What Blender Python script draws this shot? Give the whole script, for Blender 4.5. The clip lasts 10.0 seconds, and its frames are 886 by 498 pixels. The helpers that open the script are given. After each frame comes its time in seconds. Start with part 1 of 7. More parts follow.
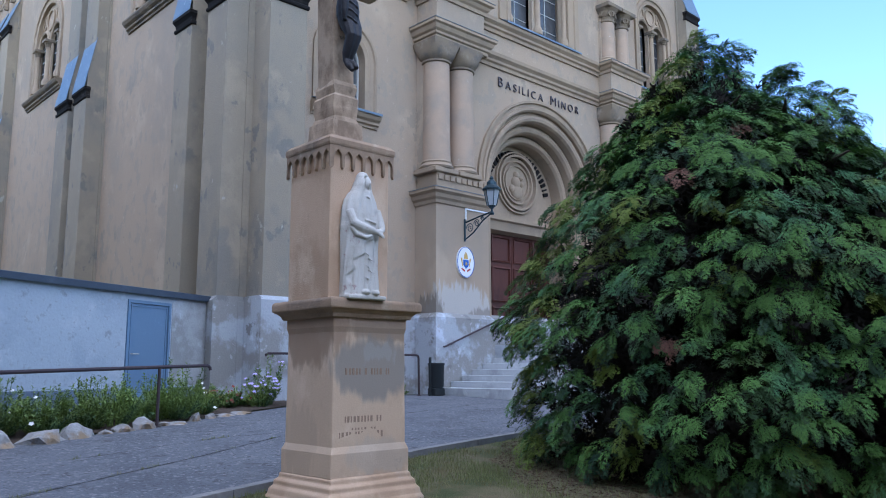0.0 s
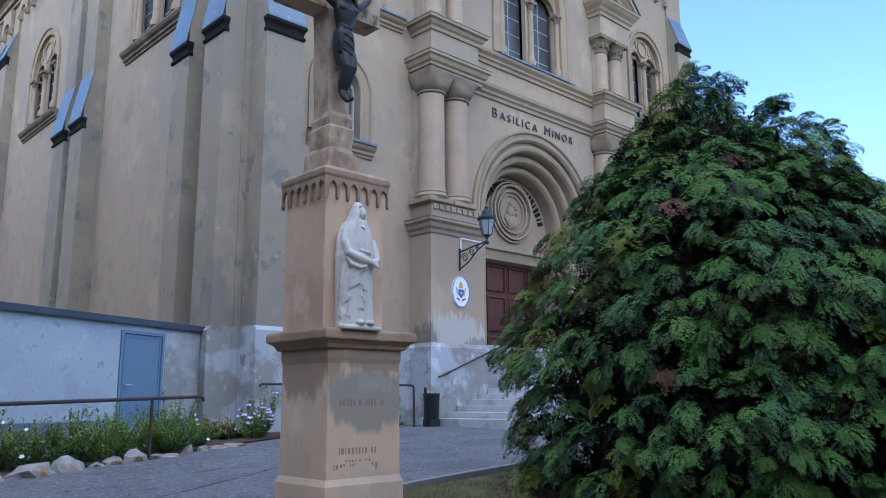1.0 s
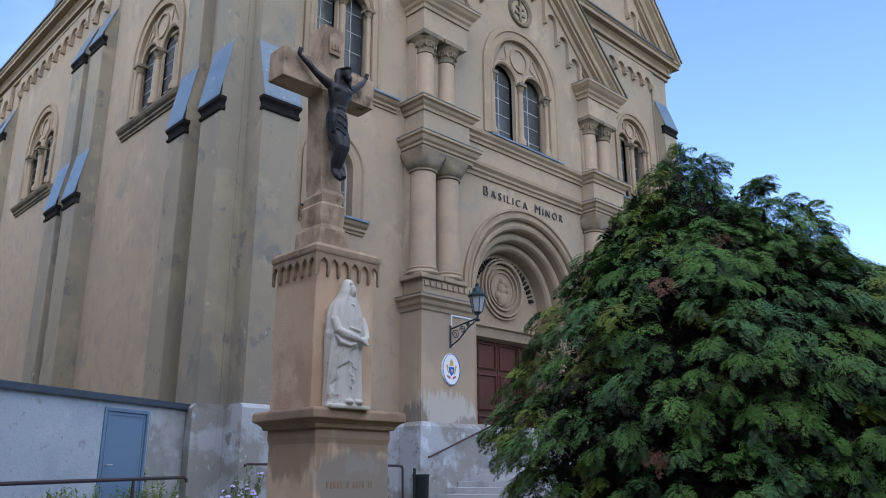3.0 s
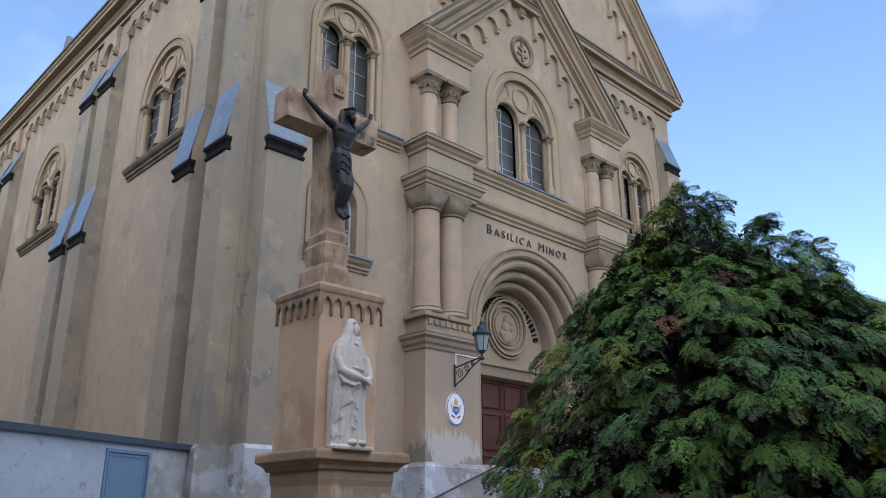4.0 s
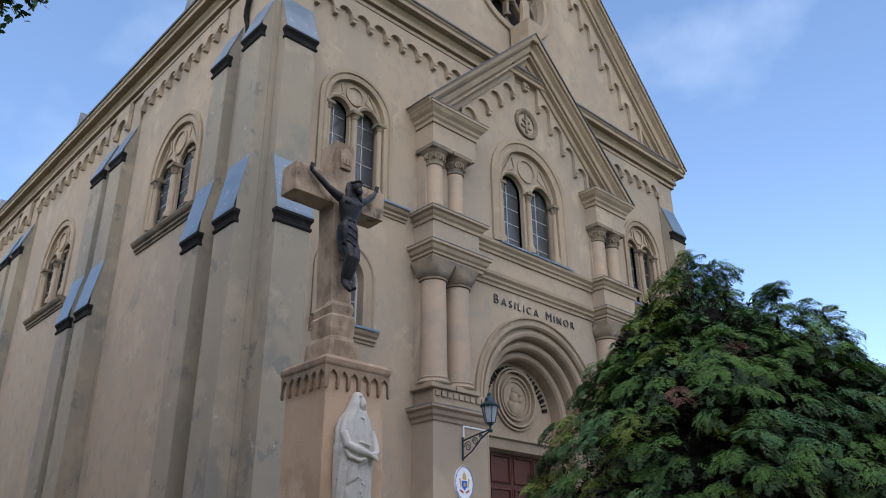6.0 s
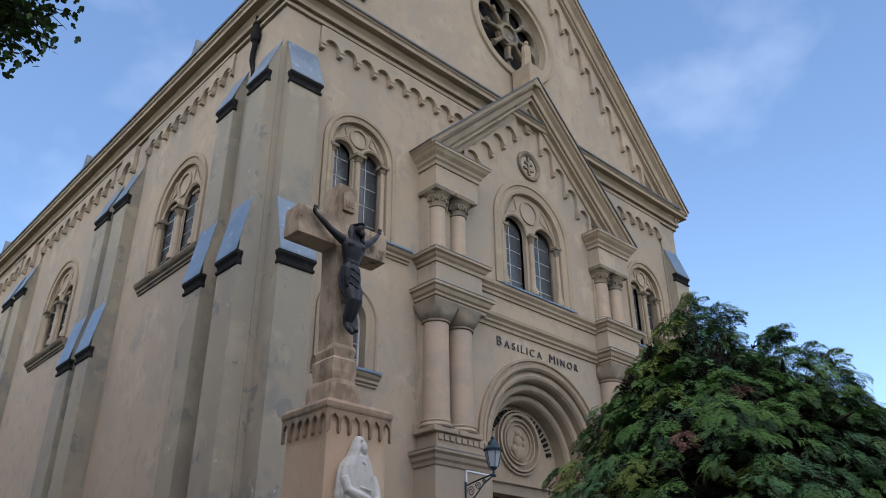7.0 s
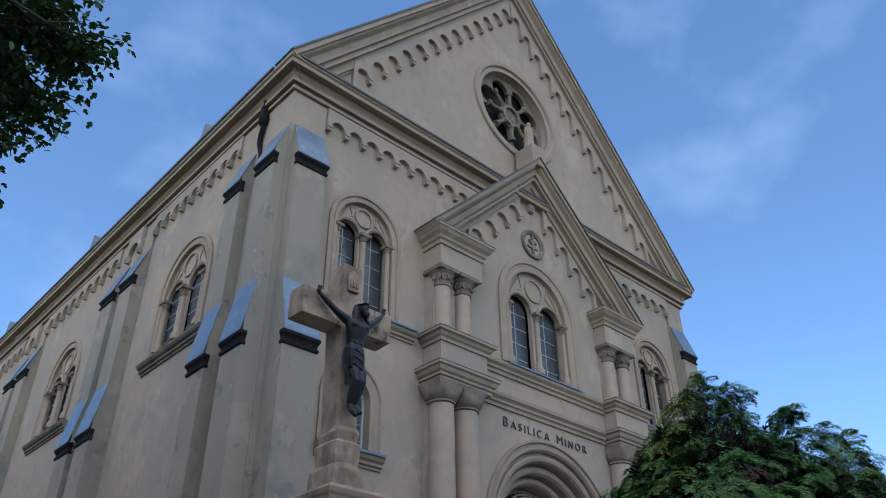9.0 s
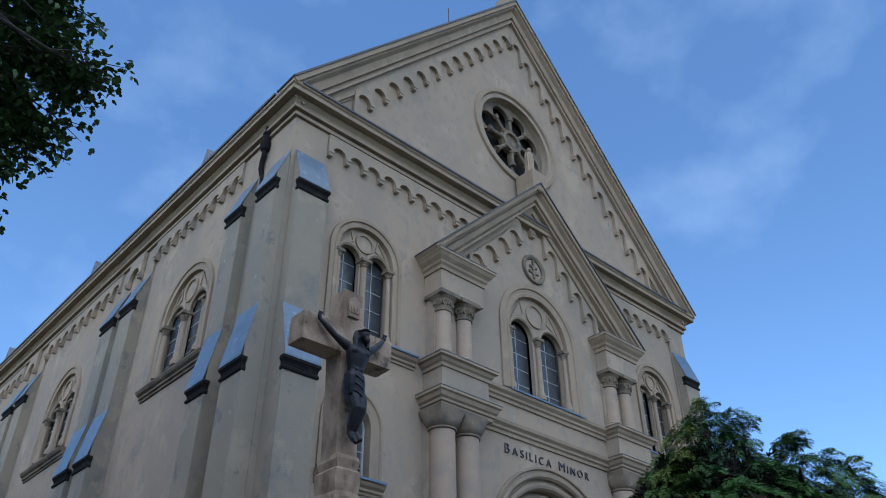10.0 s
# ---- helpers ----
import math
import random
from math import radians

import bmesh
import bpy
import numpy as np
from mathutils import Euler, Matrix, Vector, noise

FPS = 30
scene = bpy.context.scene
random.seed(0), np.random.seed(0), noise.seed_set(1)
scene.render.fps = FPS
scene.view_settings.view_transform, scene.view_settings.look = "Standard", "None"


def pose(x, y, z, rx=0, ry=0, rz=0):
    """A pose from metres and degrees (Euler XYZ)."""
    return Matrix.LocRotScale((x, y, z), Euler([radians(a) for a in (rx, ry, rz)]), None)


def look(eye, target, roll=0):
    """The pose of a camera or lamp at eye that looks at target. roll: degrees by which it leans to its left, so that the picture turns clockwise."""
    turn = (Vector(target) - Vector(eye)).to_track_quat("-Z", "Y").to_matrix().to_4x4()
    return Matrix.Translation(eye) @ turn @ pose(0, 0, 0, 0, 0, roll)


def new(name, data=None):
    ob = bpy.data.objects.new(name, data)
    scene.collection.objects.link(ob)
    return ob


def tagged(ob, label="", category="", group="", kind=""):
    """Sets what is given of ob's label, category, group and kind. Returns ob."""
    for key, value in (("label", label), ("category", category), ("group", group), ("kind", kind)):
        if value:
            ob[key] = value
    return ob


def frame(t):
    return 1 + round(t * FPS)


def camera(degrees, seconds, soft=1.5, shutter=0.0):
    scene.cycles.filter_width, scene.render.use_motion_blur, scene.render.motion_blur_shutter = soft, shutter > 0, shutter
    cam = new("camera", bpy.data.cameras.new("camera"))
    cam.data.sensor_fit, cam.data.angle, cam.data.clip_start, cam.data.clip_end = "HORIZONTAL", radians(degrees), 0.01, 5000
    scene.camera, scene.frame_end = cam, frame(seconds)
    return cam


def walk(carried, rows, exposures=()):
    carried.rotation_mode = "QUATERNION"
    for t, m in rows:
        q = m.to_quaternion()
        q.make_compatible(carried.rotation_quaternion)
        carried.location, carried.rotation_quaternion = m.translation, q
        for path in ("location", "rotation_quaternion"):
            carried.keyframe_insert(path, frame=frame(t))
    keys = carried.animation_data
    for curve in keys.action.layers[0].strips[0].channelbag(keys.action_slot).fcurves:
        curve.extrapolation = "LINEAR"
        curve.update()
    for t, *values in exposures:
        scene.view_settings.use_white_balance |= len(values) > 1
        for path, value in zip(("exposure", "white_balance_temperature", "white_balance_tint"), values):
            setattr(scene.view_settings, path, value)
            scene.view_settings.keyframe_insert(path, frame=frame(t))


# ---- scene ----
cam = camera(58.66, 10.0, soft=1.0)
EXPO = [(0.0, 1.28, 5430, 9), (2.5, 1.02, 5900, 9), (4.5, 1.0, 6550, 11), (6.5, 0.85, 6550, 10), (8.0, 0.70, 6100, 8), (10.0, 0.44, 5420, 5)]
# seconds, x, y, z, yaw, pitch, roll
PATH = [
    (0, 0.000, -0.000, 1.600, -43.245, 8.736, 0.161),
    (0.5, 0.001, -0.001, 1.604, -43.423, 9.843, 0.139),
    (1, 0.002, -0.001, 1.608, -43.576, 10.854, 0.319),
    (1.5, 0.003, -0.002, 1.612, -43.803, 11.968, 0.336),
    (2, 0.003, -0.003, 1.616, -44.176, 13.418, 0.266),
    (2.5, 0.004, -0.003, 1.620, -44.349, 14.936, 0.194),
    (4, 0.007, -0.005, 1.632, -43.965, 19.142, 0.223),
    (4.5, 0.008, -0.006, 1.636, -43.834, 20.467, 0.422),
    (5, 0.009, -0.007, 1.641, -43.540, 21.648, 0.536),
    (6.5, 0.012, -0.009, 1.656, -43.312, 25.654, 0.365),
    (7, 0.014, -0.010, 1.661, -43.172, 27.205, 0.342),
    (7.5, 0.015, -0.011, 1.666, -43.038, 28.682, 0.457),
    (8, 0.016, -0.012, 1.671, -43.039, 30.226, 0.431),
    (8.5, 0.017, -0.013, 1.675, -42.897, 31.716, 0.440),
    (9, 0.018, -0.013, 1.680, -42.731, 32.883, 0.400),
    (9.5, 0.019, -0.014, 1.685, -42.614, 33.691, 0.417),
    (10, 0.020, -0.015, 1.690, -42.636, 34.693, 0.420),
]
walk(cam, [(t, pose(x, y, z, 90 + p, r, w)) for t, x, y, z, w, p, r in PATH],
     exposures=EXPO)

# ---- sky and sun ----
SUN_EL, SUN_AZ = 52.0, 229.0          # elevation, and azimuth clockwise from +y
world = bpy.data.worlds.new("sky")
scene.world = world
world.use_nodes = True
wn, wl = world.node_tree.nodes, world.node_tree.links
wn.clear()
w_out = wn.new("ShaderNodeOutputWorld")
w_bg = wn.new("ShaderNodeBackground")
w_sky = wn.new("ShaderNodeTexSky")
w_sky.sky_type, w_sky.sun_disc = "NISHITA", False
w_sky.sun_elevation, w_sky.sun_rotation = radians(SUN_EL), radians(SUN_AZ)
w_sky.ozone_density, w_sky.dust_density, w_sky.air_density = 3.4, 0.2, 1.0
w_bg.inputs[1].default_value = 0.16
# thin clouds, part of the sky all round
w_tc = wn.new("ShaderNodeTexCoord")
w_map = wn.new("ShaderNodeMapping")
w_map.inputs["Scale"].default_value = (2.2, 2.2, 3.0)
w_noise = wn.new("ShaderNodeTexNoise")
w_noise.inputs["Scale"].default_value, w_noise.inputs["Detail"].default_value = 2.3, 5.0
w_ramp = wn.new("ShaderNodeValToRGB")
w_ramp.color_ramp.elements[0].position, w_ramp.color_ramp.elements[1].position = 0.55, 0.76
w_mix = wn.new("ShaderNodeMixRGB")
w_mix.inputs[2].default_value = (3.9, 4.6, 5.8, 1)
w_amt = wn.new("ShaderNodeMath")
w_amt.operation = "MULTIPLY"
w_amt.inputs[1].default_value = 0.2
wl.new(w_tc.outputs["Generated"], w_map.inputs[0])
wl.new(w_map.outputs[0], w_noise.inputs[0])
wl.new(w_noise.outputs[0], w_ramp.inputs[0])
wl.new(w_ramp.outputs[0], w_amt.inputs[0])
wl.new(w_amt.outputs[0], w_mix.inputs[0])
wl.new(w_sky.outputs[0], w_mix.inputs[1])
wl.new(w_mix.outputs[0], w_bg.inputs[0])
wl.new(w_bg.outputs[0], w_out.inputs[0])
sun_data = bpy.data.lights.new("sun", "SUN")
sun_data.energy, sun_data.angle, sun_data.color = 1.93, radians(130), (1.0, 0.86, 0.69)
sun = new("sun", sun_data)
a, e = radians(SUN_AZ), radians(SUN_EL)
sun.matrix_world = look((0, 0, 60), (-math.sin(a) * math.cos(e), -math.cos(a) * math.cos(e), 60 - math.sin(e)))


# ---- materials ----
def mat(name, base, rough=0.85, metal=0.0, tones=(), scale=1.0, bump=0.3, grain=60.0, streak=0.0, island=0.0, spec=0.3, stain=0.5):
    """A worn surface: base colour, darker and lighter tones in patches, fine grain and relief. streak: stretches the patches downwards."""
    m = bpy.data.materials.new(name)
    m.use_nodes = True
    n, l = m.node_tree.nodes, m.node_tree.links
    b = n["Principled BSDF"]
    b.inputs["Roughness"].default_value, b.inputs["Metallic"].default_value = rough, metal
    b.inputs["Specular IOR Level"].default_value = spec
    tc = n.new("ShaderNodeTexCoord")
    mp = n.new("ShaderNodeMapping")
    mp.inputs["Scale"].default_value = (scale, scale, scale * (1 - 0.85 * streak))
    l.new(tc.outputs["Object"], mp.inputs[0])
    last = None
    rgb = n.new("ShaderNodeRGB")
    rgb.outputs[0].default_value = (*base, 1)
    last = rgb.outputs[0]
    for i, (tone, lo, hi, sc) in enumerate(tones):
        t = n.new("ShaderNodeTexNoise")
        t.inputs["Scale"].default_value, t.inputs["Detail"].default_value, t.inputs["Roughness"].default_value = sc, 6, 0.62
        off = n.new("ShaderNodeVectorMath")
        off.inputs[1].default_value = (7.3 * i, 3.1 * i, 5.7 * i)
        l.new(mp.outputs[0], off.inputs[0])
        l.new(off.outputs[0], t.inputs["Vector"])
        r = n.new("ShaderNodeMapRange")
        r.inputs["From Min"].default_value, r.inputs["From Max"].default_value = lo, hi
        r.interpolation_type = "SMOOTHSTEP"
        l.new(t.outputs[0], r.inputs[0])
        mx = n.new("ShaderNodeMixRGB")
        l.new(r.outputs[0], mx.inputs[0])
        l.new(last, mx.inputs[1])
        mx.inputs[2].default_value = (*tone, 1)
        last = mx.outputs[0]
    g = n.new("ShaderNodeTexNoise")
    g.inputs["Scale"].default_value, g.inputs["Detail"].default_value = grain, 4
    l.new(tc.outputs["Object"], g.inputs["Vector"])
    gm = n.new("ShaderNodeMapRange")
    gm.inputs["To Min"].default_value, gm.inputs["To Max"].default_value = 1 - 0.25 * stain, 1 + 0.25 * stain
    l.new(g.outputs[0], gm.inputs[0])
    val = gm.outputs[0]
    if island:
        geo = n.new("ShaderNodeNewGeometry")
        info = n.new("ShaderNodeObjectInfo")
        add = n.new("ShaderNodeMath")
        l.new(geo.outputs["Random Per Island"], add.inputs[0])
        l.new(info.outputs["Random"], add.inputs[1])
        im = n.new("ShaderNodeMapRange")
        im.inputs["From Max"].default_value = 2.0
        im.inputs["To Min"].default_value, im.inputs["To Max"].default_value = 1 - island, 1 + island
        l.new(add.outputs[0], im.inputs[0])
        mu = n.new("ShaderNodeMath")
        mu.operation = "MULTIPLY"
        l.new(val, mu.inputs[0])
        l.new(im.outputs[0], mu.inputs[1])
        val = mu.outputs[0]
    sc = n.new("ShaderNodeVectorMath")
    sc.operation = "SCALE"
    l.new(last, sc.inputs[0])
    l.new(val, sc.inputs["Scale"])
    l.new(sc.outputs[0], b.inputs["Base Color"])
    if bump:
        bp = n.new("ShaderNodeBump")
        bp.inputs["Strength"].default_value, bp.inputs["Distance"].default_value = bump, 0.02
        l.new(g.outputs[0], bp.inputs["Height"])
        l.new(bp.outputs[0], b.inputs["Normal"])
    return m


PLASTER = mat("ochre_plaster", (0.358, 0.276, 0.198), 0.93, tones=(((0.295, 0.243, 0.188), 0.44, 0.64, 0.22), ((0.40, 0.315, 0.228), 0.53, 0.68, 0.6), ((0.265, 0.228, 0.182), 0.58, 0.70, 1.1), ((0.31, 0.255, 0.195), 0.54, 0.58, 2.6), ((0.22, 0.182, 0.145), 0.68, 0.74, 6.0), ((0.43, 0.345, 0.26), 0.64, 0.70, 9.0)), streak=0.35, grain=40, stain=0.7, bump=0.5)
EDGE_SHEET = mat("dull_grey_sheet_edge", (0.10, 0.10, 0.105), 0.6, 0.2, tones=(((0.06, 0.06, 0.065), 0.5, 0.75, 2.0),), grain=20, bump=0.1)
# surface of the two unseen walls that hold back low sky light
BLOCKER = mat("sky_blocker_brown", (0.16, 0.14, 0.12), 0.93, tones=(((0.11, 0.10, 0.09), 0.44, 0.66, 0.4),), grain=30)
RENDER_GREY = mat("grey_buttress_render", (0.279, 0.234, 0.172), 0.93, tones=(((0.239, 0.211, 0.167), 0.40, 0.62, 0.30), ((0.203, 0.185, 0.155), 0.52, 0.66, 0.55), ((0.315, 0.263, 0.193), 0.54, 0.66, 0.9), ((0.189, 0.174, 0.149), 0.60, 0.64, 1.4), ((0.360, 0.335, 0.281), 0.66, 0.70, 2.0)), streak=0.2, grain=34, stain=0.45, bump=0.4)
PLINTH = mat("peeling_whitewash_plinth", (0.36, 0.38, 0.41), 0.9, tones=(((0.25, 0.245, 0.235), 0.44, 0.53, 0.8), ((0.48, 0.52, 0.58), 0.57, 0.68, 1.7), ((0.20, 0.195, 0.19), 0.60, 0.66, 2.2), ((0.38, 0.38, 0.38), 0.62, 0.66, 5.0)), grain=26, stain=0.5, bump=0.35)
TRIM = mat("stone_trim", (0.315, 0.242, 0.168), 0.9, tones=(((0.265, 0.207, 0.148), 0.44, 0.64, 0.9), ((0.36, 0.28, 0.195), 0.54, 0.70, 2.0), ((0.18, 0.145, 0.112), 0.64, 0.76, 3.0)), streak=0.3, grain=40, stain=0.5)
COLUMN = mat("red_marble_column", (0.37, 0.27, 0.19), 0.75, tones=(((0.29, 0.235, 0.18), 0.42, 0.7, 1.2), ((0.44, 0.335, 0.24), 0.55, 0.8, 2.2), ((0.46, 0.40, 0.32), 0.66, 0.75, 5.0)), grain=30, stain=0.3)
# sooty stone of capitals and rose; on flank sills it paints their undersides' shade
DARKSTONE = mat("soot_and_shade_stone", (0.19, 0.148, 0.102), 0.9, tones=(((0.12, 0.105, 0.09), 0.45, 0.65, 1.4), ((0.27, 0.225, 0.17), 0.54, 0.72, 2.4)), grain=30, stain=0.4)
# near-black trim shared by drip mouldings, downpipe and portal characters
DARKTRIM = mat("near_black_trim", (0.016, 0.015, 0.015), 0.95, spec=0.1, tones=(((0.04, 0.036, 0.032), 0.52, 0.75, 2.5),), grain=20)
ZINC = mat("blue_zinc_sheet", (0.135, 0.182, 0.235), 0.42, 0.25, tones=(((0.095, 0.14, 0.195), 0.42, 0.66, 1.2), ((0.27, 0.31, 0.35), 0.58, 0.70, 5.0)), grain=16, bump=0.15, stain=0.5, spec=0.5)
GLASS = mat("leaded_glass", (0.06, 0.064, 0.07), 0.2, tones=(((0.10, 0.105, 0.11), 0.45, 0.7, 0.9),), bump=0.05, grain=3.0, spec=0.5)
LEAD = mat("pale_glazing_bar", (0.42, 0.42, 0.40), 0.6, bump=0.0)
# near-black: the unlit inside of the church put into a colour
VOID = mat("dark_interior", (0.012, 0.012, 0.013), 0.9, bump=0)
SANDSTONE = mat("monument_sandstone", (0.575, 0.414, 0.285), 0.94, tones=(((0.471, 0.328, 0.218), 0.45, 0.62, 1.4), ((0.632, 0.483, 0.345), 0.50, 0.68, 2.6), ((0.471, 0.391, 0.310), 0.58, 0.72, 1.7), ((0.322, 0.241, 0.178), 0.66, 0.76, 5.0), ((0.690, 0.575, 0.471), 0.68, 0.72, 9.0)), streak=0.4, grain=80, stain=0.4, bump=0.25)
SANDDARK = mat("weathered_sandstone_top", (0.35, 0.25, 0.17), 0.95, tones=(((0.22, 0.165, 0.12), 0.45, 0.68, 2.2), ((0.46, 0.37, 0.27), 0.55, 0.75, 3.2)), grain=60, stain=0.45)
MARBLE = mat("white_statue_stone", (0.60, 0.58, 0.54), 0.8, tones=(((0.49, 0.465, 0.42), 0.50, 0.68, 4.5), ((0.36, 0.23, 0.215), 0.60, 0.72, 9.0)), grain=90, stain=0.3)
IRON = mat("blackened_iron_figure", (0.014, 0.013, 0.017), 0.6, 0.0, tones=(((0.032, 0.024, 0.025), 0.5, 0.75, 6.0),), grain=60, bump=0.15, spec=0.5)
PAINTIRON = mat("dark_painted_rail", (0.055, 0.04, 0.045), 0.5, 0.2, tones=(((0.10, 0.06, 0.05), 0.55, 0.8, 6.0),), grain=40, bump=0.1)
WHITEWALL = mat("blue_white_wall_paint", (0.38, 0.435, 0.50), 0.9, tones=(((0.32, 0.37, 0.44), 0.45, 0.66, 0.7), ((0.45, 0.495, 0.55), 0.52, 0.70, 1.8), ((0.28, 0.305, 0.34), 0.62, 0.70, 3.4), ((0.33, 0.36, 0.40), 0.58, 0.66, 9.0)), grain=20, stain=0.3)
WALLPATCH = mat("cement_patched_wall", (0.36, 0.375, 0.385), 0.93, tones=(((0.27, 0.275, 0.275), 0.45, 0.65, 1.6), ((0.47, 0.50, 0.54), 0.56, 0.7, 1.3)), grain=25, stain=0.4)
DADO = mat("slate_blue_dado", (0.15, 0.19, 0.26), 0.88, tones=(((0.10, 0.13, 0.19), 0.5, 0.75, 1.5), ((0.26, 0.29, 0.34), 0.64, 0.76, 3.0)), grain=25, stain=0.3)
COPING = mat("dark_blue_coping_sheet", (0.05, 0.066, 0.095), 0.6, 0.1, tones=(((0.085, 0.105, 0.14), 0.5, 0.8, 2.0),), grain=20, bump=0.1)
BLUEDOOR = mat("blue_door_paint", (0.135, 0.21, 0.32), 0.55, tones=(((0.10, 0.185, 0.31), 0.5, 0.8, 1.2), ((0.16, 0.265, 0.41), 0.58, 0.8, 2.5)), grain=30, bump=0.08, stain=0.15)
REDDOOR = mat("red_brown_wood_door", (0.085, 0.028, 0.02), 0.55, tones=(((0.05, 0.018, 0.014), 0.45, 0.75, 2.0),), streak=0.7, grain=30, bump=0.15)
ASPHALT = mat("worn_asphalt", (0.120, 0.128, 0.148), 0.92, tones=(((0.095, 0.102, 0.12), 0.45, 0.62, 0.6), ((0.15, 0.157, 0.175), 0.54, 0.70, 1.7), ((0.07, 0.075, 0.085), 0.58, 0.66, 4.0), ((0.20, 0.205, 0.22), 0.55, 0.62, 15.0), ((0.055, 0.06, 0.068), 0.58, 0.64, 24.0)), grain=30, bump=1.0, stain=1.5)
CRACK = mat("crack_tar", (0.035, 0.037, 0.04), 0.95, grain=30)
KERB = mat("concrete_kerb", (0.22, 0.22, 0.225), 0.93, tones=(((0.14, 0.14, 0.14), 0.45, 0.7, 2.0), ((0.29, 0.29, 0.28), 0.56, 0.75, 3.5)), grain=40, stain=0.5)
STEPSTONE = mat("grey_step_stone", (0.40, 0.42, 0.44), 0.9, tones=(((0.29, 0.30, 0.32), 0.48, 0.72, 1.6), ((0.52, 0.54, 0.55), 0.55, 0.75, 3.0)), grain=30, stain=0.3, island=0.12)
SOIL = mat("garden_soil", (0.065, 0.048, 0.036), 0.97, tones=(((0.035, 0.028, 0.022), 0.45, 0.7, 2.0), ((0.11, 0.08, 0.055), 0.55, 0.75, 5.0)), grain=40, bump=0.9, stain=0.8)
LAWN = mat("dry_lawn_ground", (0.135, 0.118, 0.065), 0.97, tones=(((0.06, 0.075, 0.028), 0.42, 0.62, 1.1), ((0.15, 0.115, 0.07), 0.55, 0.75, 1.8)), grain=60, bump=0.8, stain=0.8)
GRASS = mat("grass_blade", (0.18, 0.20, 0.085), 0.8, tones=(((0.20, 0.165, 0.085), 0.5, 0.72, 0.9),), bump=0, island=0.5, stain=0.3)
LITTER = mat("brown_needle_litter", (0.10, 0.055, 0.035), 0.97, tones=(((0.06, 0.036, 0.025), 0.45, 0.7, 3.0),), bump=0, island=0.5)
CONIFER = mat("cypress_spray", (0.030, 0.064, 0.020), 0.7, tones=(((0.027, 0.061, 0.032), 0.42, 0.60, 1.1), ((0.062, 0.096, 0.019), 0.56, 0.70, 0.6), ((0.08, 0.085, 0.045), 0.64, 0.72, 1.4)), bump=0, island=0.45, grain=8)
# lighter tip green; part of its contrast with CONIFER is painted light
CONIFER_TIP = mat("cypress_lit_tip", (0.070, 0.138, 0.036), 0.75, tones=(((0.056, 0.122, 0.058), 0.46, 0.62, 1.3), ((0.115, 0.155, 0.030), 0.58, 0.70, 0.8)), bump=0, island=0.75, grain=8, spec=0.12)
# near-black: the shade inside the crown is put into the twig colour
CONIFER_INNER = mat("shaded_inner_twig", (0.012, 0.010, 0.008), 0.9, bump=0, island=0.4, grain=8)
CONIFER_DRY = mat("withered_cypress_spray", (0.17, 0.085, 0.06), 0.8, bump=0, island=0.4, grain=8)
CONIFER_LIME = mat("fresh_cypress_spray", (0.125, 0.17, 0.028), 0.65, bump=0, island=0.4, grain=8)
BARK = mat("tree_bark", (0.055, 0.042, 0.032), 0.95, tones=(((0.03, 0.024, 0.02), 0.45, 0.7, 5.0),), streak=0.6, grain=40, bump=0.8)
LEAF = mat("broad_leaf", (0.068, 0.125, 0.034), 0.5, bump=0, island=0.5, grain=6, tones=(((0.06, 0.105, 0.034), 0.45, 0.7, 0.8),))
SHRUB = mat("bed_foliage", (0.24, 0.33, 0.085), 0.7, bump=0, island=0.45, grain=6, tones=(((0.065, 0.12, 0.05), 0.4, 0.62, 0.9), ((0.15, 0.18, 0.04), 0.58, 0.75, 0.8)))
PETAL_W = mat("white_petal", (0.72, 0.71, 0.70), 0.7, bump=0)
PETAL_L = mat("lilac_petal", (0.46, 0.40, 0.72), 0.7, bump=0)
PETAL_R = mat("red_brown_petal", (0.17, 0.035, 0.022), 0.7, bump=0, island=0.5)
ROCK = mat("bed_edging_stone", (0.26, 0.255, 0.25), 0.95, tones=(((0.24, 0.18, 0.12), 0.48, 0.62, 2.2), ((0.36, 0.36, 0.365), 0.52, 0.68, 4.0)), grain=30, bump=0.7, stain=0.4, island=0.2)
LAMPMETAL = mat("blue_green_lamp_iron", (0.028, 0.05, 0.065), 0.45, 0.5, tones=(((0.06, 0.10, 0.12), 0.55, 0.8, 8.0),), grain=50, bump=0.1)
LAMPGLASS = mat("lamp_glass", (0.30, 0.33, 0.36), 0.15, bump=0.02, spec=0.6)
ENAMEL = mat("white_enamel", (0.72, 0.73, 0.75), 0.35, bump=0)
ENAMEL_B = mat("blue_enamel", (0.02, 0.10, 0.42), 0.35, bump=0)
ENAMEL_G = mat("gold_enamel", (0.50, 0.33, 0.10), 0.4, bump=0)
ENAMEL_R = mat("red_enamel", (0.38, 0.05, 0.04), 0.4, bump=0)
LETTER = mat("bronze_letter", (0.10, 0.088, 0.095), 0.6, 0.3, grain=30, bump=0.1)
PLASTICBIN = mat("dark_bin_metal", (0.018, 0.022, 0.024), 0.5, grain=30, bump=0.1)
ROOF = mat("grey_roof_sheet", (0.16, 0.175, 0.19), 0.6, 0.3, tones=(((0.11, 0.12, 0.13), 0.5, 0.75, 1.0),), grain=10)


# ---- building helpers ----
def where(ob):
    p = Vector()
    while ob:
        p += ob.location
        ob = ob.parent
    return p


def thing(name, loc, label, category, group="", kind=""):
    ob = new(name)
    ob.location = loc
    ob.empty_display_size = 0.2
    return tagged(ob, label, category, group, kind)


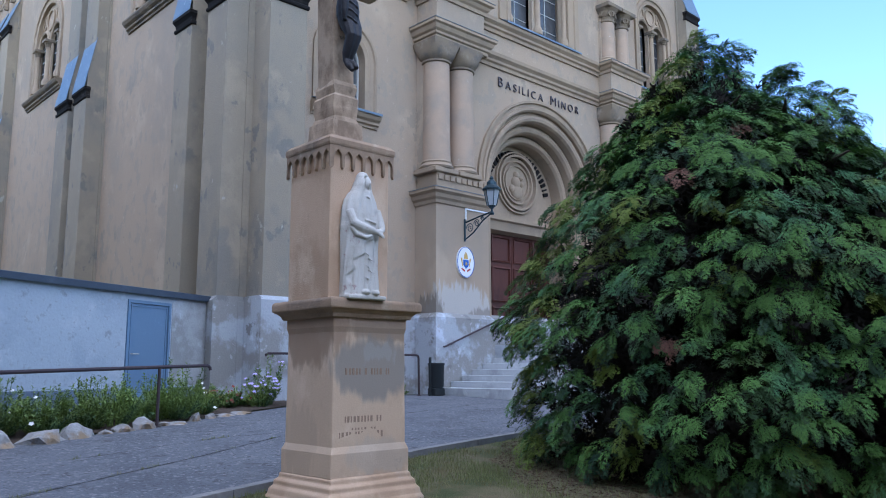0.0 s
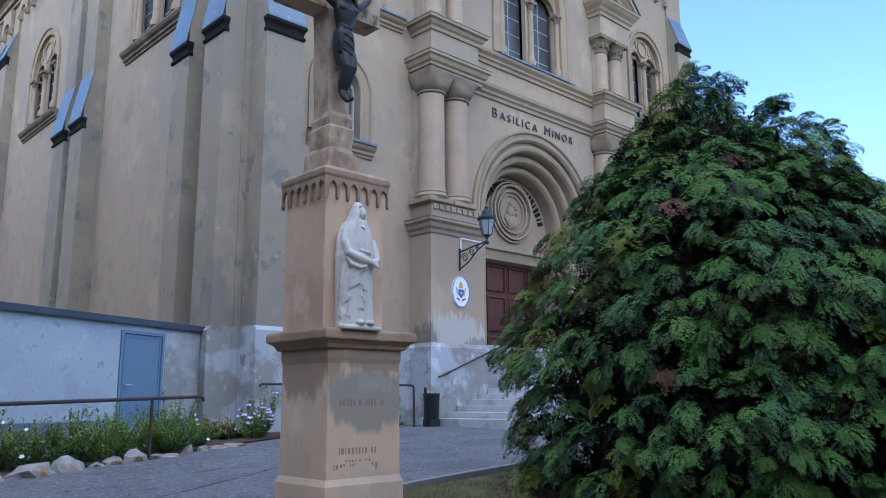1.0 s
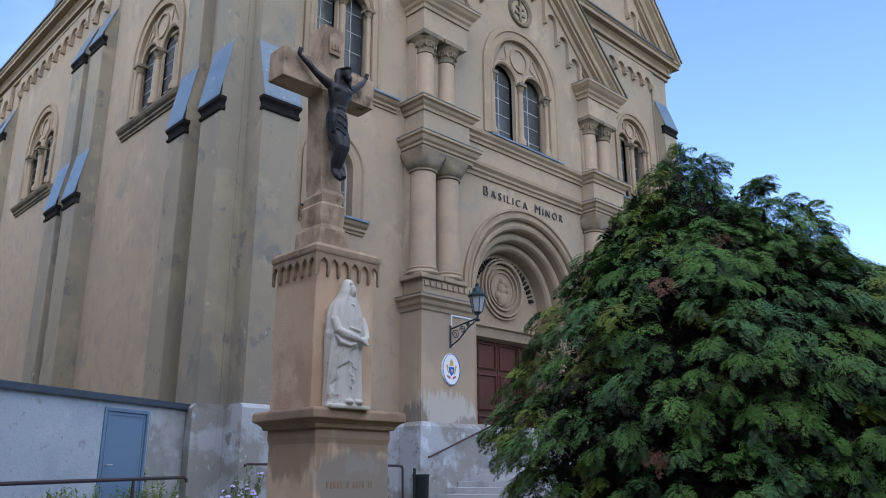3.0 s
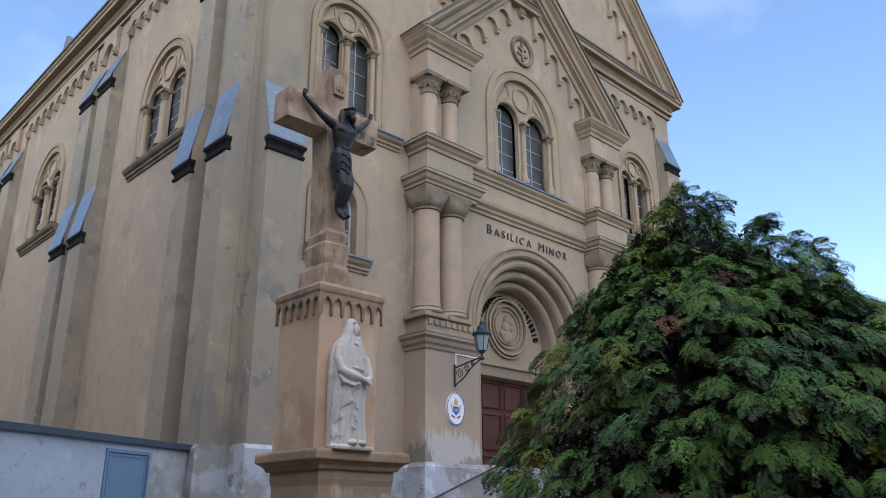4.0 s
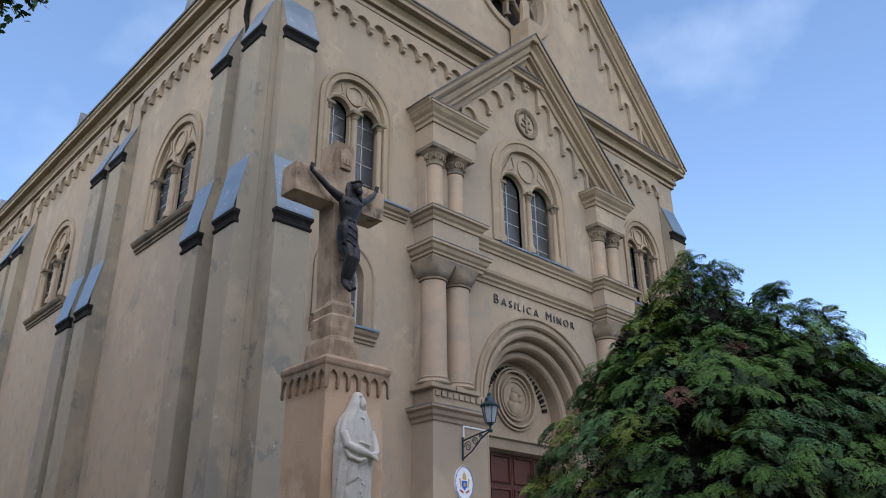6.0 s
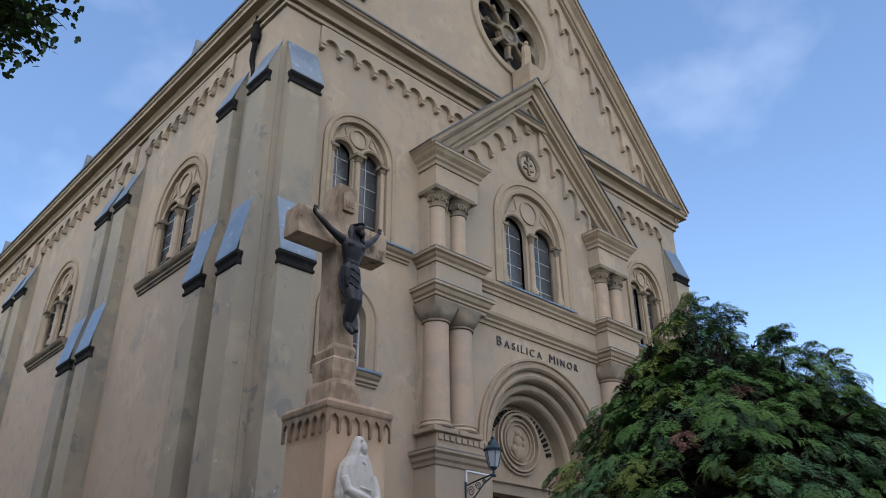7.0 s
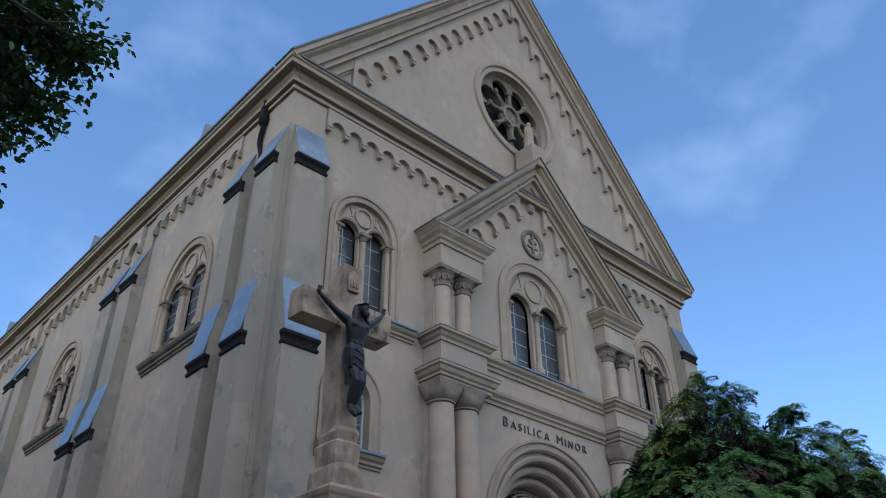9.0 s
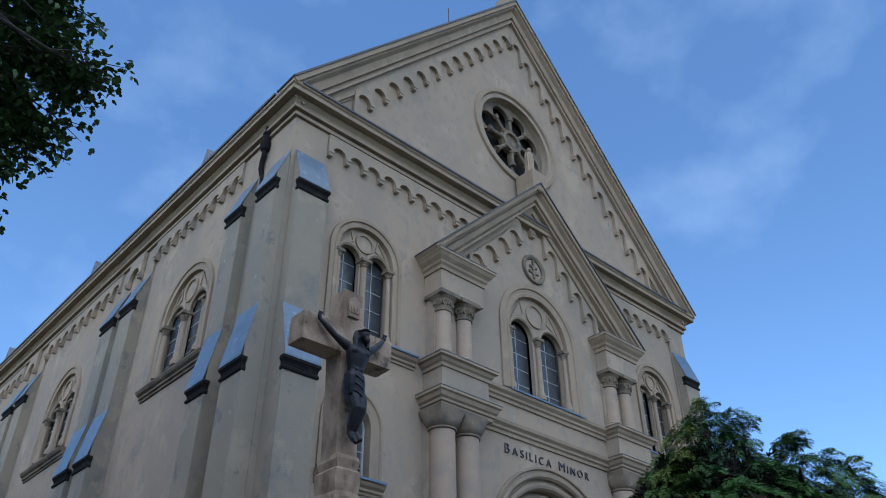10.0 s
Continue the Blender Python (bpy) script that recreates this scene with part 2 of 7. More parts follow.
def mesh_of(name, bm, material, normals=True):
    if normals:
        bmesh.ops.recalc_face_normals(bm, faces=bm.faces[:])
    me = bpy.data.meshes.new(name)
    bm.to_mesh(me)
    bm.free()
    me.materials.append(material)
    return me


def smooth(me, angle=35):
    me.shade_smooth()
    me.set_sharp_from_angle(angle=radians(angle))


def part(name, bm, material, parent, label="", soft=False, normals=True):
    """Links a bmesh in world coordinates as one mesh under its thing or part."""
    bm.transform(Matrix.Translation(-where(parent)))
    me = mesh_of(name, bm, material, normals)
    if soft:
        smooth(me)
    ob = new(name, me)
    ob.parent = parent
    return tagged(ob, label)


def single(name, bm, material, loc, label="", category="", group="", kind="", soft=False, normals=True):
    """A thing that is one mesh."""
    bm.transform(Matrix.Translation(-Vector(loc)))
    me = mesh_of(name, bm, material, normals)
    if soft:
        smooth(me)
    ob = new(name, me)
    ob.location = loc
    return tagged(ob, label, category, group, kind)


def box(bm, x0, x1, y0, y1, z0, z1, bevel=0.0):
    v = [bm.verts.new((x, y, z)) for z in (z0, z1) for y in (y0, y1) for x in (x0, x1)]
    fs = [bm.faces.new([v[i] for i in q]) for q in ((0, 1, 3, 2), (4, 6, 7, 5), (0, 4, 5, 1), (2, 3, 7, 6), (0, 2, 6, 4), (1, 5, 7, 3))]
    if bevel:
        es = list({e for f in fs for e in f.edges})
        bmesh.ops.bevel(bm, geom=es, offset=bevel, segments=1, affect="EDGES", profile=0.5)
    return bm


FRONT = lambda y: Matrix(((1, 0, 0, 0), (0, -1, 0, y), (0, 0, 1, 0), (0, 0, 0, 1)))   # (u, out, z) on a wall facing -y
FLANK = lambda x: Matrix(((0, -1, 0, x), (1, 0, 0, 0), (0, 0, 1, 0), (0, 0, 0, 1)))   # (u, out, z) on a wall facing -x


def solid(bm, loops, o0, o1, m):
    """Extrudes the outline loops[0], with the other loops as holes, from o0 to o1 out of the wall m."""
    from mathutils.geometry import tessellate_polygon
    tris = tessellate_polygon([[Vector((u, z, 0)) for u, z in lp] for lp in loops])
    rows = []
    for o in (o0, o1):
        rows.append([[bm.verts.new(m @ Vector((u, o, z))) for u, z in lp] for lp in loops])
    for k, row in enumerate(rows):
        flat = [v for lp in row for v in lp]
        for t in tris:
            try:
                bm.faces.new([flat[i] for i in t])
            except ValueError:
                pass
    for a_, b_ in zip(*rows):
        n = len(a_)
        for i in range(n):
            j = (i + 1) % n
            bm.faces.new((a_[i], a_[j], b_[j], b_[i]))
    return bm


def sweep(bm, path, prof, m, closed=False):
    """Sweeps the closed profile [(n, o)] along a path of the wall's plane: n to the path's left, o out of the wall; mitred."""
    n = len(path)
    rings = []
    for i, p in enumerate(path):
        p = Vector(p)
        a_ = Vector(path[(i - 1) % n]) if (closed or i) else None
        b_ = Vector(path[(i + 1) % n]) if (closed or i < n - 1) else None
        d1 = (p - a_).normalized() if a_ is not None else (b_ - p).normalized()
        d2 = (b_ - p).normalized() if b_ is not None else d1
        n1, n2 = Vector((-d1.y, d1.x)), Vector((-d2.y, d2.x))
        mt = (n1 + n2)
        mt = mt / max(0.25, mt.dot(n1)) if mt.length > 1e-6 else n1
        rings.append([bm.verts.new(m @ Vector((p.x + mt.x * q, o, p.y + mt.y * q))) for q, o in prof])
    k = len(prof)
    for i in range(n if closed else n - 1):
        r0, r1 = rings[i], rings[(i + 1) % n]
        for j in range(k):
            bm.faces.new((r0[j], r0[(j + 1) % k], r1[(j + 1) % k], r1[j]))
    if not closed:
        bm.faces.new(rings[0])
        bm.faces.new(rings[-1][::-1])
    return bm


PLAN = Matrix(((1, 0, 0, 0), (0, 0, 1, 0), (0, 1, 0, 0), (0, 0, 0, 1)))   # path in plan, profile (n, z)


def arc(cx, cz, r, a0, a1, n):
    return [(cx + r * math.cos(radians(a0 + (a1 - a0) * i / n)), cz + r * math.sin(radians(a0 + (a1 - a0) * i / n))) for i in range(n + 1)]


def arch_loop(cu, half, z0, spring, n=16):
    return [(cu - half, z0), (cu + half, z0)] + arc(cu, spring, half, 0, 180, n)


def lathe(bm, prof, x, y, n=20, m=None):
    rings = []
    for r, z in prof:
        rings.append([bm.verts.new((x + r * math.cos(2 * math.pi * i / n), y + r * math.sin(2 * math.pi * i / n), z)) for i in range(n)])
    for r0, r1 in zip(rings, rings[1:]):
        for i in range(n):
            bm.faces.new((r0[i], r0[(i + 1) % n], r1[(i + 1) % n], r1[i]))
    bm.faces.new(rings[0][::-1])
    bm.faces.new(rings[-1])
    return bm


def tube(bm, pts, r, n=8, ends=None):
    """A round bar along points; r: one radius or one for each point."""
    rs = r if isinstance(r, (list, tuple)) else [r] * len(pts)
    rings = []
    pts = [Vector(p) for p in pts]
    ref = Vector((1, 0, 0)) if abs((pts[-1] - pts[0]).normalized().z) > 0.7 else Vector((0, 0, 1))
    for i, p in enumerate(pts):
        d = (pts[min(i + 1, len(pts) - 1)] - pts[max(i - 1, 0)]).normalized()
        s = d.cross(ref)
        s = s.normalized() if s.length > 1e-3 else d.orthogonal().normalized()
        t = s.cross(d)
        rings.append([bm.verts.new(p + (s * math.cos(2 * math.pi * k / n) + t * math.sin(2 * math.pi * k / n)) * rs[i]) for k in range(n)])
    for r0, r1 in zip(rings, rings[1:]):
        for k in range(n):
            bm.faces.new((r0[k], r0[(k + 1) % n], r1[(k + 1) % n], r1[k]))
    bm.faces.new(rings[0][::-1])
    bm.faces.new(rings[-1])
    return bm


def mirror(bm, cx):
    """Adds the mirror image across x = cx."""
    src = bm.verts[:]
    faces = bm.faces[:]
    mp = {v: bm.verts.new((2 * cx - v.co.x, v.co.y, v.co.z)) for v in src}
    for f in faces:
        bm.faces.new([mp[v] for v in reversed(f.verts)])
    return bm


B = bmesh.new


def thin(m, amount):
    """Lets light through thin leaves."""
    n, l = m.node_tree.nodes, m.node_tree.links
    b = n["Principled BSDF"]
    t = n.new("ShaderNodeBsdfTranslucent")
    mx = n.new("ShaderNodeMixShader")
    mx.inputs[0].default_value = amount
    l.new(b.inputs["Base Color"].links[0].from_socket, t.inputs[0])
    l.new(b.outputs[0], mx.inputs[1])
    l.new(t.outputs[0], mx.inputs[2])
    l.new(mx.outputs[0], n["Material Output"].inputs[0])


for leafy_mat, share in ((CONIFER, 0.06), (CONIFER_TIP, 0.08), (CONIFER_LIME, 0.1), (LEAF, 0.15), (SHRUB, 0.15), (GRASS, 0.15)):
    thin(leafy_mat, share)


def stained(m, spots):
    """Weather stains of their own shape: (centre, radii, colour, ragged, strength) in the thing's own metres."""
    n, l = m.node_tree.nodes, m.node_tree.links
    base = n["Principled BSDF"].inputs["Base Color"]
    tc = n.new("ShaderNodeTexCoord")
    for k, (c, r, col, ragged, strength) in enumerate(spots):
        mp = n.new("ShaderNodeVectorMath")
        mp.operation = "SUBTRACT"
        mp.inputs[1].default_value = c
        l.new(tc.outputs["Object"], mp.inputs[0])
        dv = n.new("ShaderNodeVectorMath")
        dv.operation = "DIVIDE"
        dv.inputs[1].default_value = r
        l.new(mp.outputs[0], dv.inputs[0])
        ln = n.new("ShaderNodeVectorMath")
        ln.operation = "LENGTH"
        l.new(dv.outputs[0], ln.inputs[0])
        st = n.new("ShaderNodeVectorMath")
        st.operation = "MULTIPLY"
        st.inputs[1].default_value = (9 + k, 9 + k, 2.6)
        l.new(tc.outputs["Object"], st.inputs[0])
        t = n.new("ShaderNodeTexNoise")
        t.inputs["Scale"].default_value, t.inputs["Detail"].default_value = 1.0, 5
        l.new(st.outputs[0], t.inputs["Vector"])
        ma = n.new("ShaderNodeMath")
        ma.operation = "MULTIPLY_ADD"
        ma.inputs[1].default_value = ragged
        l.new(t.outputs[0], ma.inputs[0])
        l.new(ln.outputs["Value"], ma.inputs[2])
        mr = n.new("ShaderNodeMapRange")
        mr.interpolation_type = "SMOOTHSTEP"
        mr.inputs["From Min"].default_value, mr.inputs["From Max"].default_value = 0.80 + ragged * 0.5, 1.16 + ragged * 0.5
        mr.inputs["To Min"].default_value, mr.inputs["To Max"].default_value = strength, 0.0
        l.new(ma.outputs[0], mr.inputs[0])
        mx = n.new("ShaderNodeMixRGB")
        mx.inputs[2].default_value = (*col, 1)
        l.new(mr.outputs[0], mx.inputs[0])
        l.new(base.links[0].from_socket, mx.inputs[1])
        l.new(mx.outputs[0], base)
    return m


DIESTONE = stained(mat("stained_pedestal_stone", (0.586, 0.439, 0.311), 0.94, tones=(((0.500, 0.366, 0.256), 0.45, 0.62, 1.4), ((0.659, 0.512, 0.378), 0.50, 0.68, 2.6), ((0.317, 0.244, 0.183), 0.63, 0.74, 5.0), ((0.573, 0.488, 0.403), 0.66, 0.72, 9.0)), streak=0.3, grain=70, stain=0.3, bump=0.12), (
    ((-0.42, 0.0, 1.66), (0.25, 0.60, 0.36), (0.31, 0.215, 0.148), 1.7, 0.8),
    ((0.30, -0.42, 1.66), (0.60, 0.25, 0.14), (0.30, 0.225, 0.165), 0.8, 0.8),
    ((0.05, -0.42, 1.28), (0.50, 0.15, 0.30), (0.27, 0.25, 0.225), 0.9, 0.85),
    ((0.10, -0.42, 1.42), (0.24, 0.10, 0.09), (0.36, 0.345, 0.32), 3.4, 0.6),
    ((0.10, -0.42, 0.47), (0.36, 0.12, 0.17), (0.45, 0.39, 0.32), 1.2, 0.5),
    ((-0.42, 0.1, 0.55), (0.12, 0.30, 0.35), (0.45, 0.345, 0.25), 1.4, 0.5)))
PIERPLASTER = stained(mat("stained_pier_plaster", (0.358, 0.276, 0.198), 0.93, tones=(((0.30, 0.246, 0.188), 0.44, 0.66, 0.3), ((0.395, 0.312, 0.226), 0.53, 0.70, 0.8), ((0.275, 0.235, 0.185), 0.60, 0.74, 1.4)), streak=0.3, grain=40, stain=0.45, bump=0.4), (
    ((-4.3, -0.85, 2.25), (1.5, 0.5, 0.75), (0.43, 0.41, 0.38), 1.5, 0.85),
    ((-5.2, -0.6, 2.15), (0.3, 0.6, 0.55), (0.17, 0.145, 0.12), 1.4, 0.85),
    ((-3.4, -0.85, 2.1), (0.6, 0.4, 0.3), (0.20, 0.175, 0.15), 1.6, 0.7)))
CROSSSTONE = mat("sooty_cross_stone", (0.48, 0.36, 0.25), 0.95, tones=(((0.24, 0.175, 0.12), 0.45, 0.62, 2.0), ((0.43, 0.33, 0.235), 0.52, 0.68, 3.2), ((0.12, 0.095, 0.072), 0.58, 0.70, 2.6), ((0.08, 0.066, 0.052), 0.64, 0.72, 6.0)), streak=0.4, grain=60, stain=0.5, bump=0.15)
CARVED = mat("worn_carved_letters", (0.30, 0.215, 0.155), 0.95, grain=60)


# ---- ground ----
def gz(x, y):
    """Height of the sloping ground: it climbs gently to the church and levels out there and far off."""
    s = 0.02 * x + 0.049 * y
    hi, lo = 1.0, -1.5
    if s > hi - 0.15:
        s = hi - 0.15 + 0.15 * math.tanh((s - hi + 0.15) / 0.15)
    if s < lo:
        s = lo + 0.5 * math.tanh((s - lo) / 0.5)
    return s


def sheet(bm, xs, ys, lift=0.0):
    vs = [[bm.verts.new((x, y, gz(x, y) + lift)) for x in xs] for y in ys]
    for j in range(len(ys) - 1):
        for i in range(len(xs) - 1):
            bm.faces.new((vs[j][i], vs[j][i + 1], vs[j + 1][i + 1], vs[j + 1][i]))
    return bm


far = [-2500, -900, -300, -120, -60, -30]
bm = sheet(B(), far + [-16 + i for i in range(49)] + [45, 70, 120, 300, 900, 2500], far + [-16 + i for i in range(39)] + [30, 45, 70, 120, 300, 900, 2500])
ground = single("ground", bm, LAWN, (0, 0, 0), "dry patchy lawn and earth around the church", "ground", kind="structure")

KERB_LINE = [(-9.0, 3.6), (-2.0, 5.5), (3.78, 7.05), (6.93, 7.88), (9.3, 8.25), (14.0, 8.6), (40.0, 9.0)]
BED_LINE = [(-9.0, 6.3), (2.9, 11.45), (5.5, 12.5), (6.9, 13.2), (9.2, 14.2), (9.6, 14.75)]


def at_line(line, x):
    for (x0, y0), (x1, y1) in zip(line, line[1:]):
        if x0 <= x <= x1:
            return y0 + (y1 - y0) * (x - x0) / (x1 - x0)
    return line[0][1] if x < line[0][0] else line[-1][1]


def band(bm, xs, low, high, n, lift):
    vs = []
    for x in xs:
        y0, y1 = low(x), high(x)
        vs.append([bm.verts.new((x, y0 + (y1 - y0) * j / n, gz(x, y0 + (y1 - y0) * j / n) + lift)) for j in range(n + 1)])
    for c0, c1 in zip(vs, vs[1:]):
        for j in range(n):
            bm.faces.new((c0[j], c1[j], c1[j + 1], c0[j + 1]))
    return bm


xs = [-9 + 0.5 * i for i in range(99)]
road = single("path", band(B(), xs, lambda x: at_line(KERB_LINE, x), lambda x: at_line(BED_LINE, x) if x < 9.6 else 15.6, 14, 0.006), ASPHALT, (0, 0, 0), "worn grey asphalt path climbing to the church", "path", kind="structure")
single("flower_bed_soil", band(B(), xs[:38], lambda x: at_line(BED_LINE, x) + 0.02, lambda x: 17.5, 8, 0.03), SOIL, (0, 0, 0), "dark soil of the flower bed by the wall", "soil", kind="structure")
bm = B()
line = []
for (x0, y0), (x1, y1) in zip(KERB_LINE, KERB_LINE[1:]):
    n = max(1, int(math.hypot(x1 - x0, y1 - y0) / 1.0))
    line += [(x0 + (x1 - x0) * i / n, y0 + (y1 - y0) * i / n) for i in range(n)]
kerb = thing("kerb", (3.78, 7.05, 0), "weathered concrete kerb between lawn and path", "kerb", kind="structure")
for (x0, y0), (x1, y1) in zip(line, line[1:]):
    if x0 > 24:
        break
    d = Vector((x1 - x0, y1 - y0)).normalized()
    nn = Vector((d.y, -d.x)) * 0.13
    bm = B()
    g = 0.008
    q = []
    for z in (-0.2, 0.075):
        for px, py in ((x0 + d.x * g, y0 + d.y * g), (x1 - d.x * g, y1 - d.y * g)):
            for k in (0, 1):
                q.append(bm.verts.new((px + nn.x * k, py + nn.y * k, gz(px, py) + z)))
    for f in ((0, 2, 3, 1), (4, 5, 7, 6), (0, 4, 6, 2), (1, 3, 7, 5), (0, 1, 5, 4), (2, 6, 7, 3)):
        bm.faces.new([q[i] for i in f])
    part("kerb_stone", bm, KERB, kerb)

# plain walls added out of sight: they close the place and block low sky light
single("wall_south", box(B(), -10, 45, -15, -14.4, -2.2, 11.0), BLOCKER, (14, -14.7, -2), "plain unseen wall added to block low sky light from the south", "wall", kind="structure")
single("wall_west", box(B(), -10.6, -10, -15, 60, -2.2, 15.0), BLOCKER, (-10.3, 12, -2), "plain unseen wall added to shade the lower church flank", "wall", kind="structure")

# ---- church ----
CX, WY, WX = 19.25, 16.05, 8.83          # axis of the front, front wall, flank wall
PY, PP = 15.75, 15.2                     # porch wall, porch pier front
RX = 2 * CX - WX
BACK = 62.0
EAVE, APEX = 19.75, 32.75
SL = (APEX - EAVE) / (CX - (WX - 0.5))
church = thing("church", (CX, WY, 0.9), "large ochre plastered church with round arches and a pointed gable", "church")
F, S = FRONT(WY), FLANK(WX)


def cpart(name, bm, material, label="", soft=False, parent=None):
    return part(name, bm, material, parent or church, label, soft)


# window outlines: (centre, outer half width, sill, spring)
WIN_L = (11.78, 1.05, 12.35, 15.05)
WIN_C = (CX, 1.52, 12.45, 14.95)
SMALL = (11.62, 0.66, 8.30, 9.75)
ROSE_Z, ROSE_R = 24.55, 2.05
PORTAL_R, PORTAL_Z = 2.40, 7.1


def flip(w):
    return (2 * CX - w[0], *w[1:])


outline = [(WX, -0.3), (RX, -0.3), (RX, EAVE), (CX, EAVE + SL * (CX - WX)), (WX, EAVE)]
holes = [arch_loop(*WIN_L), arch_loop(*flip(WIN_L)), arch_loop(*WIN_C), arch_loop(*SMALL), arch_loop(*flip(SMALL)),
         arc(CX, ROSE_Z, ROSE_R, 0, 360, 40)[:-1], arch_loop(CX, PORTAL_R, 0.4, PORTAL_Z, 24)]
cpart("front_wall", solid(B(), [outline] + holes, -0.75, 0, F), PLASTER, "ochre plaster front with stains")
SIDE_WINS = [(21.6, 1.42, 12.45, 14.5), (31.95, 1.42, 12.45, 14.5), (42.4, 1.42, 12.45, 14.5), (52.8, 1.42, 12.45, 14.5)]
cpart("flank_wall", solid(B(), [[(WY, -0.3), (BACK, -0.3), (BACK, EAVE), (WY, EAVE)]] + [arch_loop(*w) for w in SIDE_WINS], -0.75, 0, S), PLASTER)
bm = B()
box(bm, RX - 0.7, RX, WY + 0.75, BACK, -0.3, EAVE)
box(bm, WX, RX, BACK, BACK + 0.7, -0.3, EAVE)
cpart("rear_wall", bm, PLASTER)
# added box behind the windows; its near-black stands in for the unlit nave
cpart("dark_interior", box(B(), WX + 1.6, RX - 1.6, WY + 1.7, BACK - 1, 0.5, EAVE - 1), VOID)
bm = B()
pts = [(WX - 0.62, EAVE + 0.17), (CX, EAVE + 0.17 + SL * (CX - WX + 0.62)), (RX + 0.62, EAVE + 0.17)]
inner = [(RX + 0.62, EAVE + 0.11), (CX, EAVE - 0.1 + SL * (CX - WX + 0.62)), (WX - 0.62, EAVE + 0.11)]
solid(bm, [pts + inner], -(BACK - WY), -0.55, F)
cpart("roof", bm, ROOF, "grey sheet metal roof")

# plinth round front and flank, butted to the porch and the buttresses
bm = B()
sweep(bm, [(RX + 0.1, WY), (WX, WY), (WX, BACK)], [(0.0, -0.3), (0.12, -0.3), (0.12, 3.12), (0.05, 3.2), (0.0, 3.2)], PLAN)
cpart("plinth", bm, PLINTH, "peeling blue-white painted plinth")

# main cornice: runs along the flank and across the front
CORN = [(0.0, 18.84), (0.06, 18.84), (0.06, 18.96), (0.17, 18.96), (0.17, 19.08), (0.13, 19.08), (0.13, 19.16), (0.27, 19.16), (0.27, 19.27), (0.22, 19.29), (0.24, 19.38), (0.33, 19.50), (0.33, 19.55), (0.56, 19.55), (0.56, 19.70), (0.62, 19.74), (0.62, 19.84), (0.0, 19.95)]
bm = B()
sweep(bm, [(RX + 0.0, WY + 0.6), (RX, WY), (WX, WY), (WX, BACK)], CORN, PLAN)
cpart("main_cornice", bm, TRIM, "moulded cornice under gable and eaves")
bm = B()
sweep(bm, [(WX, WY + 0.4), (WX, BACK)], [(0.60, 19.85), (0.67, 19.84), (0.68, 19.92), (0.60, 19.93)], PLAN)
cpart("eaves_gutter", bm, EDGE_SHEET, "dark metal gutter")
cpart("cornice_flashing", sweep(B(), [(RX, WY), (WX - 0.3, WY)], [(0.0, 19.96), (0.655, 19.85), (0.655, 19.80), (0.67, 19.80), (0.67, 19.875), (0.0, 19.985)], PLAN), EDGE_SHEET, "dark metal flashing on the cornice")

# gable rake mouldings and coping
RAKE = [(WX - 0.62, EAVE + 0.1), (CX, EAVE + 0.1 + SL * (CX - WX + 0.62)), (RX + 0.62, EAVE + 0.1)]
prof = [(0, -0.2), (0.0, 0.66), (-0.16, 0.66), (-0.16, 0.56), (-0.24, 0.55), (-0.32, 0.38), (-0.60, 0.36), (-0.60, 0.25), (-0.68, 0.25), (-0.70, 0.31), (-0.80, 0.31), (-0.80, 0.14), (-1.08, 0.14), (-1.08, 0.05), (-1.16, 0.05), (-1.16, -0.2)]
cpart("gable_moulding", sweep(B(), RAKE, prof, F), TRIM, "sloping moulded gable cornice")
cpart("gable_coping", sweep(B(), RAKE, [(0.004, -0.3), (0.004, 0.7), (0.07, 0.7), (0.07, -0.3)], F), EDGE_SHEET, "grey metal coping")
bm = B()
box(bm, CX - 0.35, CX + 0.35, WY - 0.5, WY + 0.3, APEX - 0.2, APEX + 0.75, 0.04)
box(bm, CX - 0.22, CX + 0.22, WY - 0.35, WY + 0.15, APEX + 0.75, APEX + 1.2, 0.04)
cpart("gable_finial_block", bm, TRIM)
cpart("lightning_rod", tube(B(), [(15.6, WY + 0.2, EAVE + 8.0), (15.6, WY + 0.2, EAVE + 10.4)], 0.02, 6), PAINTIRON)


def arcade(bm, us, spring, top, depth, m, wide=0.16, legs=None, base=0.0):
    """A corbel table: round arches between small consoles at the positions us; spring and top are functions of u."""
    out = [(us[0] - wide / 2, top(us[0])), (us[-1] + wide / 2, top(us[-1]))]
    low = []
    for i, u in enumerate(us):
        z = spring(u)
        low += [(u - wide / 2, z), (u + wide / 2, z)]
        if i < len(us) - 1:
            v = us[i + 1]
            r = (v - u - wide) / 2
            zc = max(spring(u), spring(v)) + 0.06
            low += arc((u + v) / 2, zc, r, 180, 0, 8)
    solid(bm, [out + low[::-1]], base, depth, m)
    for u in us:
        z = spring(u)
        w = wide * 0.62
        solid(bm, [[(u - w, z - 0.03), (u + w, z - 0.03), (u + w, z + 0.07), (u - w, z + 0.07)]], base, depth + 0.05, m)
        solid(bm, [[(u - w * 0.7, z - 0.15), (u + w * 0.7, z - 0.15), (u + w, z - 0.03), (u - w, z - 0.03)]], base, depth + 0.02, m)
    return bm


def steps_of(a_, b_, n):
    return [a_ + (b_ - a_) * i / n for i in range(n + 1)]


flat = lambda z: (lambda u: z)
bm = arcade(B(), steps_of(10.08, CX - 0.33, 13), flat(18.22), flat(18.93), 0.15, F)
mirror(bm, CX)
cpart("front_arcade_frieze", bm, PLASTER, "row of little round arches under the cornice")
STRIPS = [(16.0, 18.85), (25.1, 28.05), (36.0, 38.95), (46.6, 49.5), (57.0, 60.0)]
bm = B()
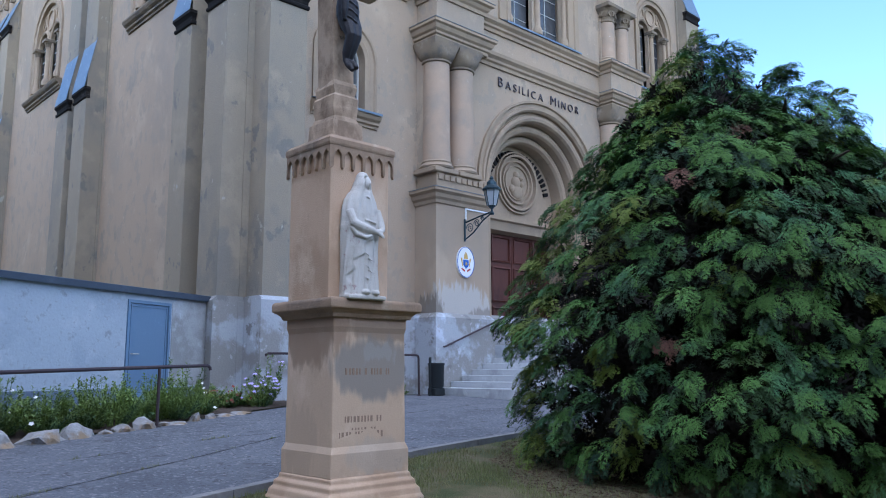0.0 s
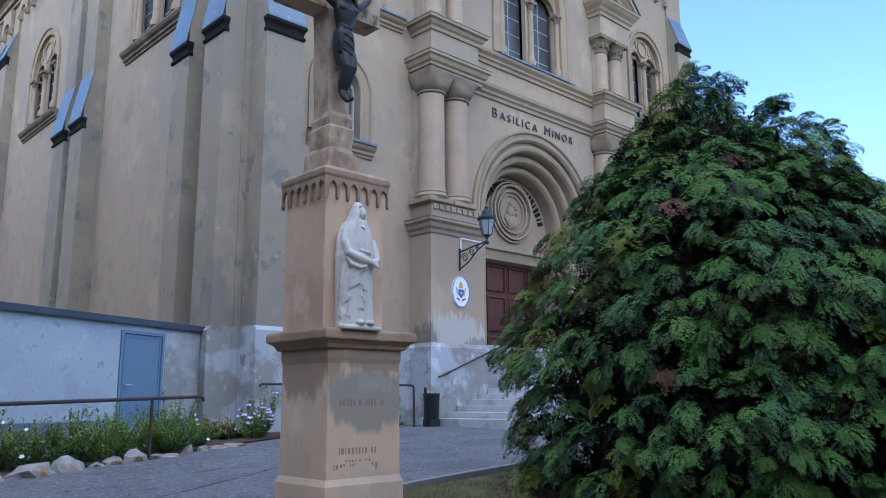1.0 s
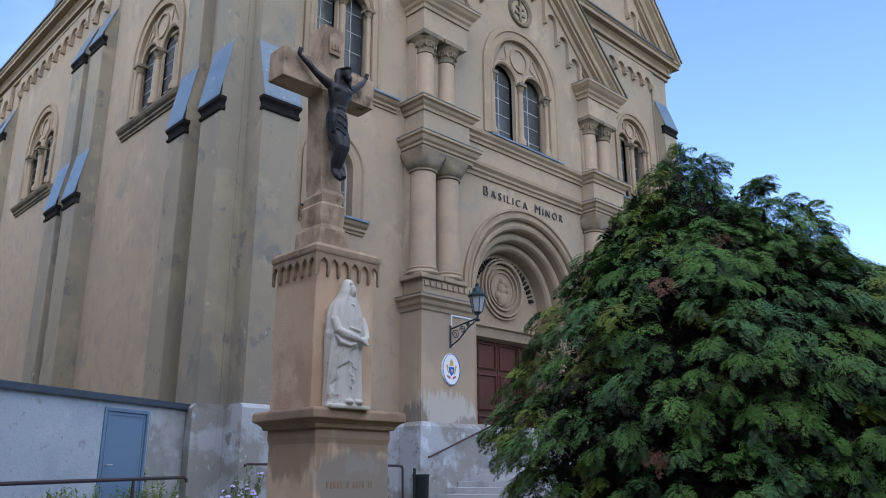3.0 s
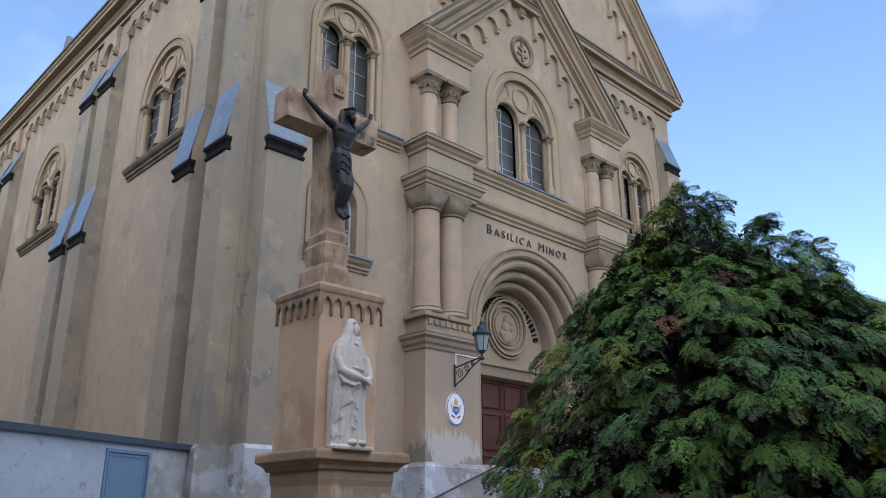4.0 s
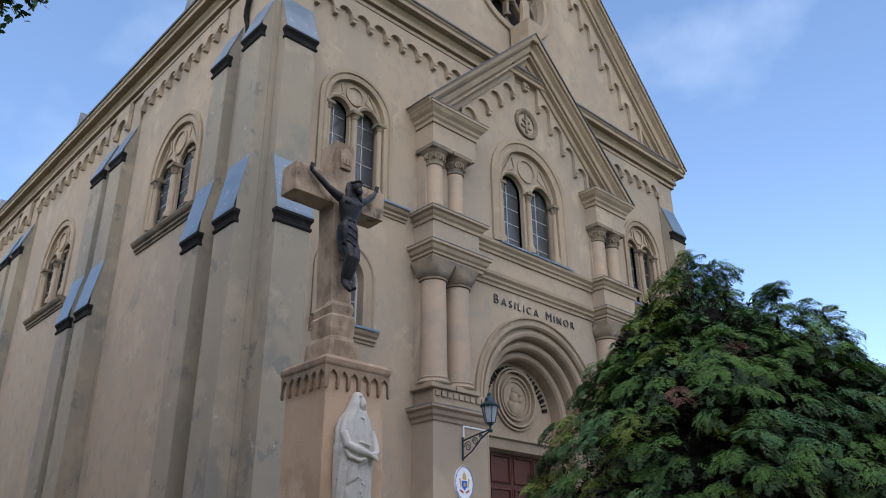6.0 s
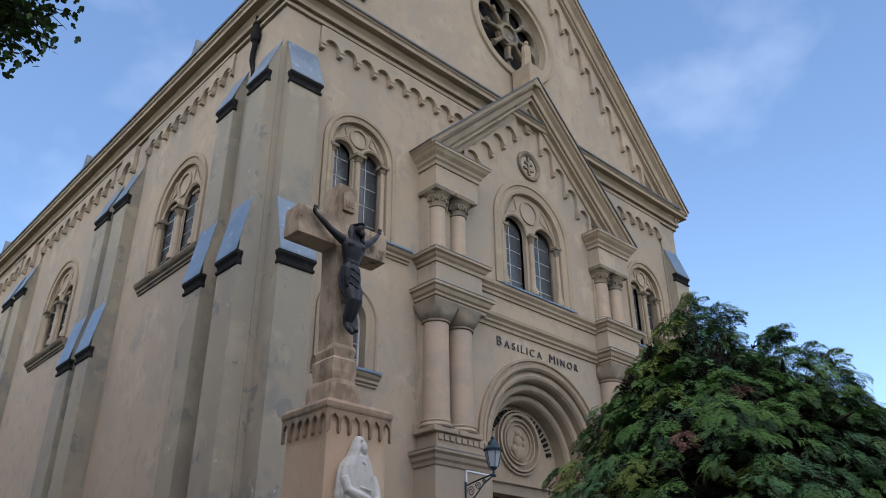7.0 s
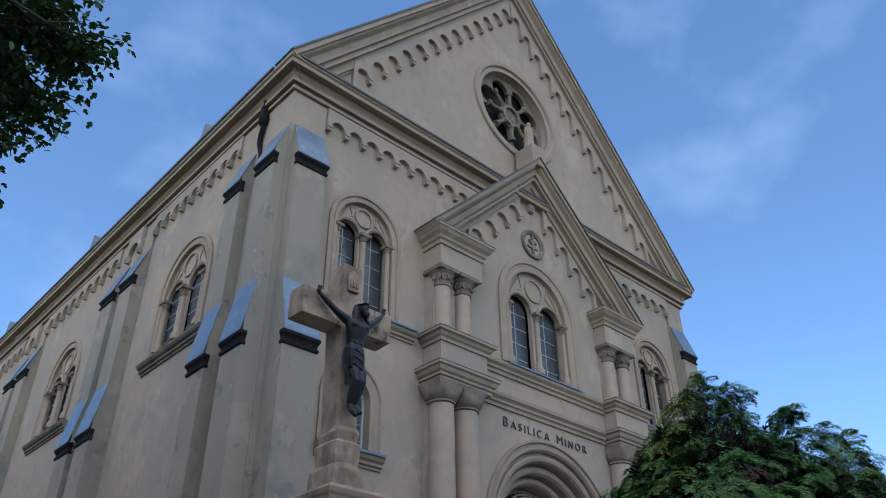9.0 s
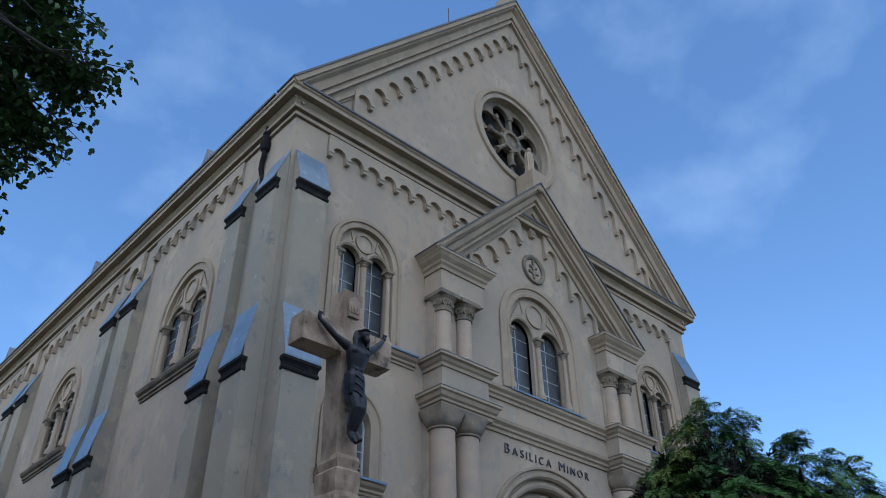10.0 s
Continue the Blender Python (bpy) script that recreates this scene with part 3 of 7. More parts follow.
for (a0, a1), (b0, b1) in zip(STRIPS, STRIPS[1:]):
    arcade(bm, steps_of(a1 + 0.1, b0 - 0.1, 9), flat(18.22), flat(18.93), 0.15, S)
for a0, a1 in STRIPS[1:]:
    arcade(bm, [a0 + 0.95, a1 - 0.95], flat(17.9), flat(18.93), 0.24, S, base=0.1)
cpart("flank_arcade_frieze", bm, PLASTER)
# arches that climb the gable
GS = lambda u: EAVE - 1.25 + SL * (u - WX + 0.62) - 1.3
GT = lambda u: EAVE - 0.8 + SL * (u - WX + 0.62)
bm = arcade(B(), steps_of(10.9, CX - 0.05, 13), GS, GT, 0.16, F, wide=0.15)
mirror(bm, CX)
cpart("gable_arcade_frieze", bm, PLASTER, "little arches stepping up the gable")
# corner strips
for x0, x1 in ((WX, 9.98), (2 * CX - 9.98, RX)):
    cpart("corner_pilaster", solid(B(), [[(x0, 17.4), (x1, 17.4), (x1, 18.93), (x0, 18.93)]], 0, 0.08, F), PLASTER)
    cpart("corner_pilaster_foot", solid(B(), [[(x0, 3.2), (x1, 3.2), (x1, 17.4), (x0, 17.4)]], 0, 0.08, F), RENDER_GREY)
for a0, a1 in STRIPS:
    b0 = a0 + (0.05 if a0 > 17 else -0.03)
    cpart("flank_pilaster", solid(B(), [[(b0, 17.4), (a1, 17.4), (a1, 18.93), (b0, 18.93)]], 0, 0.08, S), PLASTER)
    cpart("flank_pilaster_foot", solid(B(), [[(b0, 3.2), (a1, 3.2), (a1, 17.4), (b0, 17.4)]], 0, 0.08, S), RENDER_GREY)


# ---- buttresses: a stepped fin with two sheet-metal caps ----
def buttress(u0, u1, m, low_out, up_out, label=""):
    body = B()
    e = 0.09
    tiers = ((3.1, 10.46, low_out, 12.22, up_out), (10.2, 16.24, up_out, 17.6, 0.08))
    vs = [(0.0, 3.1)]
    for z0, z1, o, t, inn in tiers:
        run = (t - z1 - 0.1) / (o + e - inn)
        vs += [(o, vs[-1][1] if len(vs) == 1 else t0), (o, z1 + 0.03 + run * e)]
        t0 = t - 0.06
        vs += [(inn, t0)] if inn < 0.1 else []
    vs += [(0.0, t0)]
    a_ = [body.verts.new(m @ Vector((u0, oo, zz))) for oo, zz in vs]
    b_ = [body.verts.new(m @ Vector((u1, oo, zz))) for oo, zz in vs]
    body.faces.new(a_)
    body.faces.new(b_[::-1])
    for i in range(len(vs)):
        j = (i + 1) % len(vs)
        body.faces.new((a_[i], a_[j], b_[j], b_[i]))
    ob = cpart("buttress", body, RENDER_GREY, "grey rendered stepped buttress")
    for z0, z, o, t, inn in tiers:
        cap = B()
        q = [(o + e, z + 0.08), (o + e, z + 0.13), (inn - 0.02, t + 0.05), (inn - 0.02, t)]
        a_ = [cap.verts.new(m @ Vector((u0 - 0.03, oo, zz))) for oo, zz in q]
        b_ = [cap.verts.new(m @ Vector((u1 + 0.03, oo, zz))) for oo, zz in q]
        cap.faces.new(a_)
        cap.faces.new(b_[::-1])
        for i in range(4):
            j = (i + 1) % 4
            cap.faces.new((a_[i], a_[j], b_[j], b_[i]))
        part("cap_sheet", cap, ZINC, ob, "blue zinc sheet cap")
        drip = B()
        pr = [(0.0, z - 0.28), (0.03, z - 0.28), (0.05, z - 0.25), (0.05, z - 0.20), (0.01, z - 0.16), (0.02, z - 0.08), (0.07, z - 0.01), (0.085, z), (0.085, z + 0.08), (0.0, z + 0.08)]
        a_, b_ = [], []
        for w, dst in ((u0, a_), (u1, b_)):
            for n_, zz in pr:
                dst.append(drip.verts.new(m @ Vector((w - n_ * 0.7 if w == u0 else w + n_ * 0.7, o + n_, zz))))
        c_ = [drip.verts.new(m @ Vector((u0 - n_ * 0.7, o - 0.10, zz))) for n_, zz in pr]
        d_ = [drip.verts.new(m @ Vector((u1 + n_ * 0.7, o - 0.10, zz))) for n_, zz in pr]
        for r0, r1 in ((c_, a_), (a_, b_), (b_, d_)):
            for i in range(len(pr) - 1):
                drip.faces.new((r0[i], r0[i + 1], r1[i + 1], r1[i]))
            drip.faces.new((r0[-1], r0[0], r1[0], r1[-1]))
        part("drip_moulding", drip, DARKTRIM, ob, "near-black drip moulding")
    pl = B()
    vs = [(0.0, -0.3), (low_out + 0.1, -0.3), (low_out + 0.1, 3.14), (low_out, 3.24), (0.0, 3.24)]
    a_ = [pl.verts.new(m @ Vector((u0 - 0.06, oo, zz))) for oo, zz in vs]
    b_ = [pl.verts.new(m @ Vector((u1 + 0.06, oo, zz))) for oo, zz in vs]
    pl.faces.new(a_)
    pl.faces.new(b_[::-1])
    for i in range(5):
        j = (i + 1) % 5
        pl.faces.new((a_[i], a_[j], b_[j], b_[i]))
    part("buttress_plinth", pl, PLINTH, ob, "peeling whitewashed plinth")
    return ob


F16 = FRONT(16.0)
buttress(8.92, 9.92, F16, 0.72, 0.40)
buttress(2 * CX - 9.92, 2 * CX - 8.92, F16, 0.72, 0.40)
S8 = FLANK(WX)
buttress(16.0, 16.98, S8, 0.62, 0.42)
buttress(17.85, 18.75, S8, 0.62, 0.42)
for a0, a1 in STRIPS[1:]:
    buttress(a0 + 0.1, a0 + 1.2, S8, 0.62, 0.42)
    buttress(a1 - 1.15, a1 - 0.05, S8, 0.62, 0.42)
buttress(16.1, 17.1, Matrix(((0, 1, 0, RX), (1, 0, 0, 0), (0, 0, 1, 0), (0, 0, 0, 1))), 0.8, 0.5)


# ---- windows ----
def pair_window(w, m, outer, name, out=0.0, back=-0.30, plate=0.16, slim=1.0, share=0.375):
    """Two round-arched lights with colonnettes and a blind roundel under one large arch. w: centre, half, sill, spring."""
    cu, half, z0, sp = w
    sub = half * share                          # half width of a light
    du = half * 0.515
    lz = sp - half * 0.10                      # spring of the lights
    ob = cpart(name, solid(B(), [arch_loop(cu, half + 0.03, z0 + 0.004, sp, 24), arch_loop(cu - du, sub, z0 + 0.12, lz, 14), arch_loop(cu + du, sub, z0 + 0.12, lz, 14)], back + out, back + plate + out, m), PLASTER, "round-arched twin window")
    pth = lambda h: [(cu + h, z0)] + arc(cu, sp, h, 0, 180, 24) + [(cu - h, z0)]
    bm_ = sweep(B(), pth(half), [(0.008, -0.3 + out), (0.008, 0.03 + out), (-0.10, 0.05 + out), (-0.13, 0.02 + out), (-outer * 0.55, 0.03 + out), (-outer * 0.6, 0.08 + out), (-outer, 0.08 + out), (-outer, -0.3 + out)], m)
    part("surround", bm_, TRIM, ob, "moulded plaster arch")
    tr = B()
    for s in (-1, 1):
        c = cu + s * du
        sweep(tr, arc(c, lz, sub, 0, 180, 14), [(0.0, back + plate - 0.06 + out), (0.0, back + plate + 0.04 + out), (-0.06, back + plate + 0.08 + out), (-0.12, back + plate + 0.04 + out), (-0.12, back + plate - 0.06 + out)], m)
    ro = half * 0.26
    zc = sp + half * 0.56
    sweep(tr, arc(cu, zc, ro, 0, 360, 24)[:-1], [(0.0, back + plate - 0.06 + out), (0.0, back + plate + 0.06 + out), (-0.07, back + plate + 0.06 + out), (-0.07, back + plate - 0.06 + out)], m, True)
    for s in (-1, 1):
        tri = [(cu + s * half * 0.44, sp + half * 0.50), (cu + s * half * 0.82, sp + half * 0.26), (cu + s * half * 0.50, sp + half * 0.76)]
        if s < 0:
            tri = tri[::-1]
        sweep(tr, tri, [(0.0, back + plate - 0.06 + out), (0.0, back + plate + 0.04 + out), (-0.05, back + plate + 0.04 + out), (-0.05, back + plate - 0.06 + out)], m, True)
    part("tracery", tr, TRIM, ob)
    for u in (cu, cu - half + 0.10, cu + half - 0.10):
        col = B()
        c = m @ Vector((u, back + plate + 0.04 + out, 0))
        rr = (0.10 if u == cu else 0.085) * slim
        k = half / 1.72
        lathe(col, [(rr * 1.7, z0 + 0.1), (rr * 1.7, z0 + 0.25), (rr * 1.3, z0 + 0.36), (rr, z0 + 0.42), (rr * 0.95, lz - 0.34 * k), (rr * 1.2, lz - 0.32 * k), (rr * 1.0, lz - 0.28 * k), (rr * 1.45, lz - 0.08), (rr * 1.7, lz - 0.06), (rr * 1.7, lz + 0.04)], c.x, c.y, 12)
        shaft = part("colonnette", col, TRIM, ob, soft=True)
        cap = lathe(B(), [(rr * 1.05, lz - 0.30 * k), (rr * 1.25, lz - 0.27 * k), (rr * 1.1, lz - 0.24 * k), (rr * 1.55, lz - 0.07), (rr * 1.75, lz - 0.055)], c.x, c.y, 12)
        part("capital", box(cap, c.x - rr * 1.9, c.x + rr * 1.9, c.y - rr * 1.9, c.y + rr * 1.9, lz - 0.055, lz + 0.055, 0.008), DARKSTONE, shaft, "darker stone capital")
    for s in (-1, 1):
        c = cu + s * du
        g = solid(B(), [arch_loop(c, sub + 0.05, z0, lz, 12)], back - plate + out, back - plate + 0.02 + out, m)
        pane = part("pane", g, GLASS, ob, "dark leaded glass")
        bar = B()
        top = lz + sub * 0.9
        for uu in (c,):
            solid(bar, [[(uu - 0.012, z0), (uu + 0.012, z0), (uu + 0.012, top), (uu - 0.012, top)]], back - plate + 0.02 + out, back - plate + 0.045 + out, m)
        for k in range(1, 5):
            zz = z0 + (lz + 0.2 - z0) * k / 4.4
            solid(bar, [[(c - sub, zz - 0.01), (c + sub, zz - 0.01), (c + sub, zz + 0.01), (c - sub, zz + 0.01)]], back - plate + 0.02 + out, back - plate + 0.042 + out, m)
        part("glazing_lattice", bar, LEAD, ob, "pale glazing bars")
    return ob


def sill(parent, u0, u1, z, m, metal=True, dark=False, out=0.0):
    bm_ = B()
    pr = [(0.0, z - 0.34), (0.05, z - 0.34), (0.06, z - 0.28), (0.12, z - 0.25), (0.12, z - 0.18), (0.2, z - 0.13), (0.25, z - 0.05), (0.25, z), (0.0, z + 0.02)]
    a_ = [bm_.verts.new(m @ Vector((u0, o + out, zz))) for o, zz in pr]
    b_ = [bm_.verts.new(m @ Vector((u1, o + out, zz))) for o, zz in pr]
    bm_.faces.new(a_)
    bm_.faces.new(b_[::-1])
    for i in range(len(pr)):
        j = (i + 1) % len(pr)
        bm_.faces.new((a_[i], a_[j], b_[j], b_[i]))
    # dark sills: the shade of the underside is put into the whole colour
    part("sill", bm_, DARKSTONE if dark else TRIM, parent, "moulded sill, its underside's shade in the colour" if dark else "moulded sill")
    if metal:
        bm_ = B()
        pr = [(-0.2, z + 0.17), (0.29, z + 0.012), (0.29, z - 0.03), (0.30, z - 0.03), (0.30, z + 0.03), (-0.2, z + 0.19)]
        a_ = [bm_.verts.new(m @ Vector((u0 + 0.02, o + out, zz))) for o, zz in pr]
        b_ = [bm_.verts.new(m @ Vector((u1 - 0.02, o + out, zz))) for o, zz in pr]
        bm_.faces.new(a_)
        bm_.faces.new(b_[::-1])
        for i in range(len(pr)):
            j = (i + 1) % len(pr)
            bm_.faces.new((a_[i], a_[j], b_[j], b_[i]))
        part("sill_sheet", bm_, ZINC, parent, "blue zinc sill sheet")


FP = FRONT(PY)
wl_ = pair_window(WIN_L, F, 0.30, "twin_window")
sill(wl_, 10.3, 13.72, 12.28, F)
wr_ = pair_window(flip(WIN_L), F, 0.30, "twin_window")
sill(wr_, 2 * CX - 13.72, 2 * CX - 10.3, 12.28, F)
wc_ = pair_window(WIN_C, FP, 0.50, "twin_window")
for w in SIDE_WINS:
    o_ = pair_window(w, S, 0.38, "twin_window", back=-0.18, plate=0.08, slim=1.15, share=0.39)
    sill(o_, w[0] - 2.1, w[0] + 2.0, 12.28, S, metal=False, dark=True)


def small_window(w):
    cu, half, z0, sp = w
    ob = cpart("arched_window", sweep(B(), [(cu + half, z0)] + arc(cu, sp, half, 0, 180, 18) + [(cu - half, z0)], [(0.008, -0.32), (0.008, 0.0), (-0.1, 0.03), (-0.14, 0.004), (-0.27, 0.01), (-0.30, 0.06), (-0.36, 0.06), (-0.36, -0.32)], F), TRIM, "round-arched single window")
    pane = part("pane", solid(B(), [arch_loop(cu, half + 0.04, z0, sp, 16)], -0.36, -0.33, F), GLASS, ob, "dark glass")
    bar = B()
    solid(bar, [[(cu - 0.015, z0), (cu + 0.015, z0), (cu + 0.015, sp + half * 0.95), (cu - 0.015, sp + half * 0.95)]], -0.33, -0.3, F)
    for k in range(1, 5):
        zz = z0 + k * 0.44
        solid(bar, [[(cu - half, zz - 0.012), (cu + half, zz - 0.012), (cu + half, zz + 0.012), (cu - half, zz + 0.012)]], -0.33, -0.302, F)
    sweep(bar, [(cu + half - 0.03, z0)] + arc(cu, sp, half - 0.03, 0, 180, 16) + [(cu - half + 0.03, z0)], [(0.03, -0.33), (0.03, -0.28), (-0.03, -0.28), (-0.03, -0.33)], F)
    part("glazing_lattice", bar, LEAD, ob, "pale glazing bars")
    sill(ob, cu - 1.05, cu + 1.05, z0 - 0.02, F)


small_window(SMALL)
small_window(flip(SMALL))

# rose window: ring mouldings, wheel of eight spokes, hub
rose = cpart("rose_window", sweep(B(), arc(CX, ROSE_Z, ROSE_R, 0, 360, 48)[:-1], [(0.12, -0.5), (0.0, -0.15), (-0.05, -0.02), (-0.18, 0.0), (-0.24, 0.10), (-0.42, 0.10), (-0.46, -0.02), (-0.46, -0.5)], F, True), TRIM, "round wheel window with eight spokes")
ring_holes = []
for k in range(8):
    a_ = radians(22.5 + 45 * k)
    c = (CX + 1.34 * math.cos(a_), ROSE_Z + 1.34 * math.sin(a_))
    d0 = 22.5 + 45 * k
    petal = arc(c[0], c[1], 0.49, d0 - 100, d0 + 100, 12)
    ip = [(CX + 0.62 * math.cos(a_ + s), ROSE_Z + 0.62 * math.sin(a_ + s)) for s in (0.26, -0.26)]
    ring_holes.append(petal + ip)
wheel = solid(B(), [arc(CX, ROSE_Z, ROSE_R - 0.02, 0, 360, 48)[:-1]] + ring_holes, -0.5, -0.32, F)
part("wheel", wheel, DARKSTONE, rose)
hub = sweep(B(), arc(CX, ROSE_Z, 0.40, 0, 360, 24)[:-1], [(0.02, -0.32), (0.0, -0.2), (-0.14, -0.2), (-0.16, -0.32)], F, True)
part("hub", hub, DARKSTONE, rose)
for k in range(8):
    a_ = radians(45 * k)
    sp_ = B()
    p = [Vector((CX + r * math.cos(a_), WY + 0.3, ROSE_Z + r * math.sin(a_))) for r in (0.5, 0.62, 0.66, 1.15, 1.2, 1.36)]
    tube(sp_, p, [0.12, 0.12, 0.085, 0.085, 0.14, 0.16], 8)
    part("spoke", sp_, DARKSTONE, rose, soft=True)
# pane in the near-black of VOID: the darkness behind it is painted on
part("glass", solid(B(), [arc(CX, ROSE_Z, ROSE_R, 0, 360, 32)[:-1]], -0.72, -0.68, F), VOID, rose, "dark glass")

# ---- porch: wall, piers, columns, cornices, gable ----
PL, PR = 14.05, 2 * CX - 14.05
PAPEX, PFOOT = 21.35, 15.95
PSL = (PAPEX - PFOOT) / (CX - 13.8)
pw = [(PL + 0.2, 0.4), (PR - 0.2, 0.4), (PR - 0.2, 15.6), (PR - 0.34, 15.9), (CX, PAPEX - 0.25), (PL + 0.34, 15.9), (PL + 0.2, 15.6)]
porch = cpart("porch_wall", solid(B(), [pw, arch_loop(CX, 2.72, 0.4, PORTAL_Z, 28), arch_loop(*WIN_C)], 0.004, WY - PY, Matrix(F)), PLASTER, "projecting porch with gable")
rake = [(13.72, PFOOT + 0.02), (CX, PAPEX + 0.1), (2 * CX - 13.72, PFOOT + 0.02)]
pf = [(0, -0.3), (0.0, 0.74), (-0.13, 0.74), (-0.13, 0.64), (-0.20, 0.63), (-0.27, 0.48), (-0.45, 0.46), (-0.45, 0.34), (-0.52, 0.34), (-0.53, 0.40), (-0.61, 0.40), (-0.61, 0.22), (-0.82, 0.22), (-0.82, 0.08), (-0.87, 0.08), (-0.87, -0.3)]
part("gable_moulding", sweep(B(), rake, pf, FP), TRIM, porch, "moulded sloping cornice")
part("gable_coping", sweep(B(), rake, [(0.004, -0.3), (0.004, 0.8), (0.05, 0.8), (0.05, -0.3)], FP), EDGE_SHEET, porch, "dull grey sheet coping")
PGS = lambda u: PFOOT - 2.05 + PSL * (u - 13.72)
PGT = lambda u: PFOOT - 0.35 + PSL * (u - 13.72)
bm = arcade(B(), steps_of(15.85, CX - 0.05, 5), PGS, PGT, 0.14, FP, wide=0.13)
mirror(bm, CX)
part("gable_arcade_frieze", bm, PLASTER, porch)
bm = sweep(B(), arc(CX, 17.75, 0.5, 0, 360, 28)[:-1], [(0.06, 0.0), (0.06, 0.05), (-0.02, 0.1), (-0.1, 0.1), (-0.12, 0.0)], FP, True)
part("medallion", bm, DARKSTONE, porch, "round medallion with a double cross")
bm = B()
solid(bm, [[(CX - 0.05, 17.35), (CX + 0.05, 17.35), (CX + 0.05, 18.15), (CX - 0.05, 18.15)]], 0, 0.07, FP)
for zz, w in ((17.62, 0.27), (17.86, 0.20)):
    solid(bm, [[(CX - w, zz - 0.045), (CX + w, zz - 0.045), (CX + w, zz + 0.045), (CX - w, zz + 0.045)]], 0, 0.065, FP)
part("double_cross", bm, DARKSTONE, porch)
# string courses
for zt, nm in ((12.30, "sill_course"), (11.18, "string_course")):
    pr = [(0.0, zt - 0.40), (0.06, zt - 0.40), (0.07, zt - 0.30), (0.13, zt - 0.26), (0.13, zt - 0.18), (0.22, zt - 0.1), (0.24, zt), (0.0, zt + 0.03)]
    part(nm, sweep(B(), [(PR - 0.2, PY), (PL + 0.2, PY)], pr, PLAN), TRIM, porch)
bm = B()
a_ = [(-0.14, 12.52), (0.27, 12.34), (0.27, 12.30), (0.285, 12.30), (0.285, 12.36), (-0.14, 12.55)]
q0 = [bm.verts.new(FP @ Vector((CX - 1.9, o, z))) for o, z in a_]
q1 = [bm.verts.new(FP @ Vector((CX + 1.9, o, z))) for o, z in a_]
bm.faces.new(q0)
bm.faces.new(q1[::-1])
for i in range(6):
    bm.faces.new((q0[i], q0[(i + 1) % 6], q1[(i + 1) % 6], q1[i]))
part("sill_sheet", bm, ZINC, wc_, "blue zinc sill sheet")

# one pier and its columns, then its twin
PW = 2.05


def ring_cornice(parent, x0, x1, yf, zs, name="cornice", material=None):
    path = [(x1, WY), (x1, yf), (x0, yf), (x0, WY)]
    part(name, sweep(B(), path, list(zs), PLAN), material or TRIM, parent)
    lip, zl, zt = max(o for o, z in zs), zs[-2][1], zs[-1][1]
    part("flashing", sweep(B(), path, [(0, zt + 0.004), (lip + 0.015, zl + 0.004), (lip + 0.015, zl + 0.022), (0, zt + 0.024)], PLAN), ROOF, parent, "thin grey metal flashing")


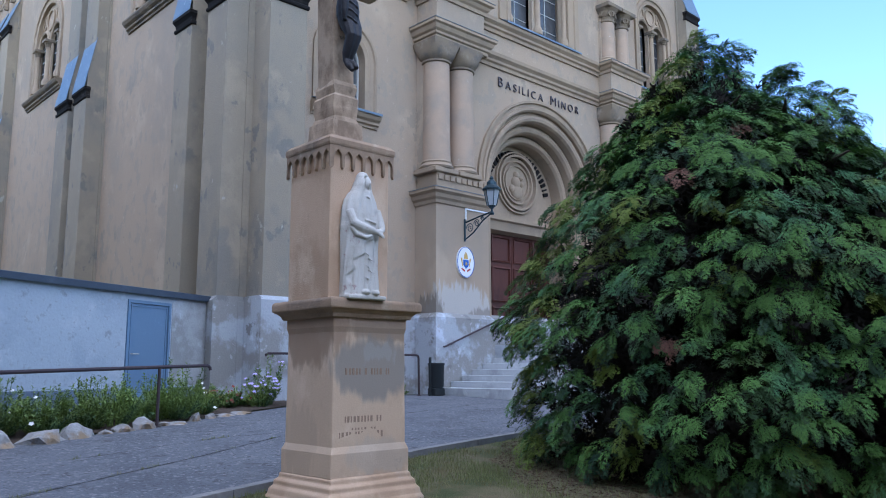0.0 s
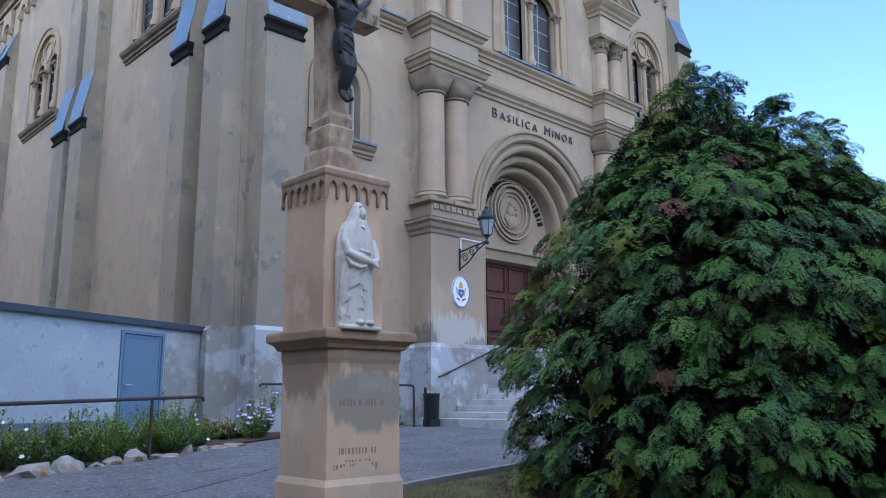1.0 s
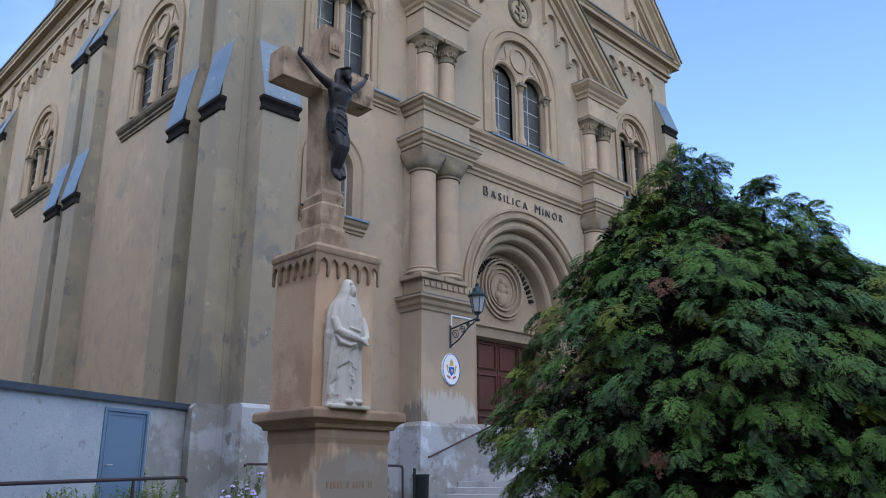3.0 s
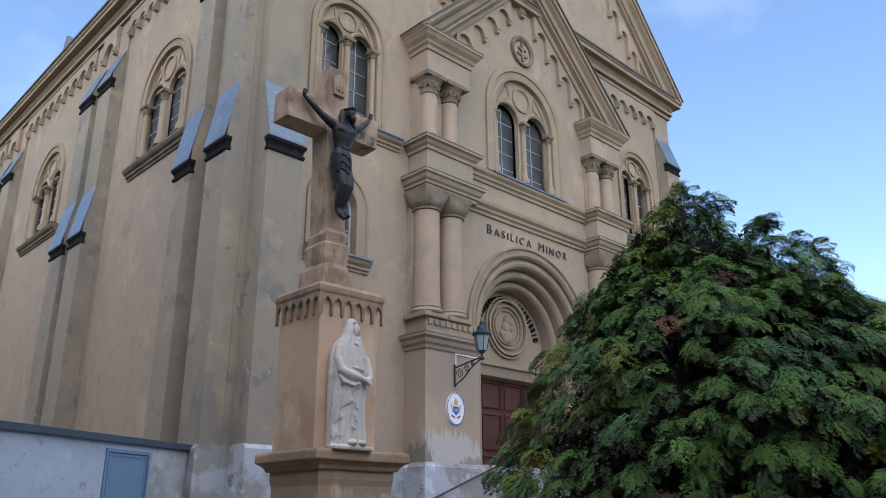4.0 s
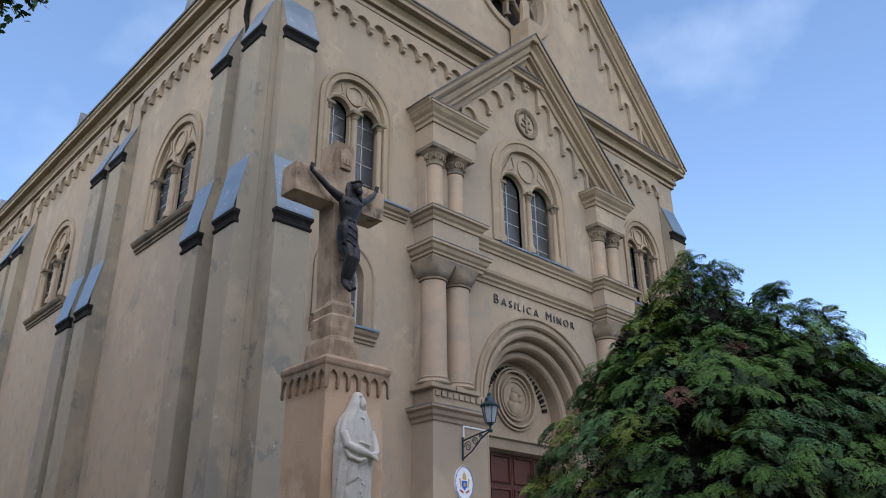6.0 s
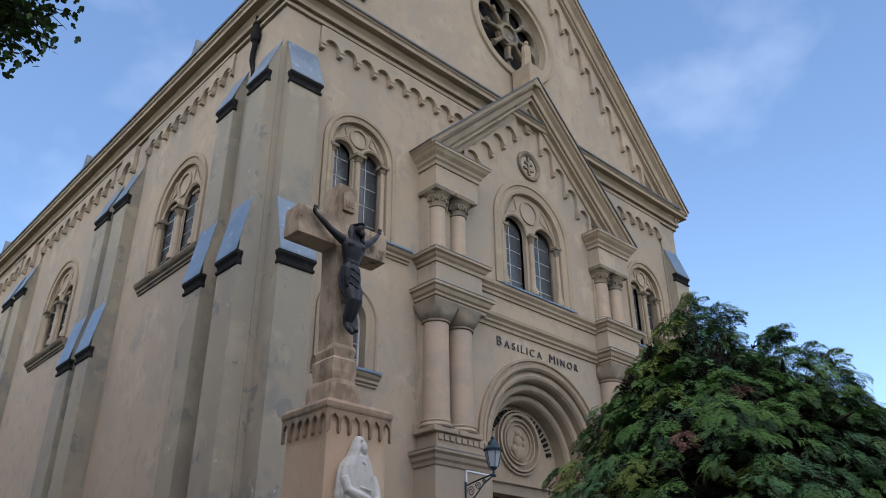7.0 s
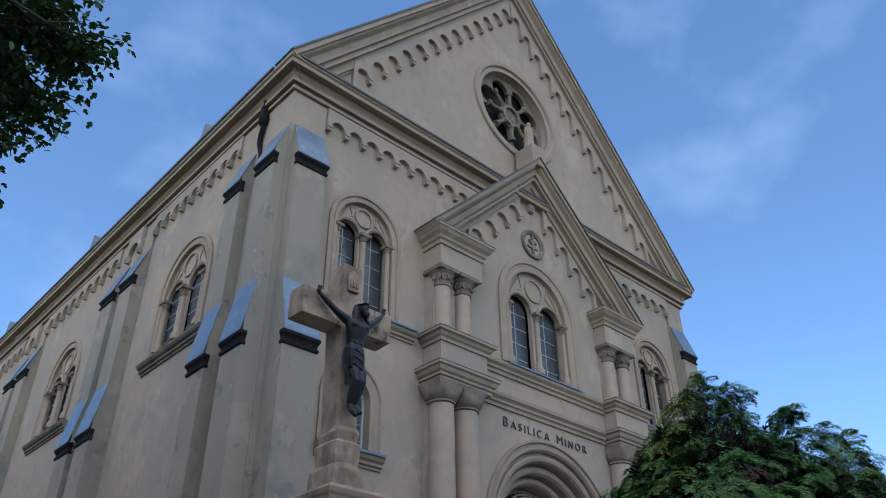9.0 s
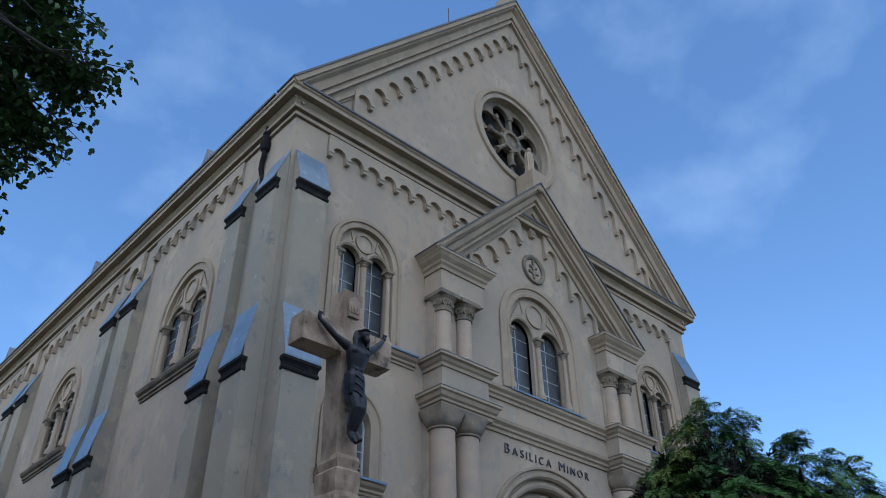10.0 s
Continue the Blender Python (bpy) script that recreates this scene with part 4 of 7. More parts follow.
def pier(x0):
    x1 = x0 + PW
    ob = part("pier", box(B(), x0, x1, PP, WY, 2.9, 6.2), PIERPLASTER, church, "plastered pier with stained foot")
    pl = B()
    sweep(pl, [(x1, WY), (x1, PP), (x0, PP), (x0, WY)], [(0, 0.3), (0.1, 0.3), (0.1, 2.98), (0, 3.1)], PLAN)
    part("pier_plinth", pl, PLINTH, ob, "peeling blue-white plinth")
    part("plinth_core", box(B(), x0, x1, PP, WY, 0.3, 2.9), PLINTH, ob)
    ring_cornice(ob, x0, x1, PP, [(0, 6.05), (0.04, 6.05), (0.06, 6.14), (0.12, 6.2), (0.14, 6.3), (0.22, 6.36), (0.22, 6.43), (0, 6.5)])
    bl = B()
    box(bl, x0 + 0.06, x1 - 0.02, PP + 0.02, WY, 6.2, 6.95, 0.02)
    for i in range(9):
        u = x0 + 0.1 + i * 0.22
        if u + 0.16 < x1:
            box(bl, u, u + 0.15, PP - 0.03, PP + 0.02, 6.72, 6.86)
    part("pedestal_block", bl, TRIM, ob)
    for i, xc in enumerate((x0 + 0.28, x0 + 1.22)):
        col = part("column", lathe(B(), [(0.40, 7.22), (0.385, 7.5), (0.37, 10.1), (0.37, 10.18)], xc + 0.08, PP + 0.36, 24), COLUMN, ob, "thick round stone column", soft=True)
        bs = B()
        box(bs, xc - 0.37, xc + 0.53, PP - 0.07, PP + 0.82, 6.92, 7.06, 0.02)
        part("column_base", lathe(bs, [(0.46, 7.06), (0.49, 7.11), (0.44, 7.17), (0.42, 7.2), (0.44, 7.24), (0.40, 7.28)], xc + 0.08, PP + 0.36, 24), TRIM, ob, soft=True)
        cap = B()
        rings = []
        cxx, cyy = xc + 0.08, PP + 0.36
        for k in range(9):
            f_ = k / 8
            z = 10.16 + 0.56 * f_
            r, h = 0.40 + 0.10 * f_, 0.47
            ring = []
            for j in range(32):
                t = 2 * math.pi * j / 32
                c, s = math.cos(t), math.sin(t)
                rad = (0.38 + 0.24 * f_ ** 0.6)
                lim = h / max(abs(c), abs(s))
                rr = min(rad * (1 + 0.12 * f_), lim)
                ring.append(cap.verts.new((cxx + rr * c, cyy + rr * s, z)))
            rings.append(ring)
        for r0, r1 in zip(rings, rings[1:]):
            for j in range(32):
                cap.faces.new((r0[j], r0[(j + 1) % 32], r1[(j + 1) % 32], r1[j]))
        lathe(cap, [(0.38, 10.08), (0.42, 10.1), (0.42, 10.15), (0.38, 10.17)], cxx, cyy, 24)
        part("cushion_capital", cap, DARKSTONE, ob, "dark cushion capital", soft=True)
    part("back_wall_strip", box(B(), x0 + 0.05, x1 + 0.0, PY + 0.02, WY, 6.9, 11), PLASTER, ob)
    ring_cornice(ob, x0 + 0.02, x1 - 0.05, PP + 0.0, [(0, 10.70), (0.05, 10.70), (0.05, 10.80), (0.10, 10.83), (0.10, 10.90), (0.16, 10.95), (0.20, 11.06), (0.26, 11.1), (0.26, 11.18), (0, 11.24)])
    part("entablature", box(B(), x0 + 0.06, x1 - 0.08, PP + 0.02, WY, 10.68, 12.2), PLASTER, ob)
    ring_cornice(ob, x0 + 0.06, x1 - 0.08, PP + 0.02, [(0, 11.95), (0.05, 11.95), (0.06, 12.05), (0.12, 12.1), (0.16, 12.18), (0.24, 12.22), (0.24, 12.30), (0, 12.36)])
    part("upper_back_strip", box(B(), x0 + 0.14, x1 - 0.14, PY - 0.1, WY, 12.3, 14.7), PLASTER, ob)
    for i, xc in enumerate((x0 + 0.45, x0 + 1.33)):
        yc = PP + 0.40
        col = part("upper_column", lathe(B(), [(0.27, 12.62), (0.265, 13.9), (0.26, 14.0)], xc, yc, 20), COLUMN, ob, "short round column", soft=True)
        bs = box(B(), xc - 0.34, xc + 0.34, yc - 0.34, yc + 0.34, 12.3, 12.44, 0.02)
        part("column_base", lathe(bs, [(0.33, 12.44), (0.35, 12.49), (0.30, 12.56), (0.31, 12.6), (0.27, 12.65)], xc, yc, 20), TRIM, ob, soft=True)
        cap = B()
        lathe(cap, [(0.27, 13.96), (0.30, 13.98), (0.30, 14.03), (0.27, 14.05), (0.30, 14.2), (0.36, 14.36), (0.44, 14.46)], xc, yc, 20)
        box(cap, xc - 0.42, xc + 0.42, yc - 0.42, yc + 0.42, 14.46, 14.62, 0.02)
        for k in range(8):
            t = 2 * math.pi * (k + 0.5) / 8
            px, py = xc + 0.34 * math.cos(t), yc + 0.34 * math.sin(t)
            sweep(cap, arc(0, 14.24, 0.10, -60, 240, 9), [(0.02, -0.02), (0.02, 0.04), (-0.02, 0.04), (-0.02, -0.02)], Matrix.Translation((px, py, 0)) @ Matrix.Rotation(t - math.pi / 2, 4, "Z") @ Matrix(((1, 0, 0, 0), (0, 1, 0, -0.03), (0, 0, 1, 0), (0, 0, 0, 1))))
        part("carved_capital", cap, DARKSTONE, ob, "carved leaf capital")
    part("upper_entablature", box(B(), x0 + 0.1, x1 - 0.1, PP + 0.06, WY, 14.6, 15.6), PLASTER, ob)
    ring_cornice(ob, x0 + 0.1, x1 - 0.1, PP + 0.06, [(0, 15.36), (0.05, 15.36), (0.06, 15.48), (0.12, 15.54), (0.14, 15.62), (0.24, 15.72), (0.30, 15.82), (0.33, 15.84), (0.33, 15.93), (0, 16.02)])
    return ob


pier(PL)
pier(2 * CX - PL - PW)

# portal: stepped archivolts, tympanum, lintel, doors
portal = cpart("portal", sweep(B(), [(CX + 2.72, 2.6)] + arc(CX, PORTAL_Z, 2.72, 0, 180, 36) + [(CX - 2.72, 2.6)], [(0.008, -0.25), (0.008, 0.0), (-0.05, 0.07), (-0.12, 0.07), (-0.15, 0.02), (-0.24, 0.02), (-0.27, 0.09), (-0.34, 0.09), (-0.34, -0.25)], FP), TRIM, "deep stepped round-arched portal")
for r, o0, o1 in ((2.40, -0.42, -0.02), (2.10, -0.78, -0.3), (1.84, -1.14, -0.62)):
    pth = [(CX + r, 2.6)] + arc(CX, PORTAL_Z, r, 0, 180, 36) + [(CX - r, 2.6)]
    part("archivolt", sweep(B(), pth, [(0.008, o0 - 0.2), (0.008, o1 - 0.12), (-0.04, o1 - 0.03), (-0.12, o1), (-0.2, o1 - 0.03), (-0.22, o1 - 0.09), (-0.33, o1 - 0.09), (-0.33, o0 - 0.2)], FP), TRIM, portal)
TY = -1.16
tym = part("tympanum", solid(B(), [[(CX + 2.0, 6.3), (CX + 2.0, PORTAL_Z)] + arc(CX, PORTAL_Z, 2.0, 0, 180, 30) + [(CX - 2.0, 6.3)]], TY - 0.2, TY, FP), TRIM, portal, "carved tympanum")
for r, w, h in ((0.98, 0.06, 0.09), (0.86, 0.08, 0.14), (0.68, 0.05, 0.1), (0.54, 0.04, 0.06)):
    part("roundel_ring", sweep(B(), arc(CX, 7.72, r, 0, 360, 36)[:-1], [(0, TY), (-0.01, TY + h), (-w, TY + h), (-w - 0.01, TY)], FP, True), TRIM, portal)
# raised figures of the roundel, kept as plain rounded shapes
bm = B()
for u, z, r, d in ((-0.02, 7.98, 0.12, 0.14), (-0.05, 7.72, 0.2, 0.16), (0.0, 7.42, 0.27, 0.14), (0.17, 7.86, 0.08, 0.17), (0.16, 7.68, 0.11, 0.17), (-0.22, 7.5, 0.13, 0.1)):
    res = bmesh.ops.create_icosphere(bm, subdivisions=2, radius=r)
    for v in res["verts"]:
        v.co = FP @ Vector((CX + u + v.co.x, TY + v.co.y * d / r, z + v.co.z * 1.15))
part("roundel_relief", bm, TRIM, portal, soft=True)
# ring of raised letters too worn to read: plain bars
bm = B()
for k in range(26):
    a0 = 172 - k * 6.3
    c = Vector((CX + 1.52 * math.cos(radians(a0)), 7.15 + 1.52 * math.sin(radians(a0))))
    t = radians(a0 - 90)
    ux, uz = math.cos(t), math.sin(t)
    w, h = 0.045 + 0.02 * math.sin(k * 2.3), 0.11
    qd = [(c.x + ux * sx * w - uz * sz * h, c.y + uz * sx * w + ux * sz * h) for sx, sz in ((-1, -1), (1, -1), (1, 1), (-1, 1))]
    solid(bm, [qd], TY, TY + 0.06, FP)
part("worn_inscription", bm, DARKTRIM, portal, "ring of dark raised characters")
part("lintel", sweep(B(), [(CX - 2.3, 6.32), (CX + 2.3, 6.32)], [(0.1, TY - 0.3), (0.1, TY + 0.2), (0.02, TY + 0.2), (-0.02, TY + 0.1), (-0.3, TY + 0.06), (-0.36, TY - 0.3)], FP), TRIM, portal, "moulded lintel")
for s in (-1, 1):
    d0, d1 = (CX - 2.0, CX - 0.01) if s < 0 else (CX + 0.01, CX + 2.0)
    dr = part("door_leaf", solid(B(), [[(d0, 2.3), (d1, 2.3), (d1, 6.0), (d0, 6.0)]], TY - 0.32, TY - 0.26, FP), REDDOOR, portal, "red-brown panelled wooden door")
    for i in range(2):
        for z0, z1 in ((2.5, 3.6), (3.75, 4.9), (5.05, 5.9)):
            u0 = d0 + 0.08 + i * 0.95
            fr = [(u0, z0), (u0 + 0.88, z0), (u0 + 0.88, z1), (u0, z1)]
            part("panel_moulding", sweep(B(), fr, [(0, TY - 0.26), (0, TY - 0.22), (0.05, TY - 0.2), (0.07, TY - 0.26)], FP, True), REDDOOR, portal)
part("portal_floor", box(B(), CX - 3.0, CX + 3.0, PY - 0.4, WY + 1.5, 0.3, 2.3), STEPSTONE, portal)

# inscription on the porch wall: raised letters, spread over four metres
def glyph(ch, size):
    cu = bpy.data.curves.new("letter", "FONT")
    cu.body, cu.size, cu.extrude, cu.offset = ch, size, 0.02, -0.006
    tmp = bpy.data.objects.new("letter", cu)
    scene.collection.objects.link(tmp)
    me = bpy.data.meshes.new_from_object(tmp.evaluated_get(bpy.context.evaluated_depsgraph_get()))
    bpy.data.objects.remove(tmp)
    me.materials.append(LETTER)
    xs_ = [v.co.x for v in me.vertices]
    return me, min(xs_), max(xs_)


row, total = [], 0.0
for ch in "BASILICA MINOR":
    if ch == " ":
        row.append((None, 0, 0.13))
        continue
    row.append(glyph(ch, 0.45 if ch in "BM" else 0.365))
row = [(me, a_, b_) for me, a_, b_ in row]
gap = (4.02 - sum(b_ - a_ for _, a_, b_ in row)) / (len(row) - 1)
x = 17.16
for me, a_, b_ in row:
    if me:
        ob = new("letter", me)
        ob.parent = porch
        ob.matrix_basis = Matrix.Translation(Vector((x - a_, PY - 0.03, 10.23)) - where(porch)) @ Matrix.Rotation(math.pi / 2, 4, "X")
        tagged(ob, "dark bronze raised letter")
    x += b_ - a_ + gap

# small statue on the porch gable, downpipe, roof dormers
bm = B()
box(bm, CX - 0.38, CX + 0.38, PY - 0.75, PY + 0.2, PAPEX - 0.25, PAPEX + 0.75, 0.04)
cpart("statue_pedestal", bm, TRIM)


def robed(bm, rows, folds, depth, seed, m):
    """A standing robed form: rows of (height, centre u, centre out, half width, half depth)."""
    rnd = random.Random(seed)
    ph = [rnd.uniform(0, 6.28) for _ in range(6)]
    n, rings = 40, []
    for h, cu, co, ru, ro in rows:
        ring = []
        for j in range(n):
            t = 2 * math.pi * j / n
            k = 1 + depth * folds(h) * (math.sin(9 * t + ph[0] + 1.5 * h) * 0.6 + math.sin(14 * t + ph[1] - 2 * h) * 0.4)
            ring.append(bm.verts.new(m @ Vector((cu + ru * k * math.cos(t), co + ro * k * math.sin(t), h))))
        rings.append(ring)
    for r0, r1 in zip(rings, rings[1:]):
        for j in range(n):
            bm.faces.new((r0[j], r0[(j + 1) % n], r1[(j + 1) % n], r1[j]))
    bm.faces.new(rings[0])
    bm.faces.new(rings[-1])


def blob(bm, m, c, r, sub=2):
    res = bmesh.ops.create_icosphere(bm, subdivisions=sub, radius=1.0)
    for v in res["verts"]:
        v.co = m @ Vector((c[0] + v.co.x * r[0], c[1] + v.co.y * r[1], c[2] + v.co.z * r[2]))


def fuse(ob, size):
    """Melts the overlapping forms of a figure into one skin."""
    r = ob.modifiers.new("fuse", "REMESH")
    r.mode, r.voxel_size, r.use_smooth_shade = "VOXEL", size, True
    s_ = ob.modifiers.new("soften", "SMOOTH")
    s_.factor, s_.iterations = 0.5, 2


def refine(rows, k=5):
    out = []
    for a_, b_ in zip(rows, rows[1:]):
        for i in range(k):
            f_ = i / k
            out.append(tuple(p + (q - p) * f_ for p, q in zip(a_, b_)))
    return out + [rows[-1]]


G = FRONT(PY - 0.3) @ Matrix.Translation((CX, 0, PAPEX + 0.75))
bm = B()
robed(bm, refine([(0.0, 0, 0, 0.26, 0.2), (0.5, 0, 0, 0.2, 0.16), (0.95, 0, 0, 0.22, 0.16), (1.15, 0, 0, 0.2, 0.14), (1.25, 0, 0, 0.09, 0.09)]), lambda h: 1, 0.10, 3, G)
blob(bm, G, (0, 0.02, 1.36), (0.1, 0.11, 0.14))
single("gable_statue", bm, TRIM, (CX, PY - 0.3, PAPEX + 0.75), "small weathered stone figure standing on the porch gable", "statue", soft=True)
px, py = WX - 0.20, 17.45
dp = cpart("downpipe", tube(B(), [(px, py, 19.45), (px, py, 18.45), (px, py, 18.25), (px + 0.02, py + 0.10, 18.02), (px + 0.03, py + 0.12, 17.75), (px + 0.12, py + 0.12, 17.45), (px + 0.15, py + 0.12, 17.2)], 0.085, 10), DARKTRIM, "dark rainwater pipe with a hopper")
part("hopper", lathe(B(), [(0.09, 18.40), (0.15, 18.46), (0.17, 18.62), (0.17, 18.74), (0.13, 18.78), (0.12, 19.05), (0.14, 19.07), (0.14, 19.14), (0.09, 19.16)], px, py, 12), DARKTRIM, dp)
for yd in (22.9, 33.4, 45.0):
    bm = B()
    x0, zr = WX + 0.1, EAVE + SL * 0.75
    v = [bm.verts.new(p) for p in ((x0, yd - 0.75, zr - 0.4), (x0, yd + 0.75, zr - 0.4), (x0, yd, zr + 1.7), (x0 + 1.9, yd, zr + 1.7), (x0 + 1.2, yd - 0.75, zr + 0.5), (x0 + 1.2, yd + 0.75, zr + 0.5))]
    for q in ((0, 1, 2), (0, 2, 3, 4), (1, 5, 3, 2), (0, 4, 5, 1), (3, 5, 4)):
        bm.faces.new([v[i] for i in q])
    cpart("roof_dormer", bm, ROOF, "small metal-clad triangular dormer")

# ---- steps beside the pier ----
stairs = thing("staircase", (15.5, 13.2, 0.95), "worn grey stone steps rising along the porch", "stairs")
for i in range(9):
    x0 = 14.05 + 0.40 * i
    bm = box(B(), x0, 18.4, 10.6, 15.08, 0.6 if i == 0 else 1.0 + 0.155 * i - 0.02, 1.0 + 0.155 * (i + 1), 0.012)
    part("step", bm, STEPSTONE, stairs)
hr = thing("handrail", (14.1, 15.0, 2.0), "dark iron handrail fixed to the pier plinth", "handrail")
part("bar", tube(B(), [(14.12, 14.98, 2.2), (14.2, 14.98, 2.22), (16.35, 14.98, 3.02), (17.4, 14.98, 3.42)], 0.025, 8), PAINTIRON, hr)
for xk in (14.5, 15.9):
    zk = 2.22 + (xk - 14.2) * 0.372
    part("bracket", tube(B(), [(xk, 14.98, zk - 0.01), (xk, 15.09, zk - 0.06)], 0.012, 6), PAINTIRON, hr)

# ---- lantern, oval shield and cable duct on the pier ----
lamp = thing("wall_lantern", (15.12, PP, 5.4), "blue-green iron lantern on a scrolled wall bracket", "lantern")
bm = B()
tube(bm, [(15.12, PP - 0.02, 5.10), (15.12, PP - 0.02, 5.72)], 0.03, 6)
tube(bm, [(15.12, PP - 0.03, 5.62), (15.12, 14.6, 5.72), (15.12, 14.15, 5.78)], 0.022, 6)
tube(bm, [(15.12, PP - 0.03, 5.15), (15.12, 14.85, 5.30), (15.12, 14.5, 5.58), (15.12, 14.15, 5.76)], 0.02, 6)
part("bracket_arm", bm, LAMPMETAL, lamp)
for cy_, cz_, r in ((14.98, 5.45, 0.14), (14.72, 5.55, 0.11), (14.5, 5.64, 0.07)):
    pts = [(15.12, cy_ + r * (1 - k / 26) * math.cos(k * 0.5), cz_ + r * (1 - k / 26) * math.sin(k * 0.5)) for k in range(22)]
    part("scroll", tube(B(), pts, 0.013, 5), LAMPMETAL, lamp)
lx, ly = 15.12, 14.15
part("lantern_foot", lathe(B(), [(0.05, 5.70), (0.07, 5.74), (0.03, 5.80), (0.03, 5.86), (0.08, 5.90), (0.11, 5.94)], lx, ly, 10), LAMPMETAL, lamp)
glass = part("lantern_glass", lathe(B(), [(0.125, 5.95), (0.215, 6.36)], lx, ly, 6), LAMPGLASS, lamp, "pale glass panes")
for k in range(6):
    t = math.pi / 3 * k
    part("glazing_rib", tube(B(), [(lx + 0.13 * math.cos(t), ly + 0.13 * math.sin(t), 5.94), (lx + 0.222 * math.cos(t), ly + 0.222 * math.sin(t), 6.38)], 0.012, 5), LAMPMETAL, glass)
part("lantern_roof", lathe(B(), [(0.25, 6.36), (0.26, 6.40), (0.17, 6.48), (0.14, 6.50), (0.13, 6.58), (0.09, 6.62), (0.05, 6.66), (0.06, 6.70), (0.015, 6.76)], lx, ly, 12), LAMPMETAL, lamp)
bm = B()
box(bm, 15.14, 15.18, PP - 0.03, PP - 0.004, 5.72, 6.0)
box(bm, 15.14, 16.06, PP - 0.03, PP - 0.004, 6.0, 6.04)
single("cable_duct", bm, ENAMEL, (15.16, PP, 5.8), "thin white cable duct on the pier", "cable duct")
SHX, SHZ, SHY = 15.12, 4.52, PP - 0.05
ell = lambda a_, b_, n, du=0, dz=0: [(SHX + du + a_ * math.cos(2 * math.pi * i / n), SHZ + dz + b_ * math.sin(2 * math.pi * i / n)) for i in range(n)]
FS = FRONT(PP)
shield = thing("oval_shield", (SHX, PP, SHZ), "white oval enamel shield with a blue and gold coat of arms", "sign")
part("plate", solid(B(), [ell(0.335, 0.43, 32)], 0.0, 0.05, FS), ENAMEL, shield)
part("rim", sweep(B(), ell(0.325, 0.42, 32), [(0, 0.05), (0, 0.062), (0.012, 0.062), (0.012, 0.05)], FS, True), ENAMEL_B, shield, "thin blue rim")
esc = part("escutcheon", solid(B(), [[(SHX - 0.10, SHZ + 0.06), (SHX + 0.10, SHZ + 0.06), (SHX + 0.10, SHZ - 0.08), (SHX, SHZ - 0.18), (SHX - 0.10, SHZ - 0.08)][::-1]], 0.05, 0.062, FS), ENAMEL_B, shield, "blue shield field")
part("star", solid(B(), [[(SHX + (0.06 if k % 2 else 0.03) * math.cos(k * math.pi / 8), SHZ - 0.04 + (0.06 if k % 2 else 0.03) * math.sin(k * math.pi / 8)) for k in range(16)]], 0.062, 0.068, FS), ENAMEL_G, esc, "gold star")
part("tiara", solid(B(), [[(SHX - 0.07, SHZ + 0.09), (SHX + 0.07, SHZ + 0.09), (SHX + 0.06, SHZ + 0.2), (SHX, SHZ + 0.29), (SHX - 0.06, SHZ + 0.2)]], 0.05, 0.06, FS), ENAMEL_G, shield, "gold tiara")
for s in (-1, 1):
    part("key", solid(B(), [[(SHX + s * 0.11, SHZ - 0.12), (SHX + s * 0.13, SHZ - 0.12), (SHX + s * 0.20, SHZ + 0.10), (SHX + s * 0.15, SHZ + 0.12)]], 0.05, 0.058, FS), ENAMEL_G, shield, "gold key")
    part("ribbon", solid(B(), [[(SHX + s * 0.04, SHZ - 0.22), (SHX + s * 0.16, SHZ - 0.16), (SHX + s * 0.18, SHZ - 0.20), (SHX + s * 0.05, SHZ - 0.27)]], 0.05, 0.056, FS), ENAMEL_R, shield, "red ribbon")

# ---- waste bin and rails ----
litter = thing("waste_bin", (13.64, 14.75, 0.99), "dark metal waste bin beside the steps", "bin")
bm = B()
lathe(bm, [(0.17, 1.16), (0.19, 1.2), (0.205, 1.72), (0.22, 1.74), (0.22, 1.78), (0.19, 1.78), (0.18, 1.4)], 13.64, 14.75, 16)
part("barrel", bm, PLASTICBIN, litter, soft=True)
part("post", box(B(), 13.40, 13.46, 14.72, 14.78, 0.9, 1.92, 0.008), PLASTICBIN, litter)
part("foot", box(B(), 13.47, 13.81, 14.6, 14.9, 0.97, 1.16, 0.02), PLASTICBIN, litter)


def rail(label, pts, posts):
    ob = thing("railing", (posts[0][0], posts[0][1], gz(*posts[0][:2])), label, "railing", "railings by the path")
    part("top_bar", tube(B(), pts, 0.028, 8), PAINTIRON, ob)
    for x_, y_, z_ in posts:
        post = part("post", tube(B(), [(x_, y_, gz(x_, y_) - 0.2), (x_, y_, z_)], 0.026, 8), PAINTIRON, ob)
        part("post_foot", lathe(B(), [(0.06, gz(x_, y_) - 0.02), (0.06, gz(x_, y_) + 0.015), (0.03, gz(x_, y_) + 0.03)], x_, y_, 10), PAINTIRON, post)


rail("dark iron railing along the flower bed edge", [(-3.0, 8.65, 1.36), (2.79, 11.2, 1.585), (5.42, 12.4, 1.66), (6.5, 12.88, 1.69), (6.56, 12.9, 1.66), (6.57, 12.9, 1.61)],
     [(5.44, 12.4, 1.65), (2.2, 10.94, 1.56), (-1.0, 9.53, 1.43)])
rail("dark iron railing before the church front", [(8.9, 15.0, 1.90), (8.9, 15.0, 1.94), (8.97, 15.0, 1.97), (13.1, 14.95, 1.98), (13.2, 14.95, 1.96), (13.22, 14.95, 1.9), (13.24, 14.95, 1.0)],
     [(13.24, 14.95, 1.0), (11.2, 14.97, 1.97)])

